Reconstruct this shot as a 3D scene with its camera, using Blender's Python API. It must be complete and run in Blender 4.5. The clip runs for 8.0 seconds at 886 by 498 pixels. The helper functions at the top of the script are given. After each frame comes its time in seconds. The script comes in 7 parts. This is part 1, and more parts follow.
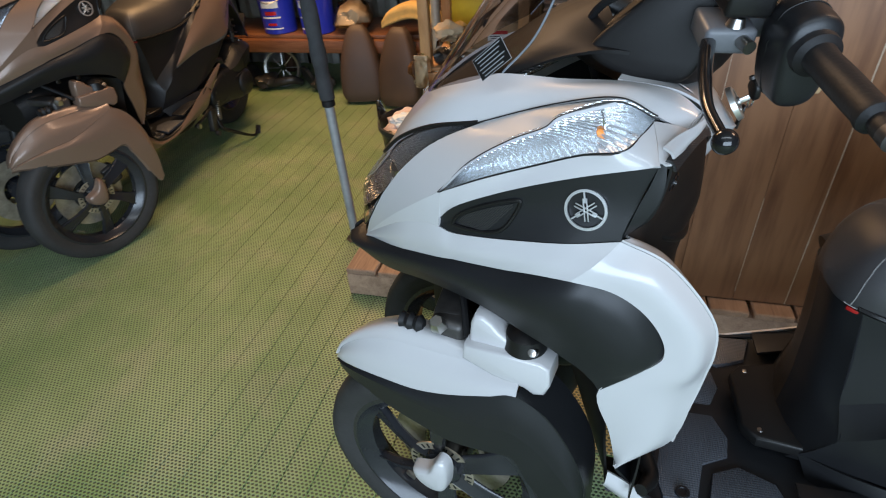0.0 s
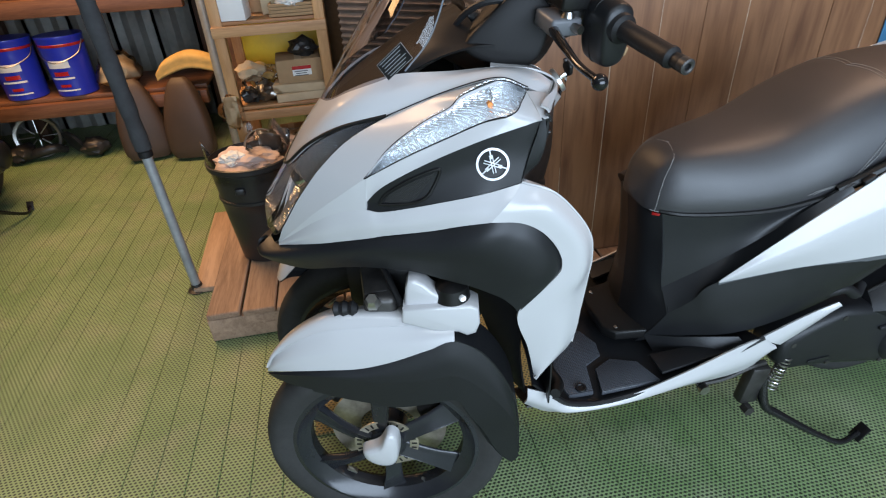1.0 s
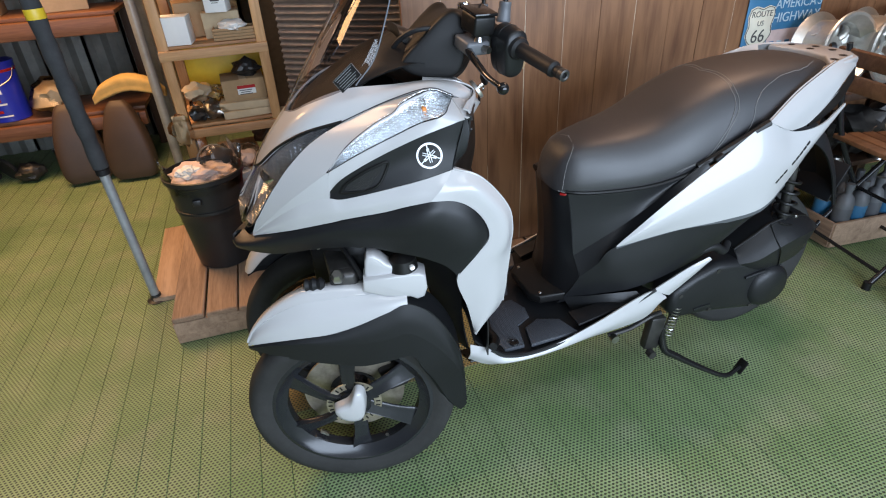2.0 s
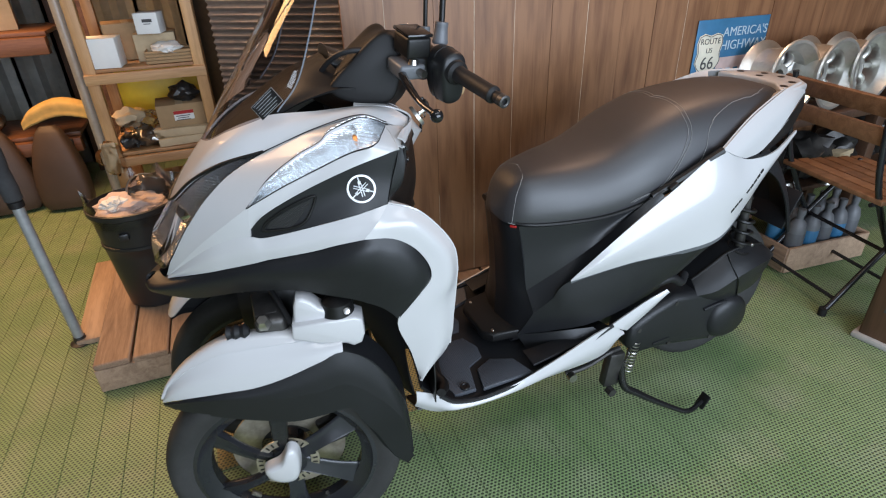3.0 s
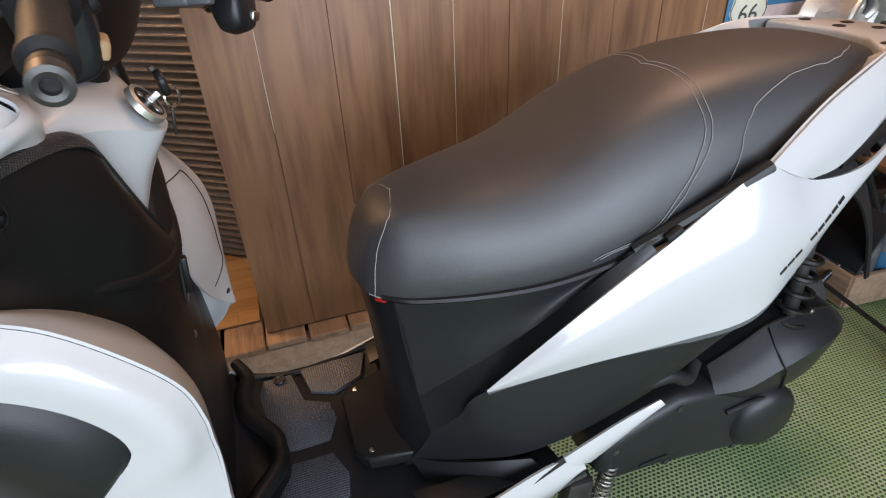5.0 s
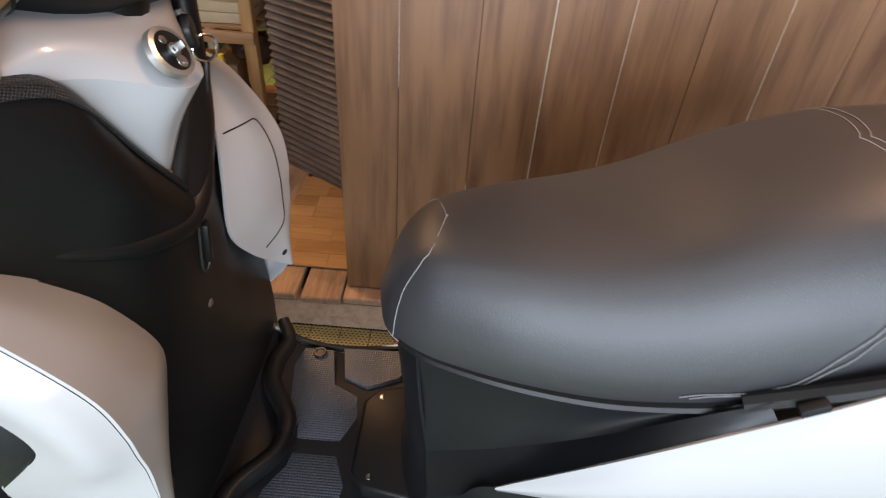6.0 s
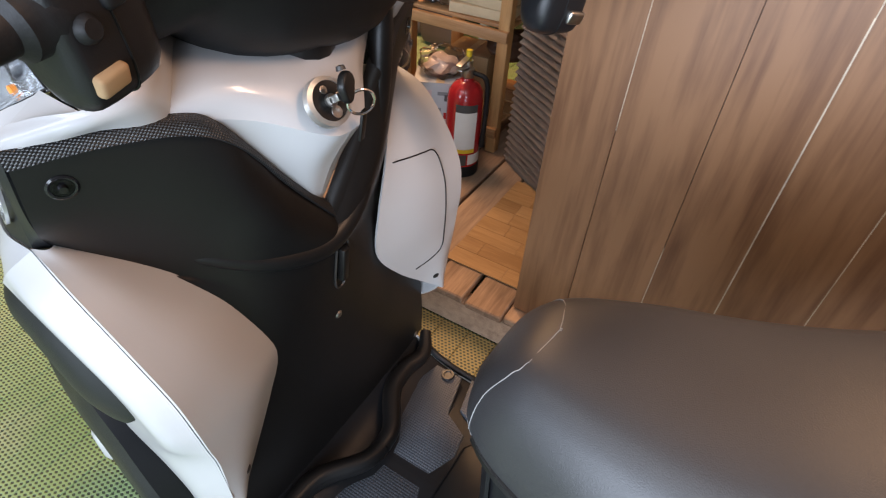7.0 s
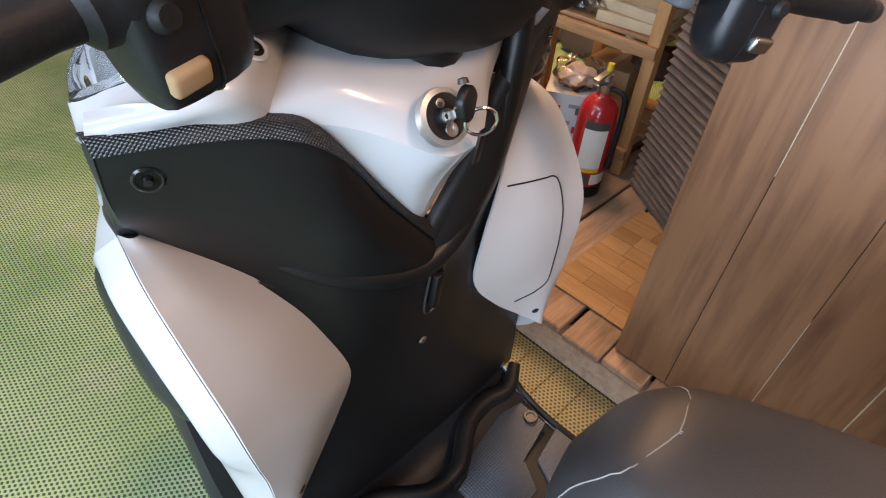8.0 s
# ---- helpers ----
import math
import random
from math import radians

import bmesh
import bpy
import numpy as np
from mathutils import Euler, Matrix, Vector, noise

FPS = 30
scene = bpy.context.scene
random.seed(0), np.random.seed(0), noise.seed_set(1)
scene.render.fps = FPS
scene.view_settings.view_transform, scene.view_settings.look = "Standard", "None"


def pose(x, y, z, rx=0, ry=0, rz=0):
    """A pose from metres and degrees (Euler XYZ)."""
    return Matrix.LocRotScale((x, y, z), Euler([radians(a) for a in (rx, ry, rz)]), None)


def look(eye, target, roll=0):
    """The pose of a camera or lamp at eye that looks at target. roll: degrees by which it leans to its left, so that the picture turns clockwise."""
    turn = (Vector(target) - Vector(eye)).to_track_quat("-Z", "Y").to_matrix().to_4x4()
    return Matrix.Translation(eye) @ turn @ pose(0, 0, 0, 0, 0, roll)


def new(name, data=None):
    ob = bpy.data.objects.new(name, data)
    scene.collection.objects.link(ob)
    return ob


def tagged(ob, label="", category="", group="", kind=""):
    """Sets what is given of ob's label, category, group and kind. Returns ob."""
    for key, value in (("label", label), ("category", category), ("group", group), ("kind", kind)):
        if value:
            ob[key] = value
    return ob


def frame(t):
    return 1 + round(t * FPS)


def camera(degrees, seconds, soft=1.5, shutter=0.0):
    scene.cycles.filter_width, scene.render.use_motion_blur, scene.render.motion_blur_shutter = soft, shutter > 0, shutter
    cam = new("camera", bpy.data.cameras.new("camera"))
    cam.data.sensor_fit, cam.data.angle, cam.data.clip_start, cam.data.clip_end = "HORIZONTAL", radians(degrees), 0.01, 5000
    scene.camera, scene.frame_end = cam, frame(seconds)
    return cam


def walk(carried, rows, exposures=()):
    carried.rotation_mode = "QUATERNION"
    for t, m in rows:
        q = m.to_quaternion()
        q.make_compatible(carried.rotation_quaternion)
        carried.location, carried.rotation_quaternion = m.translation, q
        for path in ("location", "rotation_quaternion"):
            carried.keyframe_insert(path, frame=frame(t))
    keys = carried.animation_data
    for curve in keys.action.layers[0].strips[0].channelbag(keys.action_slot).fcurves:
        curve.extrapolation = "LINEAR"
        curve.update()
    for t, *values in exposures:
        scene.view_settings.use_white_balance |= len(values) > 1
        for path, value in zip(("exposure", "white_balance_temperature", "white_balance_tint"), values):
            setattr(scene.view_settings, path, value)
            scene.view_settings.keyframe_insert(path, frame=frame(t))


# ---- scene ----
cam = camera(77.6, 8.0, 1.1, 0.15)
PATH = [
    (0, (0.008, -0.002, 1.184), (-0.445, 1.574, 0.039), -3.9),
    (0.5, (-0.104, -0.094, 1.189), (-0.141, 1.584, 0.102), -3.5),
    (1, (-0.178, -0.177, 1.188), (0.096, 1.493, 0.121), -3.2),
    (1.5, (-0.217, -0.326, 1.216), (0.176, 1.32, 0.15), -3.6),
    (1.7, (-0.241, -0.388, 1.242), (0.19, 1.253, 0.182), -3.5),
    (2.8, (-0.207, -0.383, 1.235), (0.401, 1.258, 0.267), -1.9),
    (3, (-0.162, -0.309, 1.216), (0.463, 1.327, 0.249), -1.8),
    (3.5, (-0.07, -0.138, 1.185), (0.594, 1.48, 0.214), -1.6),
    (4, (0.049, -0.055, 1.14), (0.726, 1.552, 0.161), -1.6),
    (4.5, (0.2, -0.002, 1.103), (0.838, 1.604, 0.096), -2.2),
    (4.7, (0.247, 0.046, 1.087), (0.841, 1.657, 0.062), -2.6),
    (5.8, (0.41, 0.264, 1.066), (0.548, 1.872, -0.115), 1.9),
    (6, (0.432, 0.286, 1.078), (0.424, 1.877, -0.135), 4.4),
    (6.5, (0.433, 0.368, 1.096), (0.0, 1.843, -0.184), 4.6),
    (7, (0.494, 0.409, 1.132), (-0.24, 1.739, -0.169), 4.0),
    (7.5, (0.494, 0.447, 1.131), (-0.439, 1.636, -0.18), 4.3),
    (8, (0.449, 0.471, 1.112), (-0.578, 1.569, -0.207), 4.0),
]
EXPOSURES = [(0.0, 0.20, 6350, 14), (1.5, 0.26, 6450, 17), (4.5, 0.34, 7000, 20), (6.0, 0.58, 7100, 22), (8.0, 0.95, 6450, 20)]
walk(cam, [(t, look(eye, target, roll)) for t, eye, target, roll in PATH], EXPOSURES)

# ---- light: daylight through the open shop front, a cool tube over the bay, warm bulbs over the back of the shop ----
world = bpy.data.worlds.new("world")
scene.world = world
world.use_nodes = True
world.node_tree.nodes["Background"].inputs[0].default_value = (0.55, 0.62, 0.75, 1)
world.node_tree.nodes["Background"].inputs[1].default_value = 0.03


def lamp(name, place, target, size_x, size_y, watts, colour):
    data = bpy.data.lights.new(name, "AREA")
    data.shape, data.size, data.size_y, data.energy, data.color = "RECTANGLE", size_x, size_y, watts, colour
    ob = new(name, data)
    ob.matrix_world = look(place, target)
    return ob


lamp("shop_front_daylight", (0.8, -2.58, 1.35), (0.6, 0.7, 0.9), 3.8, 1.8, 180, (0.66, 0.84, 1.0))
lamp("ceiling_tube_front", (0.0, -0.45, 2.45), (0.0, -0.40, 0.0), 2.4, 0.30, 13, (0.82, 0.94, 1.0))
lamp("ceiling_bulb_middle", (1.5, 1.05, 2.42), (1.5, 1.12, 0.0), 0.8, 0.15, 14, (1.0, 0.66, 0.42))
lamp("ceiling_bulb_back", (-1.6, 2.7, 2.45), (-1.6, 2.7, 0.0), 1.6, 0.8, 52, (1.0, 0.58, 0.24))
lamp("ceiling_bulb_deck", (-0.95, 2.0, 2.45), (-0.2, 1.75, 0.0), 0.7, 0.4, 22, (1.0, 0.67, 0.41))

# ---- materials ----
def material(name, colour, rough=0.5, metal=0.0, vary=0.10, grain=60.0, coarse=4.0, bump=0.0, bump_scale=300.0, coat=0.0, colour2=None, rough_vary=0.08, spec=0.5, sheen_coat=0.0):
    """Plain surface with fine grain, slow stains and optional relief."""
    m = bpy.data.materials.new(name)
    m.use_nodes = True
    nt = m.node_tree
    b = nt.nodes["Principled BSDF"]
    tc = nt.nodes.new("ShaderNodeTexCoord")
    fine, slow = nt.nodes.new("ShaderNodeTexNoise"), nt.nodes.new("ShaderNodeTexNoise")
    fine.inputs["Scale"].default_value, slow.inputs["Scale"].default_value = grain, coarse
    fine.inputs["Detail"].default_value = slow.inputs["Detail"].default_value = 4
    add = nt.nodes.new("ShaderNodeMath")
    add.operation = "MULTIPLY_ADD"
    add.inputs[1].default_value = 0.4
    ramp = nt.nodes.new("ShaderNodeValToRGB")
    lo = colour2 or [c * (1 - vary) for c in colour]
    hi = colour if colour2 else [min(1, c * (1 + vary)) for c in colour]
    ramp.color_ramp.elements[0].position, ramp.color_ramp.elements[1].position = 0.45, 0.95
    ramp.color_ramp.elements[0].color, ramp.color_ramp.elements[1].color = (*lo, 1), (*hi, 1)
    L = nt.links.new
    L(tc.outputs["Object"], fine.inputs["Vector"]), L(tc.outputs["Object"], slow.inputs["Vector"])
    L(fine.outputs[0], add.inputs[0]), L(slow.outputs[0], add.inputs[2])
    L(add.outputs[0], ramp.inputs[0]), L(ramp.outputs[0], b.inputs["Base Color"])
    rr = nt.nodes.new("ShaderNodeMapRange")
    rr.inputs["To Min"].default_value, rr.inputs["To Max"].default_value = max(0.02, rough - rough_vary), min(1, rough + rough_vary)
    L(slow.outputs[0], rr.inputs["Value"]), L(rr.outputs[0], b.inputs["Roughness"])
    b.inputs["Metallic"].default_value = metal
    b.inputs["Specular IOR Level"].default_value = spec
    if sheen_coat:
        b.inputs["Coat Weight"].default_value, b.inputs["Coat Roughness"].default_value = sheen_coat, 0.36
    if coat:
        b.inputs["Coat Weight"].default_value, b.inputs["Coat Roughness"].default_value = coat, 0.11
    if bump:
        rel, bn = nt.nodes.new("ShaderNodeTexNoise"), nt.nodes.new("ShaderNodeBump")
        rel.inputs["Scale"].default_value, rel.inputs["Detail"].default_value = bump_scale, 3
        bn.inputs["Strength"].default_value, bn.inputs["Distance"].default_value = bump, 0.002
        L(tc.outputs["Object"], rel.inputs["Vector"]), L(rel.outputs[0], bn.inputs["Height"]), L(bn.outputs[0], b.inputs["Normal"])
    return m


def wood(name, dark, light, along=2, rough=0.55, stretch=14.0, scale=3.0, bump=0.25, per_piece=0.35, coarse_stain=0.5, fine=0.45, spread=0.16, stain_scale=2.2):
    """Wood with grain along one axis, varied from piece to piece."""
    m = bpy.data.materials.new(name)
    m.use_nodes = True
    nt = m.node_tree
    b = nt.nodes["Principled BSDF"]
    N, L = nt.nodes.new, nt.links.new
    tc, info, mp = N("ShaderNodeTexCoord"), N("ShaderNodeObjectInfo"), N("ShaderNodeMapping")
    mp.inputs["Scale"].default_value = [1.0 if i == along else stretch for i in range(3)]
    off = N("ShaderNodeVectorMath")
    off.operation = "ADD"
    scl = N("ShaderNodeMath")
    scl.operation = "MULTIPLY"
    scl.inputs[1].default_value = 37.0
    L(info.outputs["Random"], scl.inputs[0])
    L(tc.outputs["Object"], off.inputs[0]), L(scl.outputs[0], off.inputs[1]), L(off.outputs[0], mp.inputs["Vector"])
    g1, g2, st = N("ShaderNodeTexNoise"), N("ShaderNodeTexNoise"), N("ShaderNodeTexNoise")
    g1.inputs["Scale"].default_value, g1.inputs["Detail"].default_value, g1.inputs["Distortion"].default_value = scale, 6, 0.8
    g2.inputs["Scale"].default_value, g2.inputs["Detail"].default_value = scale * 7, 4
    st.inputs["Scale"].default_value, st.inputs["Detail"].default_value = stain_scale, 4
    L(mp.outputs[0], g1.inputs["Vector"]), L(mp.outputs[0], g2.inputs["Vector"]), L(off.outputs[0], st.inputs["Vector"])
    a1, a2, a3 = N("ShaderNodeMath"), N("ShaderNodeMath"), N("ShaderNodeMath")
    for a in (a1, a2, a3):
        a.operation = "MULTIPLY_ADD"
    a1.inputs[1].default_value = fine
    L(g2.outputs[0], a1.inputs[0]), L(g1.outputs[0], a1.inputs[2])
    a2.inputs[1].default_value = coarse_stain
    L(st.outputs[0], a2.inputs[0]), L(a1.outputs[0], a2.inputs[2])
    a3.inputs[1].default_value = per_piece
    L(info.outputs["Random"], a3.inputs[0]), L(a2.outputs[0], a3.inputs[2])
    ramp = N("ShaderNodeValToRGB")
    mid = (0.5 + 0.5 * fine + 0.5 * coarse_stain + 0.5 * per_piece) / 2
    sc = N("ShaderNodeMath")
    sc.operation = "MULTIPLY"
    sc.inputs[1].default_value = 0.5
    L(a3.outputs[0], sc.inputs[0]), L(sc.outputs[0], ramp.inputs[0])
    ramp.color_ramp.elements[0].position, ramp.color_ramp.elements[1].position = mid - spread, mid + spread
    ramp.color_ramp.elements[0].color, ramp.color_ramp.elements[1].color = (*dark, 1), (*light, 1)
    L(ramp.outputs[0], b.inputs["Base Color"])
    b.inputs["Roughness"].default_value = rough
    bn = N("ShaderNodeBump")
    bn.inputs["Strength"].default_value, bn.inputs["Distance"].default_value = bump, 0.002
    L(a1.outputs[0], bn.inputs["Height"]), L(bn.outputs[0], b.inputs["Normal"])
    return m


def mat_floor(name="green_plastic_mat", low=(0.158, 0.258, 0.098), high=(0.300, 0.385, 0.190), dirt=(0.385, 0.375, 0.265)):
    """Perforated plastic duckboard: staggered slots, the shade down in them painted as a dark colour."""
    m = bpy.data.materials.new(name)
    m.use_nodes = True
    nt = m.node_tree
    b = nt.nodes["Principled BSDF"]
    N, L = nt.nodes.new, nt.links.new

    def mth(op, a, c=None, v=None):
        n = N("ShaderNodeMath")
        n.operation = op
        for i, s in enumerate((a, c)):
            if s is None:
                continue
            if isinstance(s, (int, float)):
                n.inputs[i].default_value = s
            else:
                L(s, n.inputs[i])
        return n.outputs[0]

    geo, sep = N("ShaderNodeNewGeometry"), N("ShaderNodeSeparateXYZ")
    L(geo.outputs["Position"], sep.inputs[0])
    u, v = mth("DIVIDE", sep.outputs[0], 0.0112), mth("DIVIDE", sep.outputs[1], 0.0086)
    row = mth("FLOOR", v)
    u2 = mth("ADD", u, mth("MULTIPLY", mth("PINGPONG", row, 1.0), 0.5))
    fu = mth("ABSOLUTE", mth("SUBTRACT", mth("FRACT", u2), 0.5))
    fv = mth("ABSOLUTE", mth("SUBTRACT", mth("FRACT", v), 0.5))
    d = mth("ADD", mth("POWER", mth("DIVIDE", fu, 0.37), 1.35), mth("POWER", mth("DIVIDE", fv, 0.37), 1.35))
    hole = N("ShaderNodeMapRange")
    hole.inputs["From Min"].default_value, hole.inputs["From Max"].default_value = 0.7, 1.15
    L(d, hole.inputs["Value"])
    n1, n2, ramp, ramp2, mix = N("ShaderNodeTexNoise"), N("ShaderNodeTexNoise"), N("ShaderNodeValToRGB"), N("ShaderNodeValToRGB"), N("ShaderNodeMix")
    L(geo.outputs["Position"], n1.inputs["Vector"]), L(geo.outputs["Position"], n2.inputs["Vector"])
    n1.inputs["Scale"].default_value, n1.inputs["Detail"].default_value = 2.3, 6
    n2.inputs["Scale"].default_value, n2.inputs["Detail"].default_value = 7.0, 5
    e = ramp.color_ramp.elements
    e[0].position, e[1].position = 0.35, 0.68
    e[0].color, e[1].color = (*low, 1), (*high, 1)
    e = ramp2.color_ramp.elements
    e[0].position, e[1].position = 0.50, 0.72
    e[0].color, e[1].color = (0, 0, 0, 1), (1, 1, 1, 1)
    L(n1.outputs[0], ramp.inputs[0]), L(n2.outputs[0], ramp2.inputs[0])
    mix.data_type = "RGBA"
    dust = mth("MULTIPLY", ramp2.outputs[0], 0.42)
    L(dust, mix.inputs["Factor"]), L(ramp.outputs[0], mix.inputs["A"])
    mix.inputs["B"].default_value = (*dirt, 1)
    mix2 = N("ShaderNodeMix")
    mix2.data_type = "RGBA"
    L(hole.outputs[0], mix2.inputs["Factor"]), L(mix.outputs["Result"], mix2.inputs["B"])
    # dark green painted in for the shaded depth of the slots
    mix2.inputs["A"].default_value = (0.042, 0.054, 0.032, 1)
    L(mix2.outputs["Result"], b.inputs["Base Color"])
    b.inputs["Roughness"].default_value = 0.55
    bn = N("ShaderNodeBump")
    bn.inputs["Strength"].default_value, bn.inputs["Distance"].default_value = 0.7, 0.004
    L(hole.outputs[0], bn.inputs["Height"]), L(bn.outputs[0], b.inputs["Normal"])
    return m


def clear(name, colour=(1, 1, 1), rough=0.02, ior=1.45, alpha=1.0, base=(0.02, 0.02, 0.02)):
    """Thin clear plastic or glass: a see-through sheet with a gloss on it."""
    m = bpy.data.materials.new(name)
    m.use_nodes = True
    nt = m.node_tree
    for n in list(nt.nodes):
        if n.type == "BSDF_PRINCIPLED":
            nt.nodes.remove(n)
    N, L = nt.nodes.new, nt.links.new
    tr, gl, mx, fr = N("ShaderNodeBsdfTransparent"), N("ShaderNodeBsdfGlossy"), N("ShaderNodeMixShader"), N("ShaderNodeFresnel")
    tr.inputs[0].default_value = (*colour, 1)
    gl.inputs["Roughness"].default_value = rough
    fr.inputs[0].default_value = ior
    L(fr.outputs[0], mx.inputs[0]), L(tr.outputs[0], mx.inputs[1]), L(gl.outputs[0], mx.inputs[2])
    L(mx.outputs[0], nt.nodes["Material Output"].inputs["Surface"])
    return m


def fluted(name, scale, colour=(0.75, 0.78, 0.8)):
    """Bright reflector pressed in small pillow facets."""
    m = material(name, colour, 0.16, 0.85, 0.05)
    nt = m.node_tree
    N, L = nt.nodes.new, nt.links.new
    tc, wx, wz, mx, bn = N("ShaderNodeTexCoord"), N("ShaderNodeTexWave"), N("ShaderNodeTexWave"), N("ShaderNodeMath"), N("ShaderNodeBump")
    for wv, way, k in ((wx, "X", 0.55), (wz, "Z", 1.6)):
        wv.bands_direction = way
        wv.inputs["Scale"].default_value, wv.inputs["Distortion"].default_value = scale * k, 0.5
        L(tc.outputs["Object"], wv.inputs["Vector"])
    mx.operation = "MULTIPLY_ADD"
    mx.inputs[1].default_value = 0.45
    L(wx.outputs["Fac"], mx.inputs[0]), L(wz.outputs["Fac"], mx.inputs[2])
    bn.inputs["Strength"].default_value, bn.inputs["Distance"].default_value = 1.0, 0.0007
    L(mx.outputs[0], bn.inputs["Height"])
    L(bn.outputs[0], nt.nodes["Principled BSDF"].inputs["Normal"])
    return m


def dimpled(name, colour, scale, rough=0.6, strength=0.6):
    """Rubber or plastic moulded in a fine regular grain of pips."""
    m = material(name, colour, rough, 0, 0.12)
    nt = m.node_tree
    N, L = nt.nodes.new, nt.links.new
    tc, vo, bn = N("ShaderNodeTexCoord"), N("ShaderNodeTexVoronoi"), N("ShaderNodeBump")
    vo.inputs["Scale"].default_value, vo.inputs["Randomness"].default_value = scale, 0.0
    bn.invert = True
    bn.inputs["Strength"].default_value, bn.inputs["Distance"].default_value = strength, 0.002
    L(tc.outputs["Object"], vo.inputs["Vector"]), L(vo.outputs["Distance"], bn.inputs["Height"])
    L(bn.outputs[0], nt.nodes["Principled BSDF"].inputs["Normal"])
    return m


def pipped(name, colour, pitch, rough=0.4, strength=0.6):
    """Plastic grained with small pips in diagonal rows."""
    m = material(name, colour, rough, 0, 0.12)
    nt = m.node_tree
    N, L = nt.nodes.new, nt.links.new
    tc, sep, com, mp = N("ShaderNodeTexCoord"), N("ShaderNodeSeparateXYZ"), N("ShaderNodeCombineXYZ"), N("ShaderNodeMapping")
    dif, vo, bn = N("ShaderNodeMath"), N("ShaderNodeTexVoronoi"), N("ShaderNodeBump")
    dif.operation = "SUBTRACT"
    vo.voronoi_dimensions = "2D"
    vo.inputs["Scale"].default_value, vo.inputs["Randomness"].default_value = 1 / pitch, 0.0
    mp.inputs["Rotation"].default_value[2] = math.pi / 4
    bn.invert = True
    bn.inputs["Strength"].default_value, bn.inputs["Distance"].default_value = strength, 0.003
    L(tc.outputs["Object"], sep.inputs[0]), L(sep.outputs[0], dif.inputs[0]), L(sep.outputs[2], dif.inputs[1])
    L(sep.outputs[1], com.inputs[0]), L(dif.outputs[0], com.inputs[1])
    L(com.outputs[0], mp.inputs["Vector"]), L(mp.outputs[0], vo.inputs["Vector"])
    L(vo.outputs["Distance"], bn.inputs["Height"]), L(bn.outputs[0], nt.nodes["Principled BSDF"].inputs["Normal"])
    return m


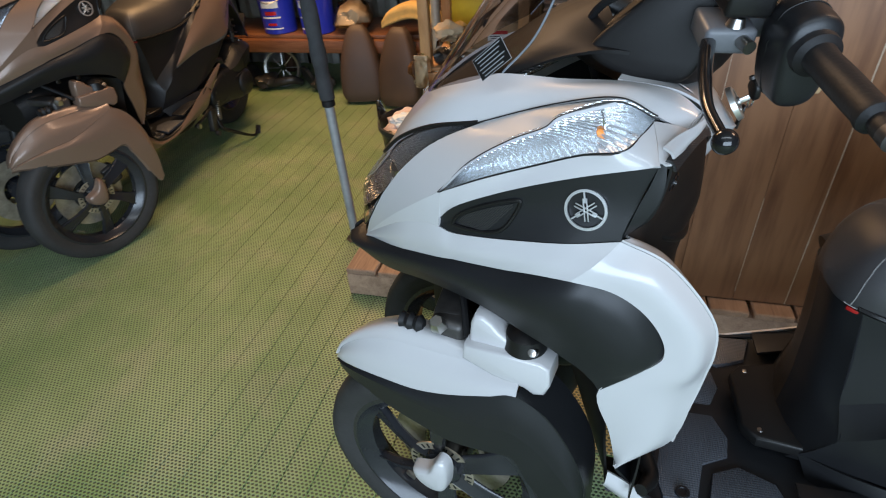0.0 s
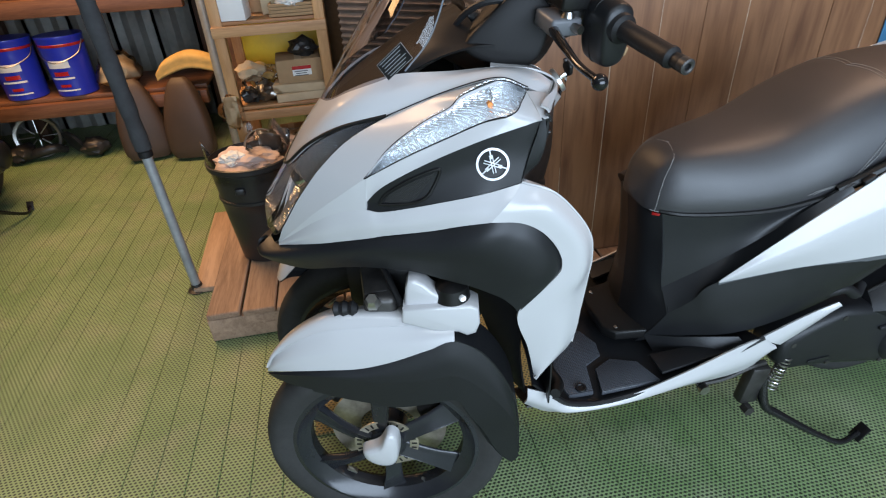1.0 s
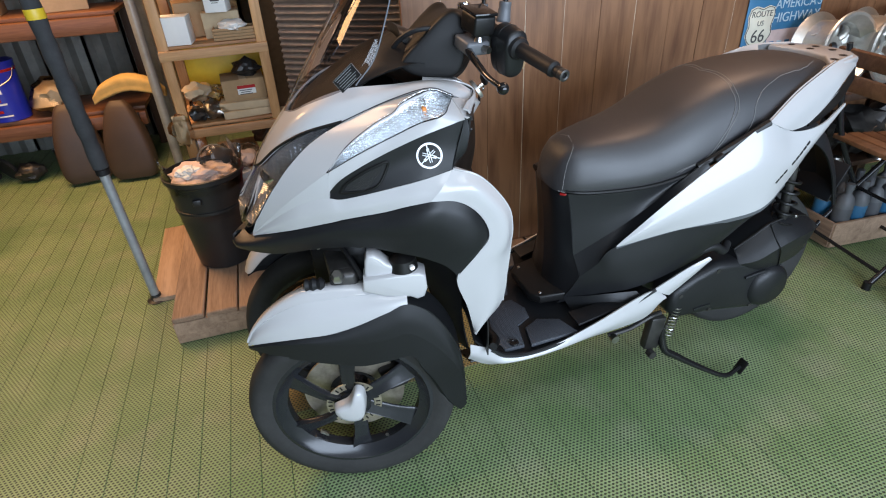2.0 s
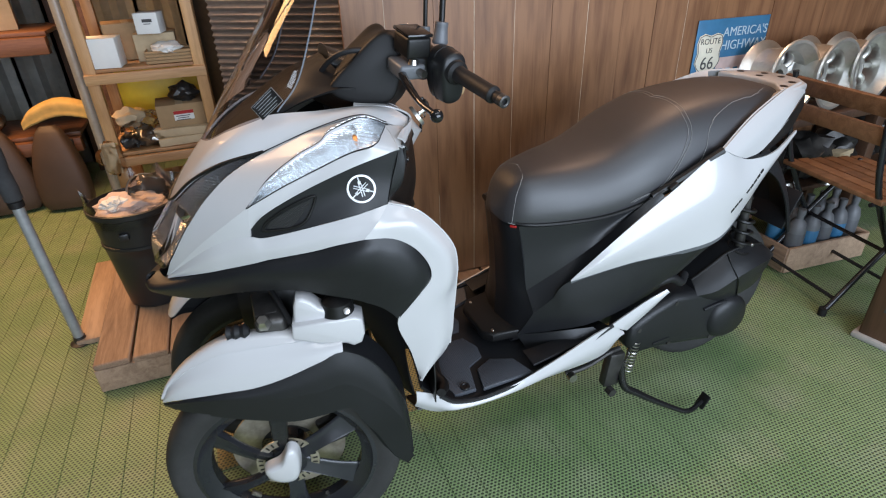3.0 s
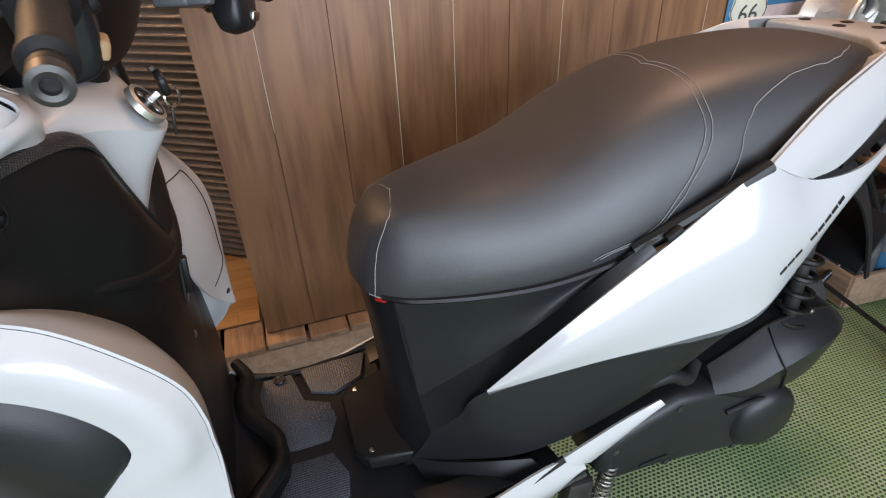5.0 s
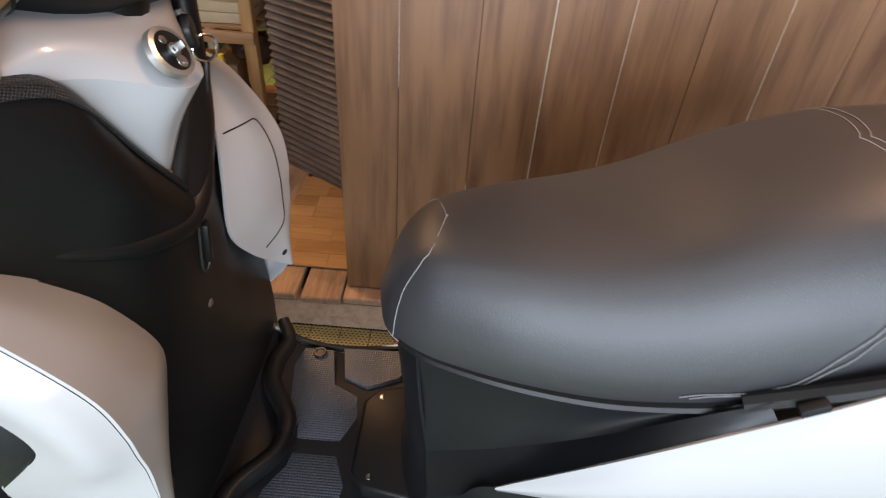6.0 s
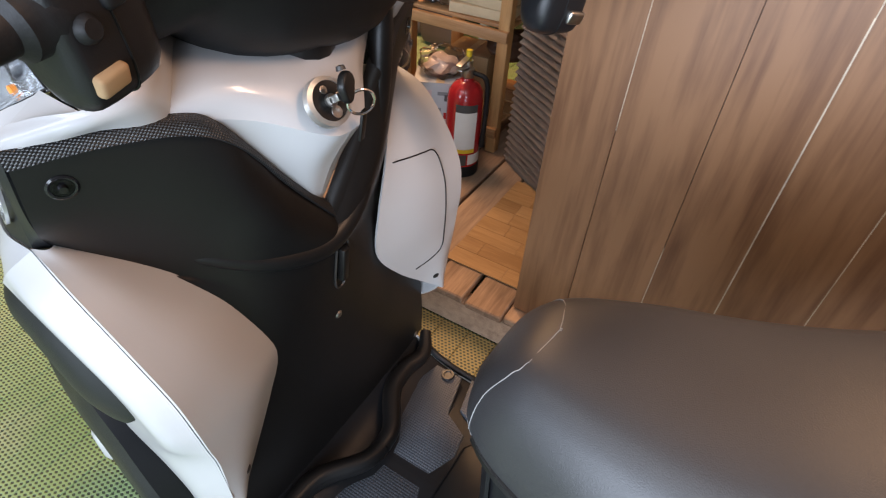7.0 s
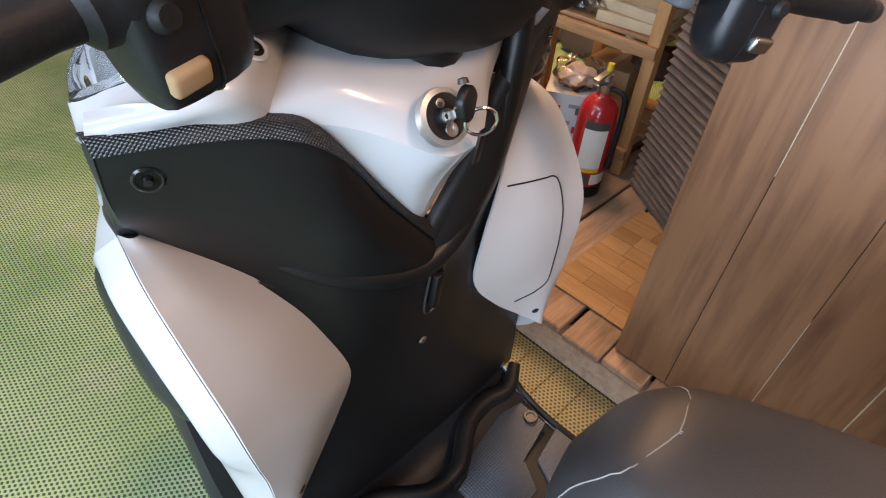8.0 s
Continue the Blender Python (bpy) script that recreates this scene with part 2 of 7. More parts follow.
M = dict(
    white=material("pearl_white_paint", (0.455, 0.452, 0.455), 0.36, 0.0, 0.02, 900, 3, coat=0.6, rough_vary=0.04),
    bronze=material("matt_bronze_paint", (0.180, 0.120, 0.088), 0.38, 0.25, 0.05, 900, 3, coat=0.25),
    black=material("matt_black_plastic", (0.010, 0.0105, 0.0120), 0.40, 0, 0.2, 200, 5, 0.10, 900, spec=0.36),
    satin=material("satin_black_plastic", (0.007, 0.0068, 0.0068), 0.40, 0, 0.2, 200, 5, 0.05, 900, spec=0.34),
    grey=material("dark_grey_plastic", (0.0085, 0.009, 0.0105), 0.40, 0, 0.15, 200, 5, 0.08, 800, spec=0.42),
    deep_black=material("deep_black_plastic", (0.006, 0.0058, 0.006), 0.50, 0, 0.2, 200, 5, 0.05, 600, spec=0.25),
    gloss=material("glossy_black_enamel", (0.008, 0.008, 0.009), 0.14, 0, 0.1, 100, 5),
    trim=material("grey_trim_plastic", (0.10, 0.105, 0.115), 0.45, 0, 0.1, 200, 5),
    rubber=material("black_rubber", (0.010, 0.010, 0.011), 0.55, 0, 0.25, 150, 8, 0.15, 250, spec=0.3),
    tyre=material("dusty_tyre_rubber", (0.020, 0.0195, 0.019), 0.75, 0, 0.35, 90, 12, 0.2, 200),
    rim=material("black_painted_alloy", (0.018, 0.019, 0.022), 0.22, 0.0, 0.2, 200, 9),
    steel=material("brushed_steel", (0.45, 0.44, 0.42), 0.32, 1.0, 0.25, 120, 20),
    edge=material("polished_plastic_edge", (0.15, 0.17, 0.20), 0.12, 0, 0.05),
    chrome=material("chrome", (0.75, 0.76, 0.78), 0.10, 1.0, 0.05),
    alloy=material("cast_alloy_wheel", (0.66, 0.65, 0.61), 0.36, 0.85, 0.15, 80, 8, 0.08, 120),
    dark_metal=material("oily_dark_metal", (0.055, 0.052, 0.050), 0.42, 0.6, 0.4, 80, 15, 0.1, 150),
    disc=material("rusted_brake_disc", (0.42, 0.37, 0.29), 0.45, 0.8, 0.3, 140, 30),
    vinyl=material("black_seat_vinyl", (0.026, 0.026, 0.029), 0.46, 0, 0.15, 300, 4, 0.16, 900, spec=0.72),
    vinyl_brown=material("brown_seat_vinyl", (0.060, 0.036, 0.024), 0.55, 0, 0.2, 300, 6, 0.15, 700),
    foam=material("yellow_foam", (0.62, 0.40, 0.13), 0.9, 0, 0.2, 40, 8, 0.3, 60),
    stitch=material("grey_thread", (0.27, 0.265, 0.26), 0.8),
    badge=material("silver_badge", (0.62, 0.63, 0.64), 0.30, 0.8, 0.05),
    amber=material("amber_bulb", (0.75, 0.24, 0.03), 0.2),
    red=material("red_plastic", (0.32, 0.012, 0.012), 0.25),
    red_paint=material("red_enamel", (0.40, 0.018, 0.020), 0.24, 0, 0.06, 100, 6, coat=0.5),
    paper=material("white_paper", (0.72, 0.72, 0.70), 0.7, 0, 0.04),
    bottle_white=material("dusty_white_bottle", (0.13, 0.135, 0.145), 0.45, 0, 0.15, 40, 12),
    print_dark=material("dark_print", (0.06, 0.06, 0.06), 0.6),
    yellow=material("yellow_plastic", (0.72, 0.50, 0.03), 0.4),
    blue_can=material("blue_enamel_can", (0.020, 0.035, 0.42), 0.32, 0, 0.1, 30, 6, coat=0.3),
    filler=material("pale_joint_line", (0.55, 0.47, 0.36), 0.8, 0, 0.3, 90, 9),
    card_grey=material("grey_printed_card", (0.42, 0.42, 0.43), 0.6, 0, 0.10, 60, 8),
    card=material("brown_cardboard", (0.36, 0.23, 0.12), 0.85, 0, 0.12, 60, 8, 0.1, 120),
    card_pale=material("pale_cardboard", (0.50, 0.38, 0.24), 0.85, 0, 0.12, 60, 8, 0.1, 120),
    bag=clear("clear_plastic_bag", (0.93, 0.92, 0.90), 0.16, 1.35),
    tissue=material("pink_white_tissue", (0.60, 0.47, 0.43), 0.9, 0, 0.1, 60, 15),
    bin=material("black_bin_plastic", (0.016, 0.016, 0.017), 0.40, 0, 0.2, 100, 8),
    pole=material("grey_painted_pole", (0.34, 0.36, 0.37), 0.40, 0.3, 0.2, 60, 10),
    sleeve=material("dark_foam_sleeve", (0.035, 0.037, 0.040), 0.85, 0, 0.3, 60, 20, 0.3, 120),
    concrete=material("dusty_concrete", (0.36, 0.34, 0.31), 0.85, 0, 0.25, 40, 3, 0.2, 60),
    plaster=material("grey_plaster", (0.30, 0.28, 0.26), 0.85, 0, 0.15, 30, 2, 0.1, 60),
    dark_wall=material("dark_shop_wall", (0.10, 0.085, 0.075), 0.85, 0, 0.3, 30, 2, 0.1, 60),
    tin=material("painted_tin_sheet", (0.42, 0.42, 0.38), 0.5, 0.2, 0.25, 30, 5),
    shutter=material("brown_ribbed_sheet", (0.36, 0.29, 0.25), 0.42, 0.1, 0.25, 40, 5),
    sign_blue=material("blue_tin_sign", (0.030, 0.150, 0.290), 0.35, 0, 0.2, 25, 6, coat=0.2),
    sign_cream=material("cream_enamel", (0.62, 0.60, 0.50), 0.4, 0, 0.15, 30, 8),
    sign_pale=material("faded_pale_blue", (0.40, 0.52, 0.60), 0.4, 0, 0.15, 30, 8),
    sign_pink=material("faded_pink_print", (0.52, 0.40, 0.38), 0.5, 0, 0.2, 30, 8),
    wall_wood=wood("stained_wall_boards", (0.105, 0.041, 0.017), (0.245, 0.120, 0.056), 2, 0.48, 3.6, 3.0, 0.03, 0.16, 2.2, 0.14, 0.36, 4.2),
    deck=wood("weathered_deck_boards", (0.18, 0.110, 0.072), (0.43, 0.290, 0.195), 1, 0.72, 12, 3.0, 0.3, 0.35),
    pine=wood("varnished_pine", (0.30, 0.135, 0.045), (0.56, 0.31, 0.13), 2, 0.5, 12, 3.0, 0.2, 0.3),
    shelf_wood=wood("shelf_pine", (0.28, 0.13, 0.05), (0.52, 0.30, 0.14), 0, 0.55, 12, 3.0, 0.2, 0.3),
    bench_wood=wood("red_brown_beam", (0.10, 0.036, 0.014), (0.27, 0.115, 0.05), 0, 0.5, 12, 2.5, 0.2, 0.3),
    slat_wood=wood("brown_slats", (0.13, 0.060, 0.028), (0.30, 0.155, 0.08), 0, 0.5, 12, 3.0, 0.2, 0.3),
    post_wood=wood("dark_post", (0.030, 0.014, 0.008), (0.10, 0.048, 0.026), 2, 0.5, 12, 2.5, 0.25, 0.2),
    parquet=wood("parquet_vinyl", (0.28, 0.150, 0.060), (0.46, 0.275, 0.125), 0, 0.4, 9, 4.0, 0.05, 0.3),
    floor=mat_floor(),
    floor_yellow=mat_floor("yellow_plastic_mat", (0.205, 0.165, 0.062), (0.300, 0.240, 0.095), (0.260, 0.190, 0.105)),
    lens=clear("clear_lens", (0.96, 0.97, 0.98), 0.03, 1.5),
    smoke=clear("smoked_screen", (0.42, 0.40, 0.41), 0.02, 1.5),
    reflector=fluted("fluted_reflector", 60, (0.92, 0.94, 0.96)),
    reflector2=fluted("dark_fluted_reflector", 60, (0.52, 0.53, 0.55)),
    print_grey=material("grey_print", (0.20, 0.21, 0.22), 0.6),
    pips=dimpled("pipped_rubber_mat", (0.060, 0.066, 0.078), 230, 0.38, 1.0),
    carbon=pipped("pipped_grain_plastic", (0.020, 0.020, 0.021), 0.0026, 0.36, 0.55),
)

# ---- mesh helpers ----
from mathutils.bvhtree import BVHTree


def spline(ctrl, n):
    """Catmull-Rom through the control points, n points evenly in parameter."""
    P = [Vector(p) for p in ctrl]
    if len(P) == 2:
        return [P[0].lerp(P[1], i / (n - 1)) for i in range(n)]
    P = [2 * P[0] - P[1], *P, 2 * P[-1] - P[-2]]
    out = []
    for i in range(n):
        s = i / (n - 1) * (len(P) - 3)
        k = min(int(s), len(P) - 4)
        t = s - k
        a, b, c, d = P[k:k + 4]
        out.append(0.5 * (2 * b + (c - a) * t + (2 * a - 5 * b + 4 * c - d) * t * t + (3 * b - a - 3 * c + d) * t ** 3))
    return out


def grid(bm, rows, wrap=False):
    """Faces over equal rows of points."""
    vs = [[bm.verts.new(p) for p in r] for r in rows]
    n = len(rows[0])
    for a, b in zip(vs, vs[1:]):
        for j in range(n if wrap else n - 1):
            k = (j + 1) % n
            bm.faces.new((a[j], a[k], b[k], b[j]))
    return vs


def patch(rows, n=24, m=10, thick=0.004, side=1, bm=None):
    """A smooth panel through rows of control points (the same count in each), given as (x, half width, z); side -1 is left."""
    bm = bm or bmesh.new()
    part_bm = bmesh.new()
    lines = [spline([(x, side * h, z) for x, h, z in r], n) for r in rows]
    cols = [spline([l[j] for l in lines], m) for j in range(n)]
    grid(part_bm, cols)
    bmesh.ops.remove_doubles(part_bm, verts=part_bm.verts, dist=0.0004)
    bmesh.ops.recalc_face_normals(part_bm, faces=part_bm.faces)
    f0 = sum((f.normal * f.calc_area() for f in part_bm.faces), Vector())
    if f0.y * side < 0:
        bmesh.ops.reverse_faces(part_bm, faces=part_bm.faces)
    if thick:
        shell(part_bm, thick)
    join(bm, part_bm)
    return bm


def shell(bm, t):
    """Gives a sheet a thickness t inwards, with a closed rim."""
    bm.normal_update()
    outer, faces = list(bm.verts), list(bm.faces)
    rim = [e for e in bm.edges if len(e.link_faces) == 1]
    twin = {v: bm.verts.new(v.co - v.normal * t) for v in outer}
    for f in faces:
        bm.faces.new([twin[v] for v in reversed(f.verts)])
    for e in rim:
        lp = e.link_loops[0]
        a, b = lp.vert, lp.link_loop_next.vert
        bm.faces.new((b, a, twin[a], twin[b]))


def join(bm, other):
    me = bpy.data.meshes.new("tmp")
    other.to_mesh(me)
    other.free()
    bm.from_mesh(me)
    bpy.data.meshes.remove(me)
    return bm


def tube(path, r, seg=10, n=None, bm=None, cap=True):
    """A round bar along a path; r is one radius or one for each control point."""
    bm = bm or bmesh.new()
    n = n or max(2, (len(path) - 1) * 6 + 1)
    radii = [r] * len(path) if isinstance(r, (int, float)) else list(r)
    pts = spline(path, n) if len(path) > 2 else [Vector(path[0]).lerp(Vector(path[1]), i / (n - 1)) for i in range(n)]
    rr = [v.x for v in spline([(a, 0, 0) for a in radii], n)]
    rows, ref = [], None
    for i, p in enumerate(pts):
        d = (pts[min(i + 1, n - 1)] - pts[max(i - 1, 0)]).normalized()
        if ref is None:
            ref = d.orthogonal().normalized()
        ref = (ref - d * ref.dot(d)).normalized()
        o = d.cross(ref)
        rows.append([p + max(rr[i], 1e-4) * (math.cos(a) * ref + math.sin(a) * o) for a in (2 * math.pi * k / seg for k in range(seg))])
    vs = grid(bm, rows, True)
    if cap:
        bm.faces.new(vs[0][::-1]), bm.faces.new(vs[-1])
    return bm


def lathe(profile, seg=32, m=None, bm=None, closed=False):
    """Turns (radius, height) round z; m places it."""
    bm = bm or bmesh.new()
    m = m or Matrix()
    rows = [[m @ Vector((max(r, 1e-4) * math.cos(a), max(r, 1e-4) * math.sin(a), z)) for a in (2 * math.pi * k / seg for k in range(seg))] for r, z in profile]
    if closed:
        rows.append(rows[0])
    vs = grid(bm, rows, True)
    if not closed:
        if profile[0][0] > 1e-3:
            bm.faces.new(vs[0][::-1])
        if profile[-1][0] > 1e-3:
            bm.faces.new(vs[-1])
    bmesh.ops.remove_doubles(bm, verts=bm.verts, dist=0.00015)
    return bm


def box(size, m=None, bevel=0.0, seg=2, bm=None):
    b2 = bmesh.new()
    bmesh.ops.create_cube(b2, size=1)
    bmesh.ops.scale(b2, vec=size, verts=b2.verts)
    if bevel:
        bmesh.ops.bevel(b2, geom=b2.edges[:], offset=bevel, segments=seg, profile=0.5, affect="EDGES")
    if m is not None:
        bmesh.ops.transform(b2, matrix=m, verts=b2.verts)
    return join(bm, b2) if bm else b2


def prism(outline, depth, m=None, bevel=0.0, bm=None, seg=2):
    """A flat outline (x, y) given depth along z, centred, its edges rounded."""
    b2 = bmesh.new()
    bot = [b2.verts.new((x, y, -depth / 2)) for x, y in outline]
    top = [b2.verts.new((x, y, depth / 2)) for x, y in outline]
    n = len(outline)
    b2.faces.new(bot[::-1]), b2.faces.new(top)
    for i in range(n):
        b2.faces.new((bot[i], bot[(i + 1) % n], top[(i + 1) % n], top[i]))
    bmesh.ops.recalc_face_normals(b2, faces=b2.faces)
    if bevel:
        ed = [e for e in b2.edges if abs(e.verts[0].co.z - e.verts[1].co.z) < 1e-6]
        bmesh.ops.bevel(b2, geom=ed, offset=bevel, segments=seg, profile=0.5, affect="EDGES")
    if m is not None:
        bmesh.ops.transform(b2, matrix=m, verts=b2.verts)
    return join(bm, b2) if bm else b2


def hull(sections, n=20, m=10, cap=True):
    """A closed body through loops of control points, each loop with the same count."""
    bm = bmesh.new()
    loops = []
    for s in sections:
        k = len(s)
        ring = spline([*s[-2:], *s, *s[:2]], (k + 3) * 6 + 1)[12:12 + k * 6]
        loops.append(ring)
    cols = [spline([l[j] for l in loops], m) for j in range(len(loops[0]))]
    rows = [[c[i] for c in cols] for i in range(m)]
    vs = grid(bm, rows, True)
    if cap:
        bm.faces.new(vs[0][::-1]), bm.faces.new(vs[-1])
    bmesh.ops.recalc_face_normals(bm, faces=bm.faces)
    return bm


def mesh_of(bm, name, sharp=38):
    bm.normal_update()
    for f in bm.faces:
        f.smooth = True
    for e in bm.edges:
        e.smooth = len(e.link_faces) == 2 and e.calc_face_angle(0) < radians(sharp)
    me = bpy.data.meshes.new(name)
    bm.to_mesh(me)
    bm.free()
    return me


def part(name, bm, mat, parent=None, label="", place=None, sharp=38):
    """Links a bmesh as one mesh object under a thing or a part."""
    me = mesh_of(bm, name, sharp)
    for x in (mat if isinstance(mat, (list, tuple)) else [mat]):
        me.materials.append(x)
    ob = new(name, me)
    if parent:
        ob.parent = parent
    if place is not None:
        ob.matrix_basis = place
    if label:
        tagged(ob, label)
    return ob


def thing(name, label, category, place=None, group="", kind=""):
    ob = new(name)
    ob.empty_display_size = 0.05
    if place is not None:
        ob.matrix_basis = place
    return tagged(ob, label, category, group, kind)


def single(name, bm, mat, label, category, place=None, group="", kind=""):
    ob = part(name, bm, mat, None, label, place)
    return tagged(ob, label, category, group, kind)


def letters(text, size, mat, parent, m, name="lettering", thick=0.0006, align="CENTER"):
    cu = bpy.data.curves.new(name, "FONT")
    cu.body, cu.size, cu.extrude, cu.align_x, cu.align_y = text, size, thick, align, "CENTER"
    tmp = bpy.data.objects.new("tmp_text", cu)
    scene.collection.objects.link(tmp)
    bpy.context.view_layer.update()
    me = bpy.data.meshes.new_from_object(tmp.evaluated_get(bpy.context.evaluated_depsgraph_get()))
    bpy.data.objects.remove(tmp)
    me.materials.append(mat)
    ob = new(name, me)
    ob.parent = parent
    ob.matrix_basis = m
    return ob


rng = random.Random(7)

# ---- setting ----
def slab(name, x0, x1, y0, y1, z0, z1, mat, label, category, bevel=0.0):
    m = pose((x0 + x1) / 2, (y0 + y1) / 2, (z0 + z1) / 2)
    return single(name, box((x1 - x0, y1 - y0, z1 - z0), None, bevel), mat, label, category, m, kind="structure")


floor = slab("floor", -4.2, 3.4, -2.6, 4.2, -0.14, -0.013, M["concrete"], "concrete floor covered with perforated green plastic matting", "floor")
slab("wall_south", -4.2, -1.2, -2.72, -2.6, -0.1, 2.6, M["plaster"], "plain grey plaster wall beside the open shop front", "wall")
slab("wall_south", 2.8, 3.4, -2.72, -2.6, -0.1, 2.6, M["plaster"], "plain grey plaster wall beside the open shop front", "wall")
slab("wall_south", -1.2, 2.8, -2.72, -2.6, 2.3, 2.6, M["plaster"], "plain grey plaster lintel over the open shop front", "wall")
slab("wall_south", -1.2, 2.8, -2.72, -2.6, -0.1, 0.4, M["plaster"], "plain grey plaster sill under the open shop front", "wall")
slab("wall_west", -4.32, -4.2, -2.72, 4.32, -0.1, 2.6, M["dark_wall"], "dark plain shop wall", "wall")
slab("wall_east", 3.4, 3.52, -2.72, 4.32, -0.1, 2.6, M["dark_wall"], "dark plain shop wall", "wall")
slab("wall_north", -4.2, 3.4, 4.2, 4.32, -0.1, 2.6, M["dark_wall"], "dark plain shop wall", "wall")
slab("ceiling", -4.32, 3.52, -2.72, 4.32, 2.6, 2.7, M["plaster"], "plain grey ceiling", "ceiling")

# partition faced with stained boards
WALL_Y = 1.355
wall_p = slab("wall_partition", 0.20, 3.4, WALL_Y + 0.016, WALL_Y + 0.075, 0.118, 2.6, M["dark_wall"], "timber partition faced with brown stained vertical boards", "wall")

# deck along the foot of the partition
DECK_X, DECK_P, DECK_Z = -0.709, 0.111, 0.115
deck = thing("wooden_deck", "weathered wooden slatted deck standing on the green matting", "deck", pose(0, 0, 0), kind="structure")
for y in (1.34, 1.72, 2.12, 2.48):
    part("deck_beam", box((2.2, 0.05, 0.085), pose(0.391, y, 0.0475), 0.004), M["deck"], deck)

# ribbed sheet behind the end of the partition, leaning
rib_bm = bmesh.new()
rows = []
for i in range(640):
    z = DECK_Z + 0.004 + i * 0.0029
    d = 0.0055 * math.sin(2 * math.pi * i / 8.0)
    rows.append([(-0.155 + d * 0.6, 1.985 + d * 0.75, z), (0.36 + d * 0.6, 1.615 + d * 0.75, z)])
grid(rib_bm, rows)
bmesh.ops.solidify(rib_bm, geom=rib_bm.faces[:], thickness=0.002)
ribbed = single("ribbed_sheet", rib_bm, M["shutter"], "brown horizontally ribbed metal sheet standing behind the boards", "metal sheet", kind="structure")

# tin sheet at the back
tin_bm = bmesh.new()
rows = []
for i in range(161):
    x = -3.9 + i * 0.0225
    d = 0.011 * math.sin(2 * math.pi * i / 4.4)
    rows.append([(x, 3.86 + d, 0.0), (x, 3.86 + d, 1.5)])
grid(tin_bm, rows)
bmesh.ops.solidify(tin_bm, geom=tin_bm.faces[:], thickness=0.002)
single("tin_cladding", tin_bm, M["tin"], "pale corrugated tin sheet lining the back wall", "metal sheet", kind="structure")

# ---- three-wheeled scooter ----
def drape(ob, start, way=(-1, 0, 0)):
    """A place on a panel's skin, its z along the skin's normal, met from start along way."""
    me = ob.data
    tree = BVHTree.FromPolygons([v.co for v in me.vertices], [p.vertices for p in me.polygons])
    p, n, _, _ = tree.ray_cast(Vector(start), Vector(way).normalized())
    if p is None:
        return pose(*start)
    if n.dot(Vector(way)) > 0:
        n = -n
    m = n.to_track_quat("Z", "Y").to_matrix().to_4x4()
    m.translation = p
    return m


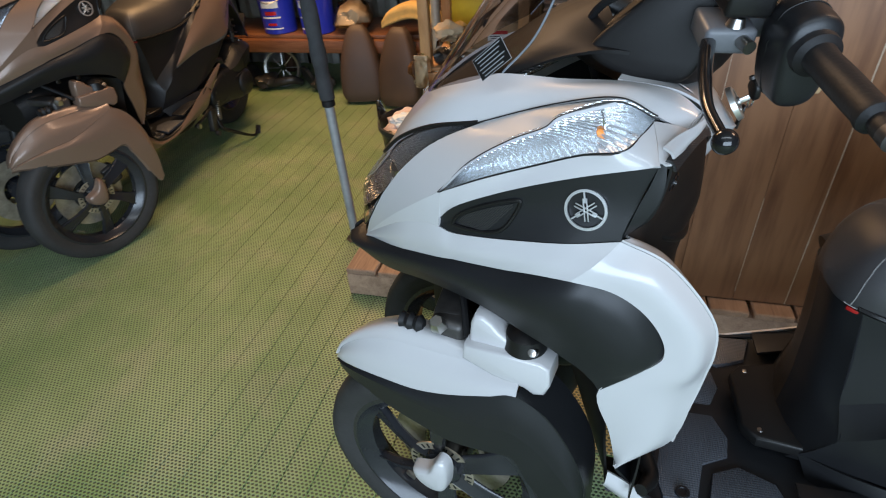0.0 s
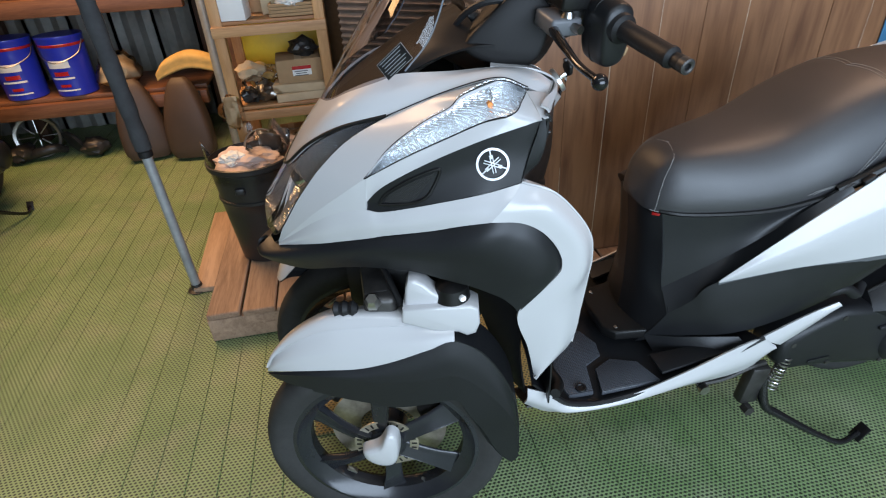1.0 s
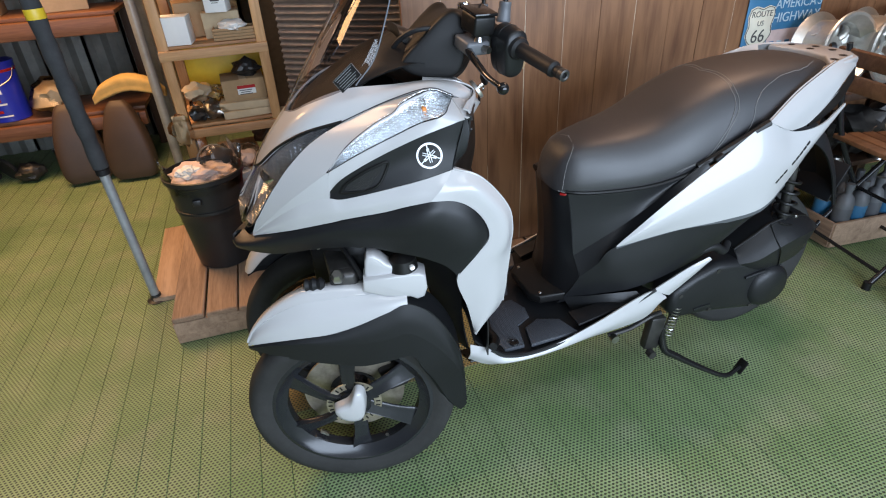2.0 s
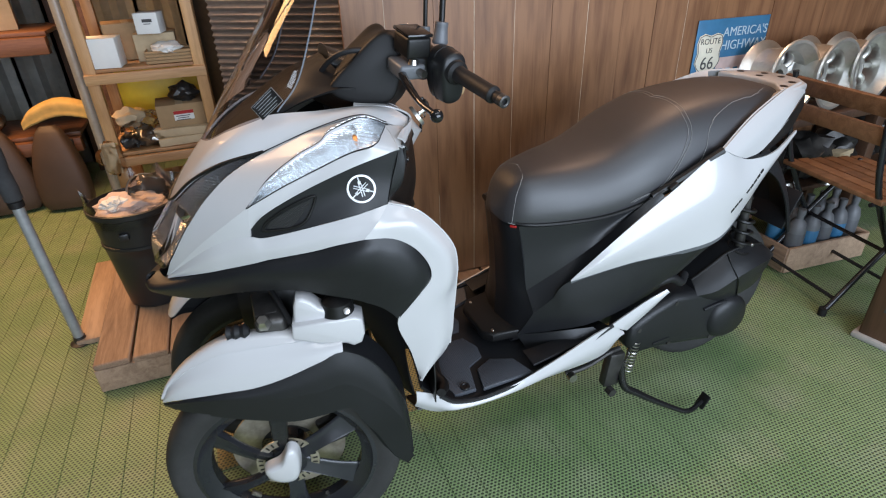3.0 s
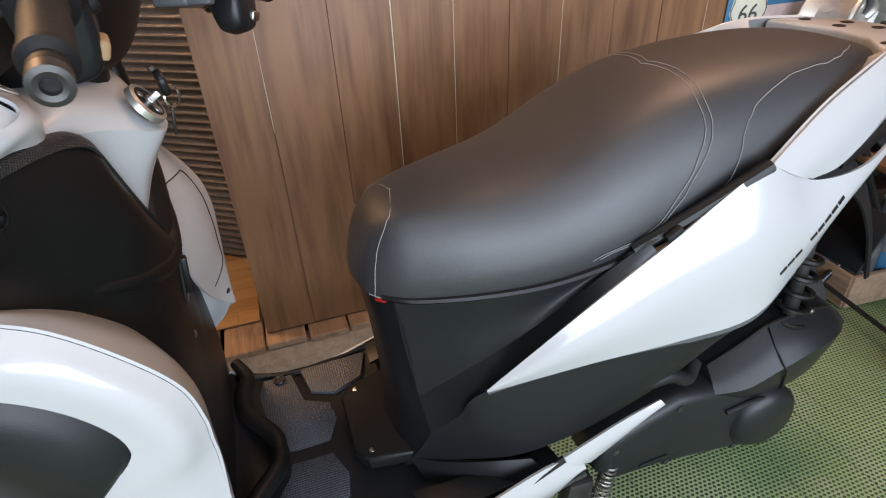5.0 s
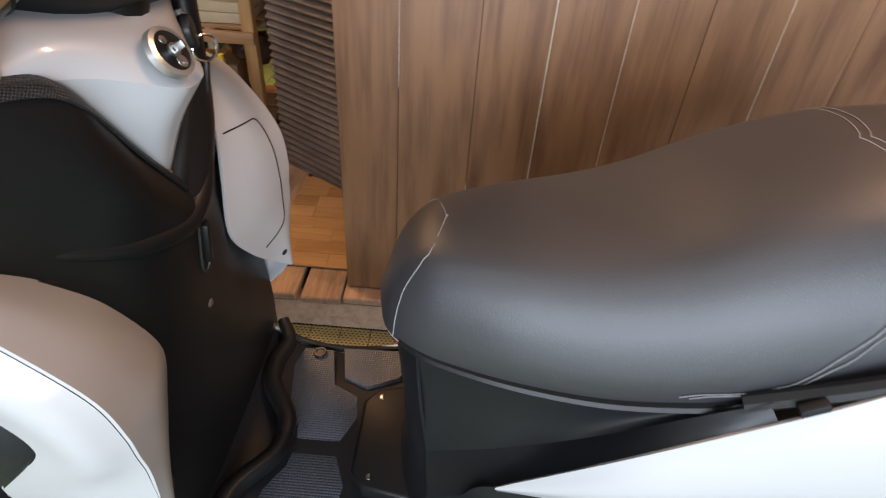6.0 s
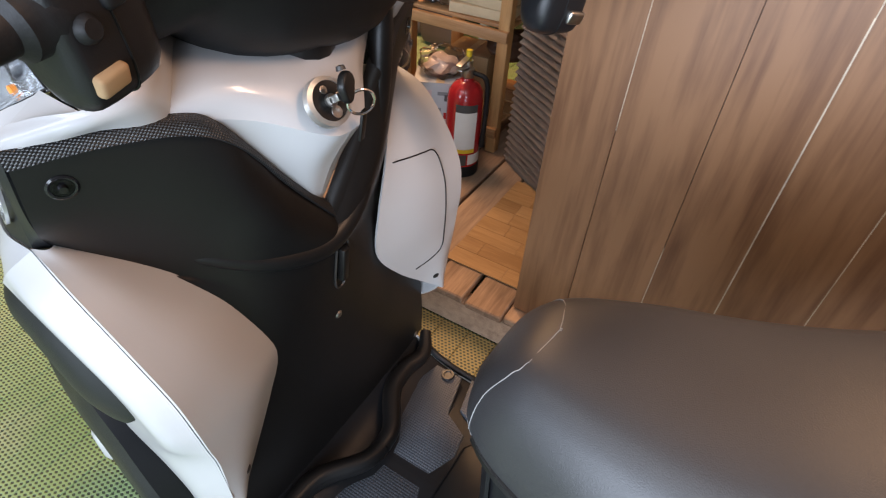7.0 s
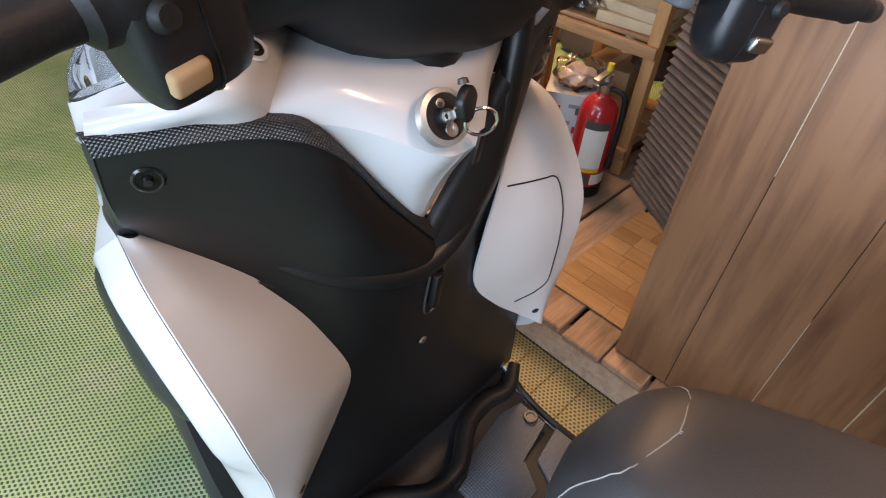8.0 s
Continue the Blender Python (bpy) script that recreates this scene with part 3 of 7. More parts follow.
def scooter(name, label, place, paint, full=True, STEER=12.0):
    root = thing(name, label, "scooter", place)
    W, B, S, G = M[paint], M["black"], M["satin"], M["grey"]
    paint_word = {"white": "pearl white", "bronze": "matt bronze"}[paint]

    # outlines of the left side, as (x, half width, z)
    hood_lo = [(-0.297, 0.0, 0.812), (-0.285, 0.035, 0.826), (-0.245, 0.07, 0.866), (-0.19, 0.102, 0.898), (-0.119, 0.130, 0.918), (-0.03, 0.157, 0.954), (0.040, 0.178, 0.972), (0.082, 0.188, 0.957), (0.118, 0.182, 0.936)]
    hood_up = [(-0.214, 0.0, 0.919), (-0.2, 0.035, 0.926), (-0.17, 0.065, 0.945), (-0.13, 0.09, 0.963), (-0.088, 0.108, 0.973), (-0.02, 0.128, 0.975), (0.05, 0.142, 0.978), (0.1, 0.152, 0.971), (0.130, 0.164, 0.953)]
    hood_mid = [(a[0] * 0.5 + b[0] * 0.5 - 0.002, a[1] * 0.5 + b[1] * 0.5 + 0.002, a[2] * 0.5 + b[2] * 0.5 + 0.004) for a, b in zip(hood_lo, hood_up)]
    lens_lo = [(-0.332, 0.044, 0.680), (-0.302, 0.072, 0.745), (-0.265, 0.097, 0.797), (-0.230, 0.112, 0.841), (-0.180, 0.124, 0.886), (-0.119, 0.130, 0.9165), (-0.075, 0.143, 0.9360), (-0.03, 0.157, 0.9525), (0.040, 0.178, 0.9710)]
    hl_up = [(-0.328, 0.050, 0.682), (-0.255, 0.115, 0.762), (-0.195, 0.155, 0.815), (-0.163, 0.171, 0.842), (-0.122, 0.178, 0.887), (-0.073, 0.186, 0.921), (-0.034, 0.191, 0.940), (-0.015, 0.193, 0.956), (0.039, 0.185, 0.970)]
    hl_lo = [(-0.163, 0.172, 0.839), (-0.105, 0.192, 0.872), (-0.044, 0.205, 0.899), (0.008, 0.219, 0.922), (0.048, 0.231, 0.934), (0.079, 0.193, 0.953)]
    l3 = [(-0.169, 0.166, 0.795), (-0.140, 0.182, 0.827), (-0.069, 0.206, 0.868), (0.005, 0.226, 0.900), (0.070, 0.239, 0.921), (0.085, 0.243, 0.928)]
    l4 = [(-0.169, 0.168, 0.784), (-0.150, 0.177, 0.782), (-0.112, 0.195, 0.791), (-0.060, 0.215, 0.804), (0.003, 0.234, 0.819), (0.060, 0.240, 0.832)]
    l5 = [(-0.352, 0.0, 0.672), (-0.332, 0.045, 0.673), (-0.260, 0.108, 0.701), (-0.171, 0.167, 0.732), (-0.072, 0.214, 0.757), (0.009, 0.256, 0.782), (0.055, 0.260, 0.776), (0.090, 0.260, 0.754), (0.116, 0.257, 0.720), (0.128, 0.254, 0.685), (0.118, 0.251, 0.657), (0.060, 0.243, 0.591)]
    outer = [(0.060, 0.240, 0.832), (0.108, 0.245, 0.812), (0.150, 0.243, 0.768), (0.179, 0.239, 0.721), (0.187, 0.235, 0.675), (0.186, 0.231, 0.640), (0.184, 0.226, 0.596), (0.172, 0.222, 0.484), (0.104, 0.222, 0.412)]
    inner = l5[5:] + [(0.085, 0.232, 0.495), (0.102, 0.223, 0.416)]

    for s in (-1, 1):
        bm = patch([hood_lo, hood_mid, hood_up], 40, 9, 0.004, s)
        part("hood", bm, W, root, paint_word + " upper cowl")
        bm = patch([lens_lo, hl_up], 36, 6, 0.004, s)
        patch([hl_lo, l3], 24, 6, 0.004, s, bm)
        low_front = [(-0.331, 0.047, 0.679), (-0.25, 0.117, 0.750), (-0.2, 0.150, 0.778), *l4]
        patch([hl_up[:4], low_front[:4]], 16, 5, 0.004, s, bm)
        low2 = l5[1:3] + [(-0.215, 0.139, 0.717)] + l5[3:4] + [(-0.150, 0.178, 0.739), (-0.122, 0.192, 0.746)] + l5[4:5] + [(-0.035, 0.234, 0.770)] + l5[5:6]
        mid2 = [((a[0] + b[0]) / 2, (a[1] + b[1]) / 2 + 0.005 + 0.0002 * i, (a[2] + b[2]) / 2) for i, (a, b) in enumerate(zip(low_front, low2))]
        patch([low_front, mid2, low2], 36, 7, 0.004, s, bm)
        ridge = [(a[0] * 0.62 + b[0] * 0.38, a[1] * 0.6 + b[1] * 0.4 + 0.012, a[2] * 0.62 + b[2] * 0.38) for a, b in zip(outer, inner)]
        ridge[0] = mid2[-1]
        patch([outer, ridge, inner], 48, 11, 0.005, s, bm)
        part("cowl_joint", tube([(x, s * (h + 0.001), z + 0.0008) for x, h, z in hood_lo[4:8]], 0.0009, 6, 40), S, root, "fine dark joint between the upper and the side cowl")
        part("side_cowl", bm, W, root, paint_word + " side cowl sweeping down to a pointed leg shield", sharp=50)

        # inner leg shield in the paint colour
        edge = [(x + 0.0002, h - 0.0008, z) for x, h, z in outer[:8]]
        inn = [(0.062, 0.224, 0.829), (0.090, 0.189, 0.797), (0.108, 0.147, 0.754), (0.122, 0.116, 0.708), (0.137, 0.090, 0.632), (0.145, 0.122, 0.578), (0.152, 0.167, 0.516), (0.163, 0.206, 0.478)] if s == -1 else [(0.075, 0.205, 0.838), (0.124, 0.145, 0.826), (0.150, 0.104, 0.778), (0.157, 0.080, 0.722), (0.155, 0.075, 0.650), (0.158, 0.117, 0.588), (0.165, 0.168, 0.536), (0.176, 0.204, 0.503)]
        mid = [(a[0] * 0.5 + b[0] * 0.5 + 0.008, (a[1] + b[1]) / 2, (a[2] + b[2]) / 2) for a, b in zip(edge, inn)]
        bm = patch([edge, mid, inn], 40, 9, 0.003, s)
        panel = part("inner_panel", bm, W, root, paint_word + " knee panel")
        part("screw", lathe([(0.0, 0.0015), (0.0035, 0.0015), (0.0055, 0)], 12, drape(panel, (0.4, s * 0.193, 0.533))), M["dark_metal"], panel)
        if s == 1:
            seam = [(0.112, 0.772), (0.132, 0.769), (0.170, 0.763), (0.186, 0.759), (0.193, 0.748), (0.195, 0.722), (0.197, 0.657), (0.196, 0.603), (0.180, 0.586), (0.150, 0.574)]
            part("lid_seam", tube([drape(panel, (0.4, y, z)) @ Vector((0, 0, 0.0004)) for y, z in [(a[0], a[1]) for a in spline([(y, z, 0) for y, z in seam], 46)]], 0.0010, 6, 120), S, panel, "black joint round the fuel lid")

        # black trims
        vent = [l3, [((a[0] + b[0]) / 2, (a[1] + b[1]) / 2 - (0.002 if i < 3 else 0.005), (a[2] + b[2]) / 2) for i, (a, b) in enumerate(zip(l3, l4))], l4]
        bm = patch([[(x, h - 0.002, z) for x, h, z in r] for r in vent], 24, 9, 0.004, s)
        front = [(0.085, 0.241, 0.928), (0.080, 0.241, 0.905), (0.0725, 0.2395, 0.880), (0.066, 0.239, 0.855), (0.060, 0.238, 0.832)]
        back = [(0.092, 0.238, 0.929), (0.094, 0.2405, 0.905), (0.090, 0.2405, 0.880), (0.078, 0.2355, 0.852), (0.062, 0.226, 0.827)]
        patch([front, back], 12, 4, 0.004, s, bm)
        vp = part("vent_panel", bm, G, root, "dark grey panel with a moulded duct")
        duct_o = [(-0.147, 0.795), (-0.136, 0.813), (-0.102, 0.837), (-0.062, 0.855), (-0.056, 0.849), (-0.073, 0.816), (-0.095, 0.802), (-0.129, 0.796)]
        skin = lambda x, z, d: drape(vp, (x, s * 0.5, z), (0, -s, 0)) @ Vector((0, 0, d))
        part("duct_rim", tube([skin(x, z, 0.001) for x, z, _ in spline([(x, z, 0) for x, z in duct_o + duct_o[:1]], 41)], 0.0026, 8, 80), S, vp, "moulded rim round the duct")
        mesh_up, mesh_lo = spline([(-0.139, 0.802, 0), (-0.126, 0.817, 0), (-0.093, 0.837, 0), (-0.064, 0.850, 0)], 16), spline([(-0.136, 0.799, 0), (-0.120, 0.801, 0), (-0.096, 0.806, 0), (-0.064, 0.845, 0)], 16)
        duct_bm = bmesh.new()
        grid(duct_bm, [[skin(a.x * (1 - k) + b.x * k, a.y * (1 - k) + b.y * k, 0.0012) for k in (0, 0.25, 0.5, 0.75, 1)] for a, b in zip(mesh_up, mesh_lo)])
        bmesh.ops.recalc_face_normals(duct_bm, faces=duct_bm.faces)
        part("duct_grille", duct_bm, M["carbon"], vp, "fine mesh insert")
        # round badge: ring and crossed bars
        spot = drape(vp, (0.020, s * 0.5, 0.8625), (0, -s, 0))
        n = spot.col[2].to_3d().normalized()
        z_ax = n
        x_ax = Vector((1, 0, 0.18)).cross(z_ax).cross(z_ax).normalized() * -1
        y_ax = z_ax.cross(x_ax)
        bmat = Matrix((x_ax, y_ax, z_ax)).transposed().to_4x4()
        bmat.translation = spot.translation + n * 0.0022
        bmat = bmat @ Matrix.Scale(0.80, 4)
        bm = lathe([(0.0262, 0), (0.0262, 0.003), (0.0302, 0.003), (0.0302, 0)], 40, bmat, None, True)
        for k in range(3):
            for d in (-0.0024, 0.0024):
                box((0.034, 0.0020, 0.002), bmat @ pose(0, 0, 0.002, 0, 0, 30 + 60 * k) @ pose(0, d, 0), 0.0005, 1, bm)
        for k in range(3):
            box((0.016, 0.0026, 0.002), bmat @ pose(0, 0, 0.002, 0, 0, 90 + 120 * k) @ pose(0.018, 0, 0), 0.0005, 1, bm)
        part("badge", bm, M["badge"], vp, "round silver badge of plain crossed bars")

        low = [(-0.380, 0.0, 0.640), (-0.365, 0.024, 0.636), (-0.292, 0.078, 0.636), (-0.200, 0.138, 0.662), (-0.115, 0.186, 0.671), (-0.055, 0.214, 0.660), (-0.015, 0.230, 0.650), (0.012, 0.238, 0.638), (0.033, 0.241, 0.625), (0.046, 0.242, 0.612), (0.054, 0.242, 0.602), (0.060, 0.242, 0.591)]
        tuck = [(x, h - 0.004, z - 0.001) for x, h, z in l5]
        midb = [((a[0] + b[0]) / 2 - (0.012 if i < 2 else 0), (a[1] + b[1]) / 2 + (0.012 if i < 4 else 0.016 if i < 9 else 0.016 * (11 - i) / 3), (a[2] + b[2]) / 2) for i, (a, b) in enumerate(zip(l5, low))]
        lip = [(a[0] * 0.8 + b[0] * 0.2 - (0.006 if i < 2 else 0), a[1] * 0.8 + b[1] * 0.2 + (0.011 if i < 9 else 0.011 * (11 - i) / 3), a[2] * 0.8 + b[2] * 0.2) for i, (a, b) in enumerate(zip(l5, low))]
        bm = patch([tuck, lip, midb, low], 60, 14, 0.005, s)
        part("arch_cover", bm, B, root, "matt black plastic cover over the wheel arch")
        dark = [(0.09, 0.21, 0.60), (0.08, 0.20, 0.50), (0.085, 0.19, 0.42), (0.095, 0.195, 0.34)], [(-0.02, 0.12, 0.64), (0.02, 0.12, 0.52), (0.05, 0.12, 0.42), (0.08, 0.12, 0.32)]
        part("splash_guard", patch(dark, 14, 8, 0.004, s), S, root)

        part("lamp_surround", patch([[(0.078, 0.193, 0.954), (0.082, 0.218, 0.9425), (0.084, 0.240, 0.9295)], [(0.103, 0.190, 0.9485), (0.101, 0.213, 0.940), (0.093, 0.240, 0.9275)], [(0.121, 0.183, 0.940), (0.112, 0.205, 0.936), (0.096, 0.237, 0.9315)]], 12, 8, 0.003, s), W, root, paint_word + " lamp surround")
        part("hood_tail", patch([[(0.129, 0.164, 0.9565), (0.1210, 0.176, 0.9500), (0.114, 0.184, 0.941)], [(0.130, 0.164, 0.954), (0.124, 0.175, 0.947), (0.116, 0.183, 0.9395)], [(0.128, 0.160, 0.9525), (0.122, 0.170, 0.945), (0.114, 0.180, 0.9385)]], 14, 8, 0.003, s), W, root)
        # position lamp and turn signal in one housing
        h_up = hl_up[3:] + [(0.080, 0.190, 0.955)]
        h_lo = [(-0.162, 0.172, 0.840), (-0.105, 0.192, 0.873), (-0.044, 0.205, 0.900), (0.008, 0.219, 0.923), (0.048, 0.231, 0.935), (0.066, 0.212, 0.944), (0.080, 0.191, 0.954)]
        house = part("lamp_housing", patch([[(x, h - 0.003, z) for x, h, z in h_up], [(a[0] * 0.75 + b[0] * 0.25 + 0.004, a[1] * 0.75 + b[1] * 0.25 - 0.030, a[2] * 0.75 + b[2] * 0.25) for a, b in zip(h_up, h_lo)], [(a[0] * 0.3 + b[0] * 0.7 + 0.004, a[1] * 0.3 + b[1] * 0.7 - 0.034, a[2] * 0.3 + b[2] * 0.7) for a, b in zip(h_up, h_lo)], [(x, h - 0.003, z) for x, h, z in h_lo]], 30, 12, 0.002, s), M["reflector"], root, "bright fluted reflector")
        part("lens", patch([h_up, [((a[0] + b[0]) / 2, (a[1] + b[1]) / 2 + 0.006, (a[2] + b[2]) / 2) for a, b in zip(h_up, h_lo)], h_lo], 30, 8, 0, s), M["lens"], house, "clear lamp lens").visible_shadow = False
        part("bezel", tube([(x, s * (h - 0.001), z) for x, h, z in h_up + h_lo[::-1] + h_up[:1]], 0.0010, 6, 80), S, house)
        part("bulb", hull([[(0.026 + 0.0038 * math.cos(a), s * 0.182 + y, 0.938 + 0.0038 * math.sin(a)) for a in (k * math.pi / 3 for k in range(6))] for y in (-0.009, 0, 0.009)], 8, 5), M["amber"], house, "amber bulb")
        part("divider", box((0.003, 0.016, 0.032), pose(0.030, s * 0.180, 0.945, 0, -12, 0), 0.001), M["chrome"], house)

    # headlamp in the nose
    c_up = hood_lo[:5]
    c_lo = [(-0.352, 0.0, 0.690), (-0.328, 0.050, 0.700), (-0.268, 0.095, 0.793), (-0.190, 0.122, 0.878), (-0.121, 0.130, 0.912)]
    c_mid = [(a[0] * 0.5 + b[0] * 0.5 - 0.018 * (1 - i / 4), a[1] * 0.5 + b[1] * 0.5, a[2] * 0.5 + b[2] * 0.5) for i, (a, b) in enumerate(zip(c_up, c_lo))]
    bm, bm2 = bmesh.new(), bmesh.new()
    for s in (-1, 1):
        patch([c_up, c_mid, c_lo], 26, 10, 0, s, bm)
        patch([[(x + 0.008, h * 0.97, z - 0.003) for x, h, z in c_up], [(x + 0.060, h * 0.84, z) for x, h, z in c_mid], [(x + 0.008, h * 0.96, z + 0.004) for x, h, z in c_lo]], 26, 10, 0, s, bm2)
    head = part("headlamp", bm2, M["reflector2"], root, "dark fluted headlamp reflector")
    part("lens", bm, M["lens"], head, "clear headlamp lens").visible_shadow = False
    for s in (-1, 1):
        part("bezel", tube([(x, s * (h - 0.002), z) for x, h, z in c_up], 0.0030, 8, 30), S, head)
        part("bezel", tube([(x, s * (h - 0.001), z) for x, h, z in c_lo], 0.0012, 8, 30), S, head)
    part("bulb_shield", lathe([(0.0, 0.0), (0.022, 0.004), (0.030, 0.02), (0.028, 0.05)], 24, pose(-0.285, 0, 0.77, 0, 60, 0)), M["chrome"], head)
    # white bars paint in the bright reflection on the headlamp chrome
    for s in (-1, 1):
        part("reflector_bar", hull([[(-0.253 + 0.055 * k + dx * w, s * (0.084 + 0.020 * k) + dy * w, 0.788 + 0.060 * k) for dx, dy in ((-1, -1), (-1, 1), (1, 1), (1, -1))] for k, w in ((0, 0.005), (0.2, 0.008), (0.6, 0.006), (1.0, 0.002))], 8, 8), M["paper"], head, "reflector bar with its bright reflection painted white")

    # windscreen and the dark cover below it
    scr = [[(-0.218, 0, 0.917), (-0.203, 0.05, 0.927), (-0.170, 0.095, 0.950), (-0.125, 0.128, 0.970), (-0.088, 0.142, 0.985)],
           [(-0.165, 0, 0.992), (-0.154, 0.06, 0.996), (-0.124, 0.112, 1.008), (-0.082, 0.142, 1.022), (-0.050, 0.150, 1.030)],
           [(-0.098, 0, 1.085), (-0.088, 0.06, 1.088), (-0.064, 0.108, 1.094), (-0.036, 0.138, 1.098), (-0.020, 0.147, 1.100)],
           [(-0.040, 0, 1.162), (-0.032, 0.055, 1.164), (-0.015, 0.098, 1.166), (-0.002, 0.126, 1.164), (0.002, 0.138, 1.160)],
           [(0.012, 0, 1.225), (0.016, 0.045, 1.225), (0.022, 0.08, 1.222), (0.026, 0.10, 1.216), (0.026, 0.108, 1.210)]]
    bm = bmesh.new()
    for s in (-1, 1):
        patch([[(x, h, z) for x, h, z in r] for r in scr], 20, 20, 0, s, bm)
    bmesh.ops.remove_doubles(bm, verts=bm.verts, dist=0.001)
    screen = part("windscreen", bm, M["smoke"], root, "tall smoked clear windscreen")
    screen.visible_shadow = False
    for s in (-1, 1):
        part("screen_edge", tube([(r[4][0] + 0.001, s * (r[4][1] + 0.001), r[4][2]) for r in scr], 0.0013, 8, 40), M["edge"], screen, "polished pale edge")
    lab = part("warning_label", box((0.050, 0.027, 0.0006), None), M["print_grey"], screen, "small dark warning label with pale unreadable lines")
    part("label_field", box((0.0488, 0.0258, 0.0008), pose(0, 0, 0.0001)), S, lab)
    lx = Vector((0.72, -0.25, 0.62)).normalized()
    ln = drape(screen, (-0.100, -0.35, 0.998), (0, 1, 0)).col[2].to_3d()
    lx = (lx - ln * ln.dot(lx)).normalized()
    ly = ln.cross(lx)
    lm = Matrix((lx, ly, ln)).transposed().to_4x4()
    lm.translation = drape(screen, (-0.100, -0.35, 0.998), (0, 1, 0)).translation + ln * 0.0012
    lab.matrix_basis = lm
    for k in range(6):
        part("print_bar", box((0.042 - 0.005 * (k % 3), 0.0011, 0.0006), pose(-0.001 * (k % 3), 0.0105 - 0.0042 * k, 0.0008)), M["print_grey"], lab)
    cover = [[(-0.205, 0, 0.918), (-0.19, 0.04, 0.925), (-0.15, 0.08, 0.945), (-0.08, 0.105, 0.972)],
             [(-0.13, 0, 0.965), (-0.12, 0.045, 0.968), (-0.09, 0.09, 0.98), (-0.03, 0.118, 0.995)],
             [(-0.05, 0, 1.015), (-0.045, 0.05, 1.015), (-0.025, 0.095, 1.012), (0.03, 0.13, 1.008)],
             [(0.02, 0, 1.045), (0.022, 0.05, 1.04), (0.04, 0.09, 1.02), (0.09, 0.12, 0.995)]]
    bm = bmesh.new()
    for s in (-1, 1):
        patch(cover, 16, 14, 0.004, s, bm)
    meter = part("meter_cover", bm, M["deep_black"], root, "dark grey shroud behind the windscreen")
    part("meter_lens", hull([[(0.060 + d * 0.6, y * 0.7, 1.020 - 0.3 * d + k) for y, k in ((-0.08, 0.0), (-0.05, 0.022), (0.05, 0.022), (0.08, 0.0), (0.05, -0.012), (-0.05, -0.012))] for d in (-0.06, 0.0, 0.04)], 10, 6), S, meter)
    part("meter_visor", hull([[(0.028 + x * k, y * k, 1.016 + z) for x, y in ((-0.040, 0.0), (-0.028, 0.050), (0.020, 0.064), (0.036, 0.0), (0.020, -0.064), (-0.028, -0.050))] for z, k in ((-0.012, 1.0), (0.004, 0.97), (0.011, 0.80), (0.014, 0.45))], 10, 10), W, meter, paint_word + " meter hood")
    for y in (-0.07, 0.07):
        part("screen_bolt", lathe([(0, 0.003), (0.005, 0.003), (0.007, 0)], 12, pose(-0.118, y, 1.022, 0, -60, 0)), M["dark_metal"], screen)

    # steering head, bars, grips
    bar = thing("handlebar", "", "", pose(0.190, 0, 0) @ pose(0, 0, 0, 0, 0, -STEER) @ pose(0, 0, 1.006) @ pose(0, 0, 0, -0.35 * STEER, 0, 0) @ pose(0, 0, -1.02))
    bar.parent = root

    def loop(y, k, dx=0.0):
        ring = ((-0.196, 0.985), (-0.160, 1.024), (-0.098, 1.066), (-0.052, 1.086), (-0.012, 1.080), (0.004, 1.040), (-0.030, 0.968), (-0.105, 0.946))
        return [(dx - 0.06 + (x + 0.06) * k, y, 1.04 + (z - 1.04) * k) for x, z in ring]
    def fin(y, k):
        ring = ((-0.158, 1.010), (-0.112, 1.056), (-0.066, 1.093), (-0.037, 1.089), (-0.027, 1.045), (-0.046, 0.984), (-0.092, 0.978), (-0.138, 0.987))
        return [(-0.08 + (x + 0.08) * k, y, 1.03 + (z - 1.03) * k) for x, z in ring]
    part("bar_cover", hull([fin(-0.154, 0.80), fin(-0.149, 0.96), fin(-0.125, 1.0), loop(-0.06, 1.0), loop(0.06, 1.0), fin(0.125, 1.0), fin(0.149, 0.96), fin(0.154, 0.80)], 20, 30), M["deep_black"], bar, "deep black handlebar cover")
    part("stem", tube([(-0.10, 0, 0.80), (-0.06, 0, 0.99)], 0.035, 16), S, bar)
    for s in (-1, 1):
        arm = pose(0.0977, -0.3439, 1.0028) @ pose(0, 0, 0, 0, 0, 23.0) @ pose(0, 0, 0, 13.9, 0, 0) @ pose(0, 0.385, -1.018) if s == -1 else pose(0.008, 0, 0, 0, 0, -12.0) @ pose(0, 0.385, 1.006) @ pose(0, 0, 0, -6.0, 0, 0) @ pose(0, -0.385, -1.018)
        part("bar_tube", tube([(0, s * 0.10, 1.035), (0, s * 0.22, 1.02)], 0.011, 12), M["dark_metal"], bar, place=arm)
        part("grip", lathe([(0.0, 0.0), (0.0088, 0.0), (0.0095, 0.003), (0.0095, 0.014), (0.0085, 0.017), (0.0085, 0.020), (0.0132, 0.024), (0.0138, 0.028), (0.0126, 0.034), (0.0130, 0.08), (0.0126, 0.105), (0.0138, 0.116), (0.0190, 0.120), (0.0200, 0.128), (0.0230, 0.132), (0.0230, 0.142), (0.012, 0.145)], 28, pose(0, s * 0.385, 1.018, 90 * s, 0, 0)), M["rubber"], bar, "worn black rubber grip", place=arm)
        part("bar_end", lathe([(0.0045, 0.0), (0.007, -0.001), (0.0098, 0.0), (0.0098, 0.010), (0.0055, 0.010), (0.0045, 0.004)], 20, pose(0, s * 0.389, 1.018, 90 * s, 0, 0), None, True), M["dark_metal"], bar, place=arm)
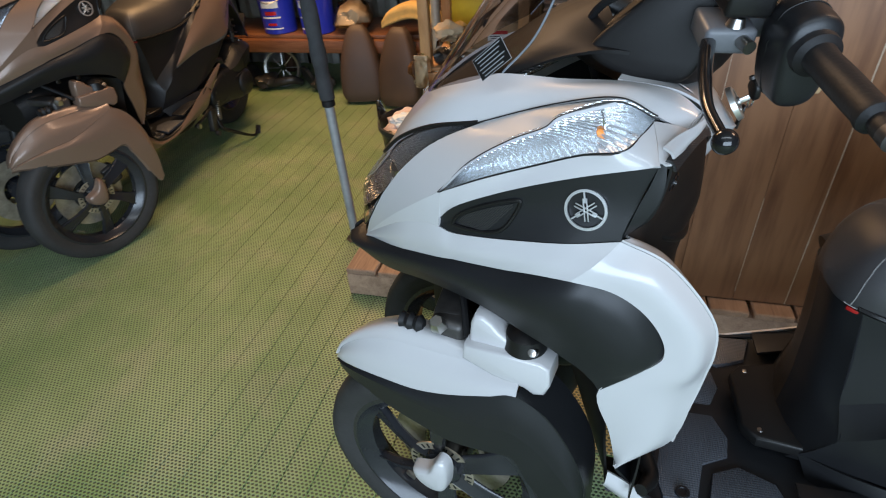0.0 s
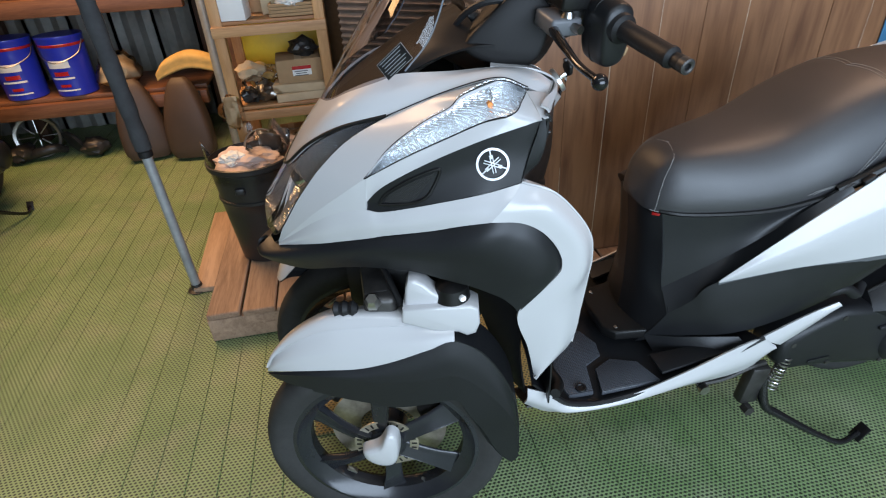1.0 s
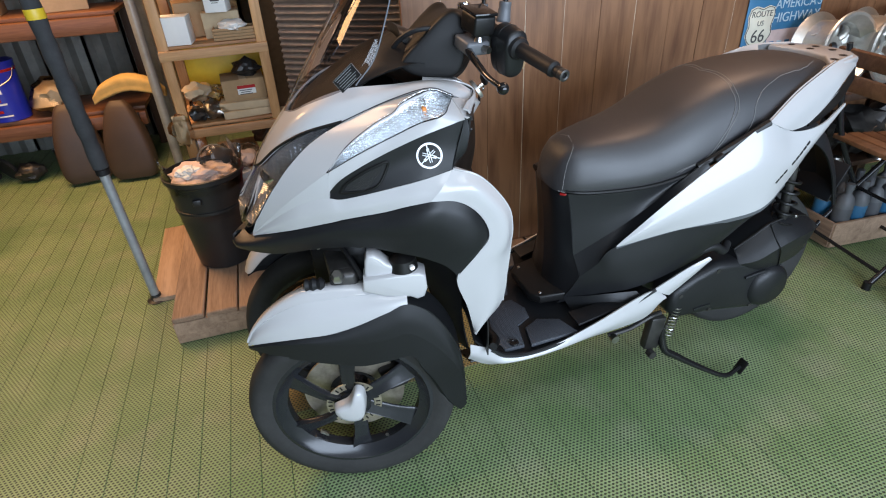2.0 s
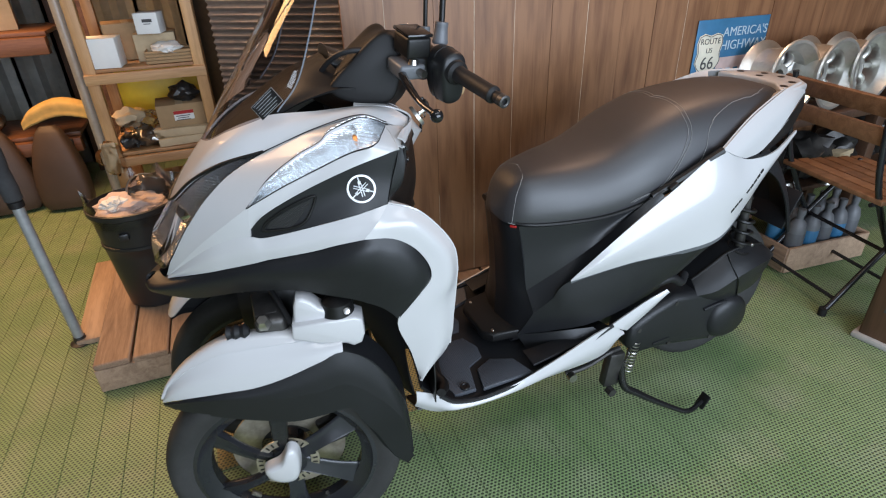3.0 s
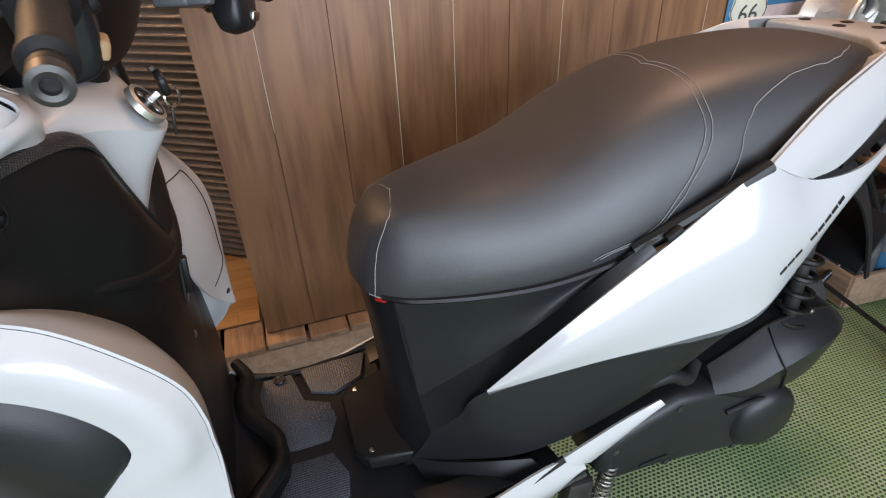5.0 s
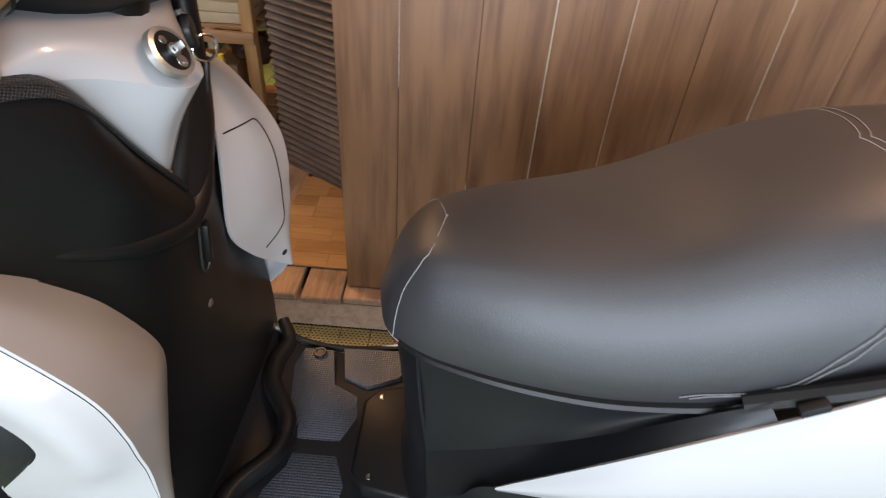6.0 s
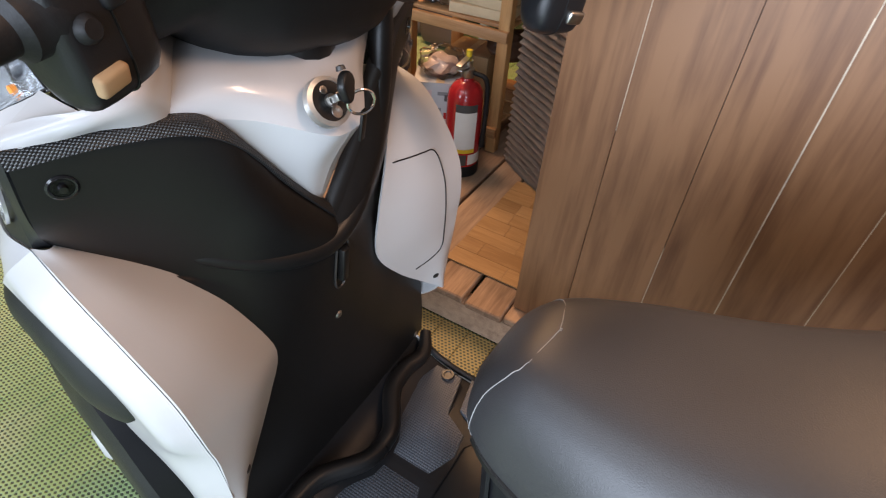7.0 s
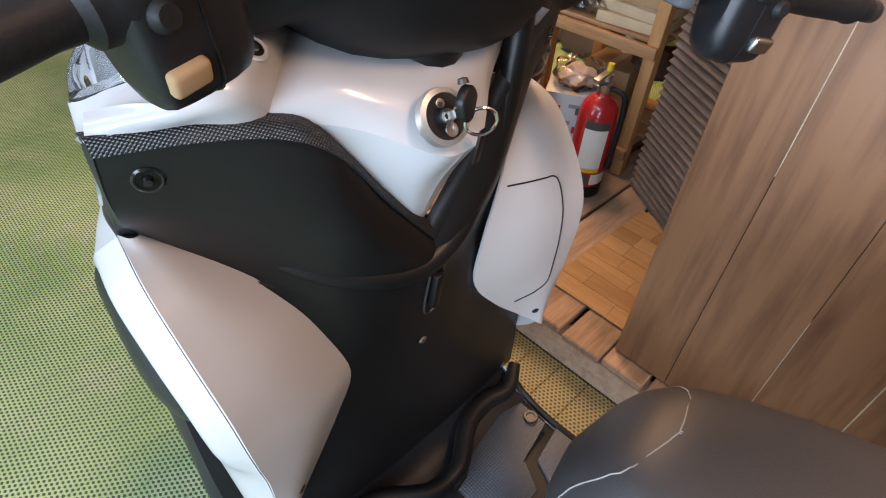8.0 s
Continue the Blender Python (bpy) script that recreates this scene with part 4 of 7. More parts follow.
        sw = part("switch_box", hull([[(x * k, s * y, 1.012 + z * k) for x, z in ((-0.024, 0.0), (-0.020, 0.026), (0.0, 0.036), (0.019, 0.026), (0.023, -0.004), (0.018, -0.044), (-0.012, -0.046))] for y, k in ((0.258, 0.70), (0.254, 0.94), (0.246, 1.0), (0.226, 1.02), (0.206, 0.97), (0.198, 0.65))], 12, 14), G, bar, "dark grey switch housing", place=arm)
        part("switch_joint", tube([(x * 1.03, s * 0.2265, 1.012 + z * 1.03) for x, z in ((-0.024, 0.0), (-0.020, 0.026), (0.0, 0.036), (0.019, 0.026), (0.023, -0.004), (0.018, -0.044), (-0.012, -0.046), (-0.024, 0.0))], 0.0007, 6, 50), S, sw)
        part("switch_button", box((0.008, 0.021, 0.0135), pose(0.0225, s * 0.243, 0.982, 0, 16, 0), 0.003, 3), M["card"] if s == -1 else M["steel"], sw, "pale grey rocker switch")
        part("switch_toggle", box((0.012, 0.016, 0.012), pose(0.0215, s * 0.222, 1.018, 0, 6, 0), 0.004, 3), M["rubber"], sw)
        part("horn_button", lathe([(0.0, 0.007), (0.005, 0.007), (0.007, 0.005), (0.008, 0.0)], 18, pose(0.021, s * 0.243, 1.010, 0, 82, 0)), M["rubber"], sw)
        part("lever_bracket", box((0.046, 0.056, 0.024), pose(-0.049, s * 0.184, 1.006, 0, 0, 4 * s), 0.005, 3), M["trim"], bar, "grey cast lever bracket", place=arm)
        part("lever_clamp", box((0.040, 0.016, 0.034), pose(-0.018, s * 0.172, 1.012), 0.004, 2), M["trim"], bar, place=arm)
        part("pivot_cap", lathe([(0.0, 0.006), (0.0065, 0.005), (0.0075, 0.0)], 18, pose(-0.050, s * 0.160, 1.030, -90 * s, 0, 0)), M["steel"], bar, place=arm)
        part("cable_adjuster", tube([(-0.046, s * 0.185, 1.008), (-0.038, s * 0.226, 1.007)], [0.0062, 0.0062], 14), M["steel"], bar, "bright steel cable end", place=arm)
        part("lever", tube([(-0.056, s * 0.178, 1.002), (-0.073, s * 0.220, 1.004), (-0.091, s * 0.275, 1.006), (-0.101, s * 0.320, 1.004), (-0.102, s * 0.362, 1.003)], [0.0075, 0.0068, 0.0058, 0.0048, 0.0048], 12), M["gloss"], bar, "glossy black brake lever", place=arm)
        bmball = bmesh.new()
        bmesh.ops.create_uvsphere(bmball, u_segments=20, v_segments=14, radius=0.0098, matrix=pose(-0.102, s * 0.367, 1.003))
        part("lever_ball", bmball, M["gloss"], bar, place=arm)
        part("reservoir", box((0.042, 0.056, 0.034), pose(-0.040, s * 0.184, 1.044, 0, 0, 4 * s), 0.005, 3), S, bar, "black fluid reservoir", place=arm)
        part("reservoir_lid", box((0.045, 0.060, 0.006), pose(-0.040, s * 0.184, 1.064, 0, 0, 4 * s), 0.0025), M["gloss"], bar, place=arm)
        if s == 1:
            part("reservoir_cap", lathe([(0.0, 0.014), (0.013, 0.014), (0.0155, 0.011), (0.0155, 0.002), (0.014, 0.0)], 24, pose(-0.032, s * 0.160, 1.066)), M["chrome"], bar, "chrome filler cap", place=arm)
        part("bracket_bolt", lathe([(0.0, 0.008), (0.0065, 0.008), (0.0075, 0.004), (0.009, 0.0)], 12, pose(-0.047, s * 0.203, 1.018)), M["steel"], bar, place=arm)
        part("mirror_boot", lathe([(0.0125, 0.0), (0.0135, 0.004), (0.0125, 0.007), (0.0115, 0.018), (0.0105, 0.026), (0.0112, 0.028), (0.0108, 0.034), (0.0, 0.035)], 20, pose(0.010, s * 0.190, 1.042, 8 * s, 6, 0)), M["trim"], bar, "grey rubber mirror boot", place=arm)
        part("mirror_stem", tube([(0.013, s * 0.186, 1.07), (0.018, s * 0.176, 1.14), (0.03, s * 0.172, 1.30)], 0.0050, 10), S, bar, place=arm)
        part("cable", tube([(-0.06, s * 0.13, 1.02), (-0.13, s * 0.10, 1.01), (-0.15, s * 0.05, 0.95), (-0.12, s * 0.03, 0.86)], 0.005, 8), M["rubber"], bar, place=arm)

    # dash, console with the ignition lock
    dash = bmesh.new()
    con = bmesh.new()
    dashes = []
    for s in (-1, 1):
        patch([[(0.04, 0.137, 0.976), (0.098, 0.148, 0.970), (0.128, 0.166, 0.9585), (0.120, 0.188, 0.9500), (0.100, 0.212, 0.9460), (0.086, 0.232, 0.9410)],
               [(0.05, 0.10, 0.978), (0.100, 0.118, 0.967), (0.1325, 0.150, 0.9500), (0.126, 0.184, 0.9440), (0.109, 0.212, 0.9410), (0.093, 0.236, 0.9380)],
               [(0.045, 0.055, 0.962), (0.084, 0.092, 0.952), (0.1275, 0.138, 0.9295), (0.117, 0.185, 0.9348), (0.108, 0.212, 0.9342), (0.096, 0.2385, 0.9335)]], 30, 12, 0.003, s, dash)
        dashes.append(part("dash_panel", dash, W, root, paint_word + " dash panel"))
        dash = bmesh.new()
        con_rows = [[(0.05, 0, 0.965), (0.055, 0.03, 0.965), (0.065, 0.06, 0.961), (0.083, 0.090, 0.951)],
                    [(0.150, 0, 0.938), (0.146, 0.04, 0.941), (0.136, 0.085, 0.944), (0.122, 0.126, 0.935)],
                    [(0.200, 0, 0.884), (0.196, 0.024, 0.888), (0.160, 0.070, 0.910), (0.134, 0.112, 0.921)],
                    [(0.172, 0, 0.838), (0.168, 0.023, 0.842), (0.155, 0.050, 0.862), (0.138, 0.084, 0.884)],
                    [(0.147, 0, 0.778), (0.147, 0.006, 0.780), (0.146, 0.018, 0.795), (0.142, 0.034, 0.815)]]
        patch(con_rows[:3], 16, 12, 0.003, s, con)
        patch(con_rows[2:], 16, 12, 0.003, s, con)
    dash.free()
    bmesh.ops.translate(con, verts=con.verts, vec=(0, -0.012, 0))
    bmesh.ops.remove_doubles(con, verts=con.verts, dist=0.002)
    console = part("console", con, W, root, paint_word + " V shaped console", sharp=60)
    for panel in dashes:
        spot = drape(panel, (0.45, -0.297, 1.11), (-0.33, 0.163, -0.14))
        part("dash_recess", lathe([(0.0, 0.0006), (0.0075, 0.0006), (0.0085, 0.0016), (0.0100, 0.0014), (0.0110, 0.0002)], 24, spot), W, panel, "screw recess")
        part("recess_hole", lathe([(0.0, 0.0010), (0.0062, 0.0010), (0.0070, 0.0006)], 20, spot), S, panel)
        part("recess_screw", lathe([(0.0, 0.0022), (0.003, 0.0020), (0.0036, 0.0008)], 12, spot), M["steel"], panel)
        break
    for s in (-1, 1):
        edge_line = spline([(0.083, 0.090, 0.951), (0.122, 0.126, 0.935), (0.134, 0.112, 0.921)], 21)[:11]
        part("dash_seam", tube([(p.x + 0.0018, s * p.y - 0.012, p.z + 0.0026) for p in edge_line], 0.0014, 6), S, console, "fine joint in the dash")
    lock_m = look((0.1900, -0.029, 0.9155), (0.09, -0.017, 0.849)) @ Matrix.Scale(0.72, 4)
    lock = part("ignition_lock", lathe([(0.0, 0.004), (0.022, 0.004), (0.024, 0.006)], 36, lock_m), S, console, "black ignition lock plate")
    part("lock_ring", lathe([(0.0245, 0.0), (0.0245, 0.007), (0.030, 0.005), (0.031, -0.004)], 40, lock_m, None, True), M["alloy"], lock, "satin silver ring")
    for k, t_ in enumerate(("LOCK", "SEAT", "OPEN")):
        a = radians(205 - 75 * k)
        letters(t_, 0.0075, M["paper"], lock, lock_m @ pose(0.0175 * math.cos(a), 0.0175 * math.sin(a), 0.0052, 0, 0, 0) @ pose(0, 0, 0, 0, 0, math.degrees(a) - 90), thick=0.0002)
    for a, r_ in ((100, 0.005), (-80, 0.0075), (10, 0.004)):
        part("lock_stud", lathe([(0.0, 0.0075), (r_, 0.0065), (r_ + 0.001, 0.004)], 16, lock_m @ pose(0.0145 * math.cos(radians(a)), 0.0145 * math.sin(radians(a)), 0)), M["steel"], lock)
    part("keyhole", lathe([(0.004, 0.006), (0.004, 0.010), (0.008, 0.010), (0.008, 0.004)], 20, lock_m, None, True), M["steel"], lock)
    if full:
        key = part("ignition_key", box((0.004, 0.009, 0.022), lock_m @ pose(0, 0, 0.014), 0.001), M["steel"], console, "key in the lock")
        part("key_head", prism([(0.0135 * math.cos(a) * (1.2 if math.sin(a) > 0 else 1), 0.0185 * math.sin(a)) for a in (2 * math.pi * k / 20 for k in range(20))], 0.011, lock_m @ pose(0.007, 0.006, 0.036, 22, 25, 0), 0.0035, None, 3), S, key, "black plastic key head")
        part("key_cap", lathe([(0, 0.006), (0.005, 0.005), (0.006, 0.0)], 16, lock_m @ pose(0.007, 0.025, 0.040, -80, 0, 0)), M["dark_metal"], key)
        part("key_ring", tube([(0.213 + 0.006 * math.cos(a), -0.012 + 0.011 * math.cos(a), 0.916 + 0.011 * math.sin(a)) for a in (2 * math.pi * k / 10 for k in range(11))], 0.0013, 6, 41), M["chrome"], key, "split key ring")
        part("key_tag", box((0.003, 0.009, 0.032), pose(0.207, -0.004, 0.889, 0, 8, 10), 0.001), S, key, "small dark tag")

    # black inner shield with the glove box
    inn_bm = bmesh.new()
    rimg, rims = bmesh.new(), []
    for s in (-1, 1):
        patch([[(0.150, 0.000, 0.768), (0.147, 0.055, 0.834), (0.144, 0.084, 0.878), (0.142, 0.113, 0.911), (0.112, 0.186, 0.927), (0.091, 0.239, 0.926)],
               [(0.157, 0.000, 0.762), (0.154, 0.055, 0.829), (0.152, 0.084, 0.872), (0.150, 0.113, 0.902), (0.120, 0.186, 0.920), (0.098, 0.239, 0.920)],
               [(0.168, 0.000, 0.738), (0.167, 0.050, 0.775), (0.162, 0.090, 0.815), (0.146, 0.129, 0.850), (0.112, 0.190, 0.866), (0.088, 0.239, 0.866)],
               [(0.164, 0.000, 0.714), (0.159, 0.050, 0.726), (0.144, 0.100, 0.744), (0.120, 0.140, 0.770), (0.089, 0.190, 0.794), (0.062, 0.226, 0.827)],
               [(0.158, 0, 0.66), (0.156, 0.05, 0.66), (0.150, 0.09, 0.68), (0.134, 0.125, 0.715), (0.110, 0.165, 0.76), (0.083, 0.20, 0.79)],
               [(0.151, 0, 0.56), (0.151, 0.045, 0.56), (0.148, 0.09, 0.565), (0.144, 0.13, 0.575), (0.138, 0.165, 0.585), (0.13, 0.20, 0.60)],
               [(0.147, 0, 0.44), (0.147, 0.05, 0.44), (0.146, 0.10, 0.44), (0.144, 0.14, 0.44), (0.141, 0.18, 0.44), (0.138, 0.221, 0.44)],
               [(0.146, 0, 0.35), (0.146, 0.05, 0.35), (0.144, 0.10, 0.35), (0.142, 0.15, 0.348), (0.139, 0.19, 0.345), (0.134, 0.232, 0.34)]], 26, 40, 0.003, s, inn_bm)
        patch([[(0.089, 0.242, 0.932), (0.108, 0.184, 0.932), (0.125, 0.139, 0.927), (0.136, 0.112, 0.919), (0.139, 0.085, 0.886), (0.143, 0.055, 0.842), (0.146, 0.000, 0.776)],
               [(0.096, 0.240, 0.9285), (0.117, 0.186, 0.929), (0.135, 0.141, 0.924), (0.147, 0.114, 0.914), (0.148, 0.085, 0.880), (0.151, 0.055, 0.836), (0.154, 0.000, 0.770)],
               [(0.099, 0.240, 0.9205), (0.121, 0.187, 0.921), (0.140, 0.142, 0.916), (0.151, 0.114, 0.904), (0.152, 0.084, 0.872), (0.155, 0.054, 0.828), (0.158, 0.000, 0.760)]], 44, 8, 0.003, s, rimg)
        rims.append(rimg)
        rimg = bmesh.new()
    shield = part("inner_shield", inn_bm, S, root, "satin black inner leg shield with glove box", sharp=60)
    part("glovebox_rim", rims[0], M["carbon"], shield, "grained black rim")
    part("shield_rim", rims[1], S, shield)
    part("glovebox_lip", tube([(0.085, -0.175, 0.806), (0.120, -0.130, 0.776), (0.145, -0.080, 0.750), (0.157, -0.020, 0.734), (0.156, 0.032, 0.752), (0.149, 0.070, 0.795), (0.146, 0.096, 0.852), (0.142, 0.110, 0.910), (0.134, 0.122, 0.955), (0.110, 0.140, 1.000)], [0.003, 0.009, 0.013, 0.015, 0.015, 0.014, 0.014, 0.014, 0.013, 0.010], 14, 60), S, shield)
    part("bag_hook", box((0.012, 0.052, 0.010), drape(shield, (0.4, 0.0, 0.695)) @ pose(0, 0, 0.004), 0.003), S, shield)
    part("hook_frame", tube([drape(shield, (0.4, y, z)) @ Vector((0, 0, 0.001)) for y, z in ((-0.009, 0.728), (-0.009, 0.662), (0.009, 0.662), (0.009, 0.728), (-0.009, 0.728))], 0.0016, 6, 33), M["dark_metal"], shield)
    for y, z in ((-0.004, 0.604), (-0.205, 0.352), (0.205, 0.352)):
        part("screw", lathe([(0.0, 0.002), (0.004, 0.002), (0.006, 0)], 12, drape(shield, (0.4, y, z))), M["steel"], shield)
    for s in (-1, 1):
        sm = drape(shield, (0.4, s * 0.216, 0.897))
        part("socket", lathe([(0.0072, -0.004), (0.0078, 0.0008), (0.0092, 0.0012), (0.0108, 0.0004)], 28, sm, None, True), M["gloss"], shield)
        part("socket_bolt", lathe([(0.0, 0.0040), (0.0028, 0.0038), (0.0034, 0.0006), (0.0074, 0.0006)], 20, sm), M["gloss"], shield)

    # floorboard and its sills
    fb = bmesh.new()
    for s in (-1, 1):
        patch([[(0.12, 0, 0.40), (0.15, 0, 0.335), (0.20, 0, 0.312), (0.30, 0, 0.309), (0.42, 0, 0.312), (0.52, 0, 0.335), (0.60, 0, 0.372)],
               [(0.12, 0.12, 0.40), (0.15, 0.12, 0.335), (0.20, 0.12, 0.308), (0.30, 0.12, 0.305), (0.42, 0.12, 0.310), (0.52, 0.12, 0.335), (0.60, 0.14, 0.372)],
               [(0.112, 0.205, 0.37), (0.145, 0.207, 0.335), (0.19, 0.209, 0.303), (0.27, 0.21, 0.290), (0.40, 0.21, 0.312), (0.52, 0.208, 0.352), (0.60, 0.205, 0.388)]], 30, 10, 0.006, s, fb)
    board = part("floorboard", fb, B, root, "black plastic floorboard")
    for s in (-1, 1):
        mo = [(0.192, 0.198), (0.180, 0.150), (0.182, 0.095), (0.220, 0.035), (0.224, 0.012), (0.292, 0.012), (0.312, 0.060), (0.305, 0.100), (0.262, 0.122), (0.245, 0.198)]
        part("foot_mat", prism([(x, s * y) for x, y in mo], 0.012, pose(0, 0, 0.306, 0, 0.5, 0), 0.003), M["pips"], board, "pipped rubber foot mat")
        part("foot_mat", prism([(0.262, s * 0.204), (0.276, s * 0.138), (0.318, s * 0.118), (0.372, s * 0.142), (0.392, s * 0.204)], 0.012, pose(0, 0, 0.2945, 0, -2.2, 0), 0.003), M["pips"], board, "pipped rubber foot mat")
        part("foot_mat", prism([(0.400, s * 0.204), (0.545, s * 0.203), (0.500, s * 0.160), (0.400, s * 0.146)], 0.008, pose(0, 0, 0.258, 0, -10.5, 0), 0.003), B, board, "smooth black rear foot pad")
        part("foot_lip", tube([(0.150, s * 0.222, 0.352), (0.168, s * 0.185, 0.338), (0.160, s * 0.140, 0.338), (0.168, s * 0.090, 0.338), (0.205, s * 0.035, 0.334), (0.212, 0.0, 0.332)], [0.010, 0.014, 0.016, 0.016, 0.015, 0.014], 12, 36), S, board, "rounded black footwell moulding")
        for x, y, z in ((0.222, 0.186, 0.313), (0.452, 0.180, 0.334)):
            part("mat_screw", lathe([(0.0, 0.001), (0.0065, 0.001), (0.0075, 0.003), (0.0110, 0.003), (0.0120, 0)], 22, pose(x, s * y, z, 0, -5, 0)), G, board)
        part("sill_strip", tube([(0.15, s * 0.213, 0.336), (0.19, s * 0.216, 0.306), (0.27, s * 0.217, 0.294), (0.40, s * 0.217, 0.315), (0.52, s * 0.215, 0.356), (0.605, s * 0.212, 0.392)], 0.006, 8), B, board)
        top = [(0.098, 0.206, 0.362), (0.144, 0.213, 0.340), (0.186, 0.218, 0.303), (0.30, 0.220, 0.300), (0.43, 0.220, 0.338), (0.585, 0.216, 0.392), (0.642, 0.211, 0.362)]
        bot = [(0.093, 0.200, 0.315), (0.140, 0.205, 0.285), (0.190, 0.206, 0.274), (0.310, 0.208, 0.274), (0.440, 0.208, 0.284), (0.585, 0.208, 0.300), (0.640, 0.210, 0.355)]
        mid = [(a[0] * 0.5 + b[0] * 0.5, max(a[1], b[1]) + 0.006, a[2] * 0.5 + b[2] * 0.5) for a, b in zip(top, bot)]
        part("sill", patch([top, mid, bot], 34, 8, 0.004, s), W, root, paint_word + " lower sill")
        a, b = [(0.600, 0.213, 0.393), (0.69, 0.216, 0.438), (0.752, 0.217, 0.460)], [(0.652, 0.212, 0.362), (0.71, 0.214, 0.405), (0.762, 0.216, 0.447)]
        part("sill_tip", patch([a, [((p[0] + q[0]) / 2, p[1] + 0.005, (p[2] + q[2]) / 2) for p, q in zip(a, b)], b], 14, 6, 0.004, s), W, root, paint_word + " rear sill piece")
        part("belly", patch([[(0.10, 0.200, 0.30), (0.3, 0.205, 0.275), (0.55, 0.205, 0.31)], [(0.10, 0.10, 0.25), (0.3, 0.10, 0.235), (0.55, 0.12, 0.26)]], 14, 5, 0.004, s), S, root)

    # body under the saddle
    bd = bmesh.new()
    under = [(0.407, 0.078, 0.650), (0.512, 0.122, 0.652), (0.603, 0.147, 0.664), (0.663, 0.160, 0.676), (0.719, 0.175, 0.705), (0.799, 0.180, 0.741)]
    crease = [(0.428, 0.094, 0.470), (0.502, 0.122, 0.529), (0.562, 0.138, 0.574), (0.613, 0.154, 0.622), (0.663, 0.168, 0.671), (0.714, 0.178, 0.712)]
    ledge = [(0.434, 0.122, 0.418), (0.470, 0.142, 0.461), (0.505, 0.157, 0.511), (0.594, 0.182, 0.604), (0.681, 0.188, 0.669), (0.724, 0.188, 0.697)]
    skirt_up = ledge[:3] + [(0.64, 0.191, 0.545), (0.77, 0.203, 0.553), (0.885, 0.212, 0.570)]
    skirt_lo = [(0.395, 0.085, 0.318), (0.468, 0.140, 0.365), (0.551, 0.180, 0.388), (0.650, 0.192, 0.415), (0.768, 0.190, 0.455), (0.885, 0.195, 0.54)]
    for s in (-1, 1):
        patch([under, [((a[0] + b[0]) / 2, (a[1] + b[1]) / 2 - 0.004, (a[2] + b[2]) / 2) for a, b in zip(under, crease)], crease], 30, 12, 0.004, s, bd)
        patch([[(0.372, 0, 0.660), (0.380, 0.046, 0.658), under[0]], [(0.384, 0, 0.57), (0.392, 0.050, 0.565), (0.416, 0.090, 0.560)], [(0.390, 0, 0.48), (0.400, 0.055, 0.48), crease[0]], [(0.392, 0, 0.42), (0.404, 0.062, 0.42), ledge[0]], [(0.386, 0, 0.312), (0.390, 0.045, 0.313), skirt_lo[0]]], 12, 22, 0.004, s, bd)
    lid = prism([(0.325, -0.060), (0.345, -0.085), (0.42, -0.100), (0.42, 0.100), (0.345, 0.085), (0.325, 0.060)], 0.026, pose(0, 0, 0.318, 0, -4, 0), 0.006, None, 3)
    body = part("seat_body", bd, G, root, "dark grey body below the saddle", sharp=60)
    part("battery_lid", lid, S, body)
    for s in (-1, 1):
        pod = [[(0.42, 0.12, 0.312), (0.47, 0.16, 0.322), (0.52, 0.19, 0.345), (0.575, 0.203, 0.372)], [(0.405, 0.095, 0.345), (0.45, 0.135, 0.362), (0.50, 0.165, 0.376), (0.565, 0.190, 0.384)]]
        part("foot_fairing", patch(pod, 16, 6, 0.005, s), B, body)
        part("clip", box((0.016, 0.010, 0.006), pose(0.347, s * 0.068, 0.352, 0, -25, 0), 0.002), M["steel"], body)
        if s == -1:
            part("catch", box((0.016, 0.007, 0.007), pose(0.393, s * 0.080, 0.647, 0, 0, 40 * s), 0.002), M["red"], body, "small red catch")
        # lower dark panel and white flank
        part("lower_panel", patch([skirt_up, [((a[0] + b[0]) / 2, (a[1] + b[1]) / 2 + 0.004, (a[2] + b[2]) / 2) for a, b in zip(skirt_up, skirt_lo)], skirt_lo], 34, 10, 0.004, s), B, body, "matt black lower side panel")
        r0 = [(0.506, 0.162, 0.519), (0.62, 0.186, 0.630), (0.74, 0.190, 0.713), (0.866, 0.188, 0.789), (0.950, 0.187, 0.754), (1.04, 0.184, 0.757), (1.130, 0.160, 0.792)]
        r1 = [(0.506, 0.163, 0.517), (0.62, 0.200, 0.59), (0.74, 0.212, 0.64), (0.862, 0.219, 0.692), (0.955, 0.208, 0.690), (1.04, 0.187, 0.728), (1.131, 0.161, 0.788)]
        r2 = [(0.507, 0.162, 0.514), (0.64, 0.193, 0.547), (0.77, 0.206, 0.555), (0.880, 0.218, 0.574), (0.962, 0.198, 0.622), (1.037, 0.180, 0.697), (1.132, 0.160, 0.784)]
        flank = part("flank", patch([r0, r1, r2], 44, 14, 0.004, s), W, body, paint_word + " rear flank")
        part("flank_trim", patch([[(x, h - 0.001, z + 0.001) for x, h, z in r2[:5]], [(x + 0.004, h - 0.004, z - 0.013) for x, h, z in r2[:5]]], 30, 3, 0.003, s), M["trim"], flank, "grey trim strip")
        part("side_band", patch([crease, [((a[0] + b[0]) / 2, (a[1] + b[1]) / 2 + 0.002, (a[2] + b[2]) / 2) for a, b in zip(crease, ledge)], ledge], 30, 6, 0.004, s), G, body, "bevelled band along the flank")
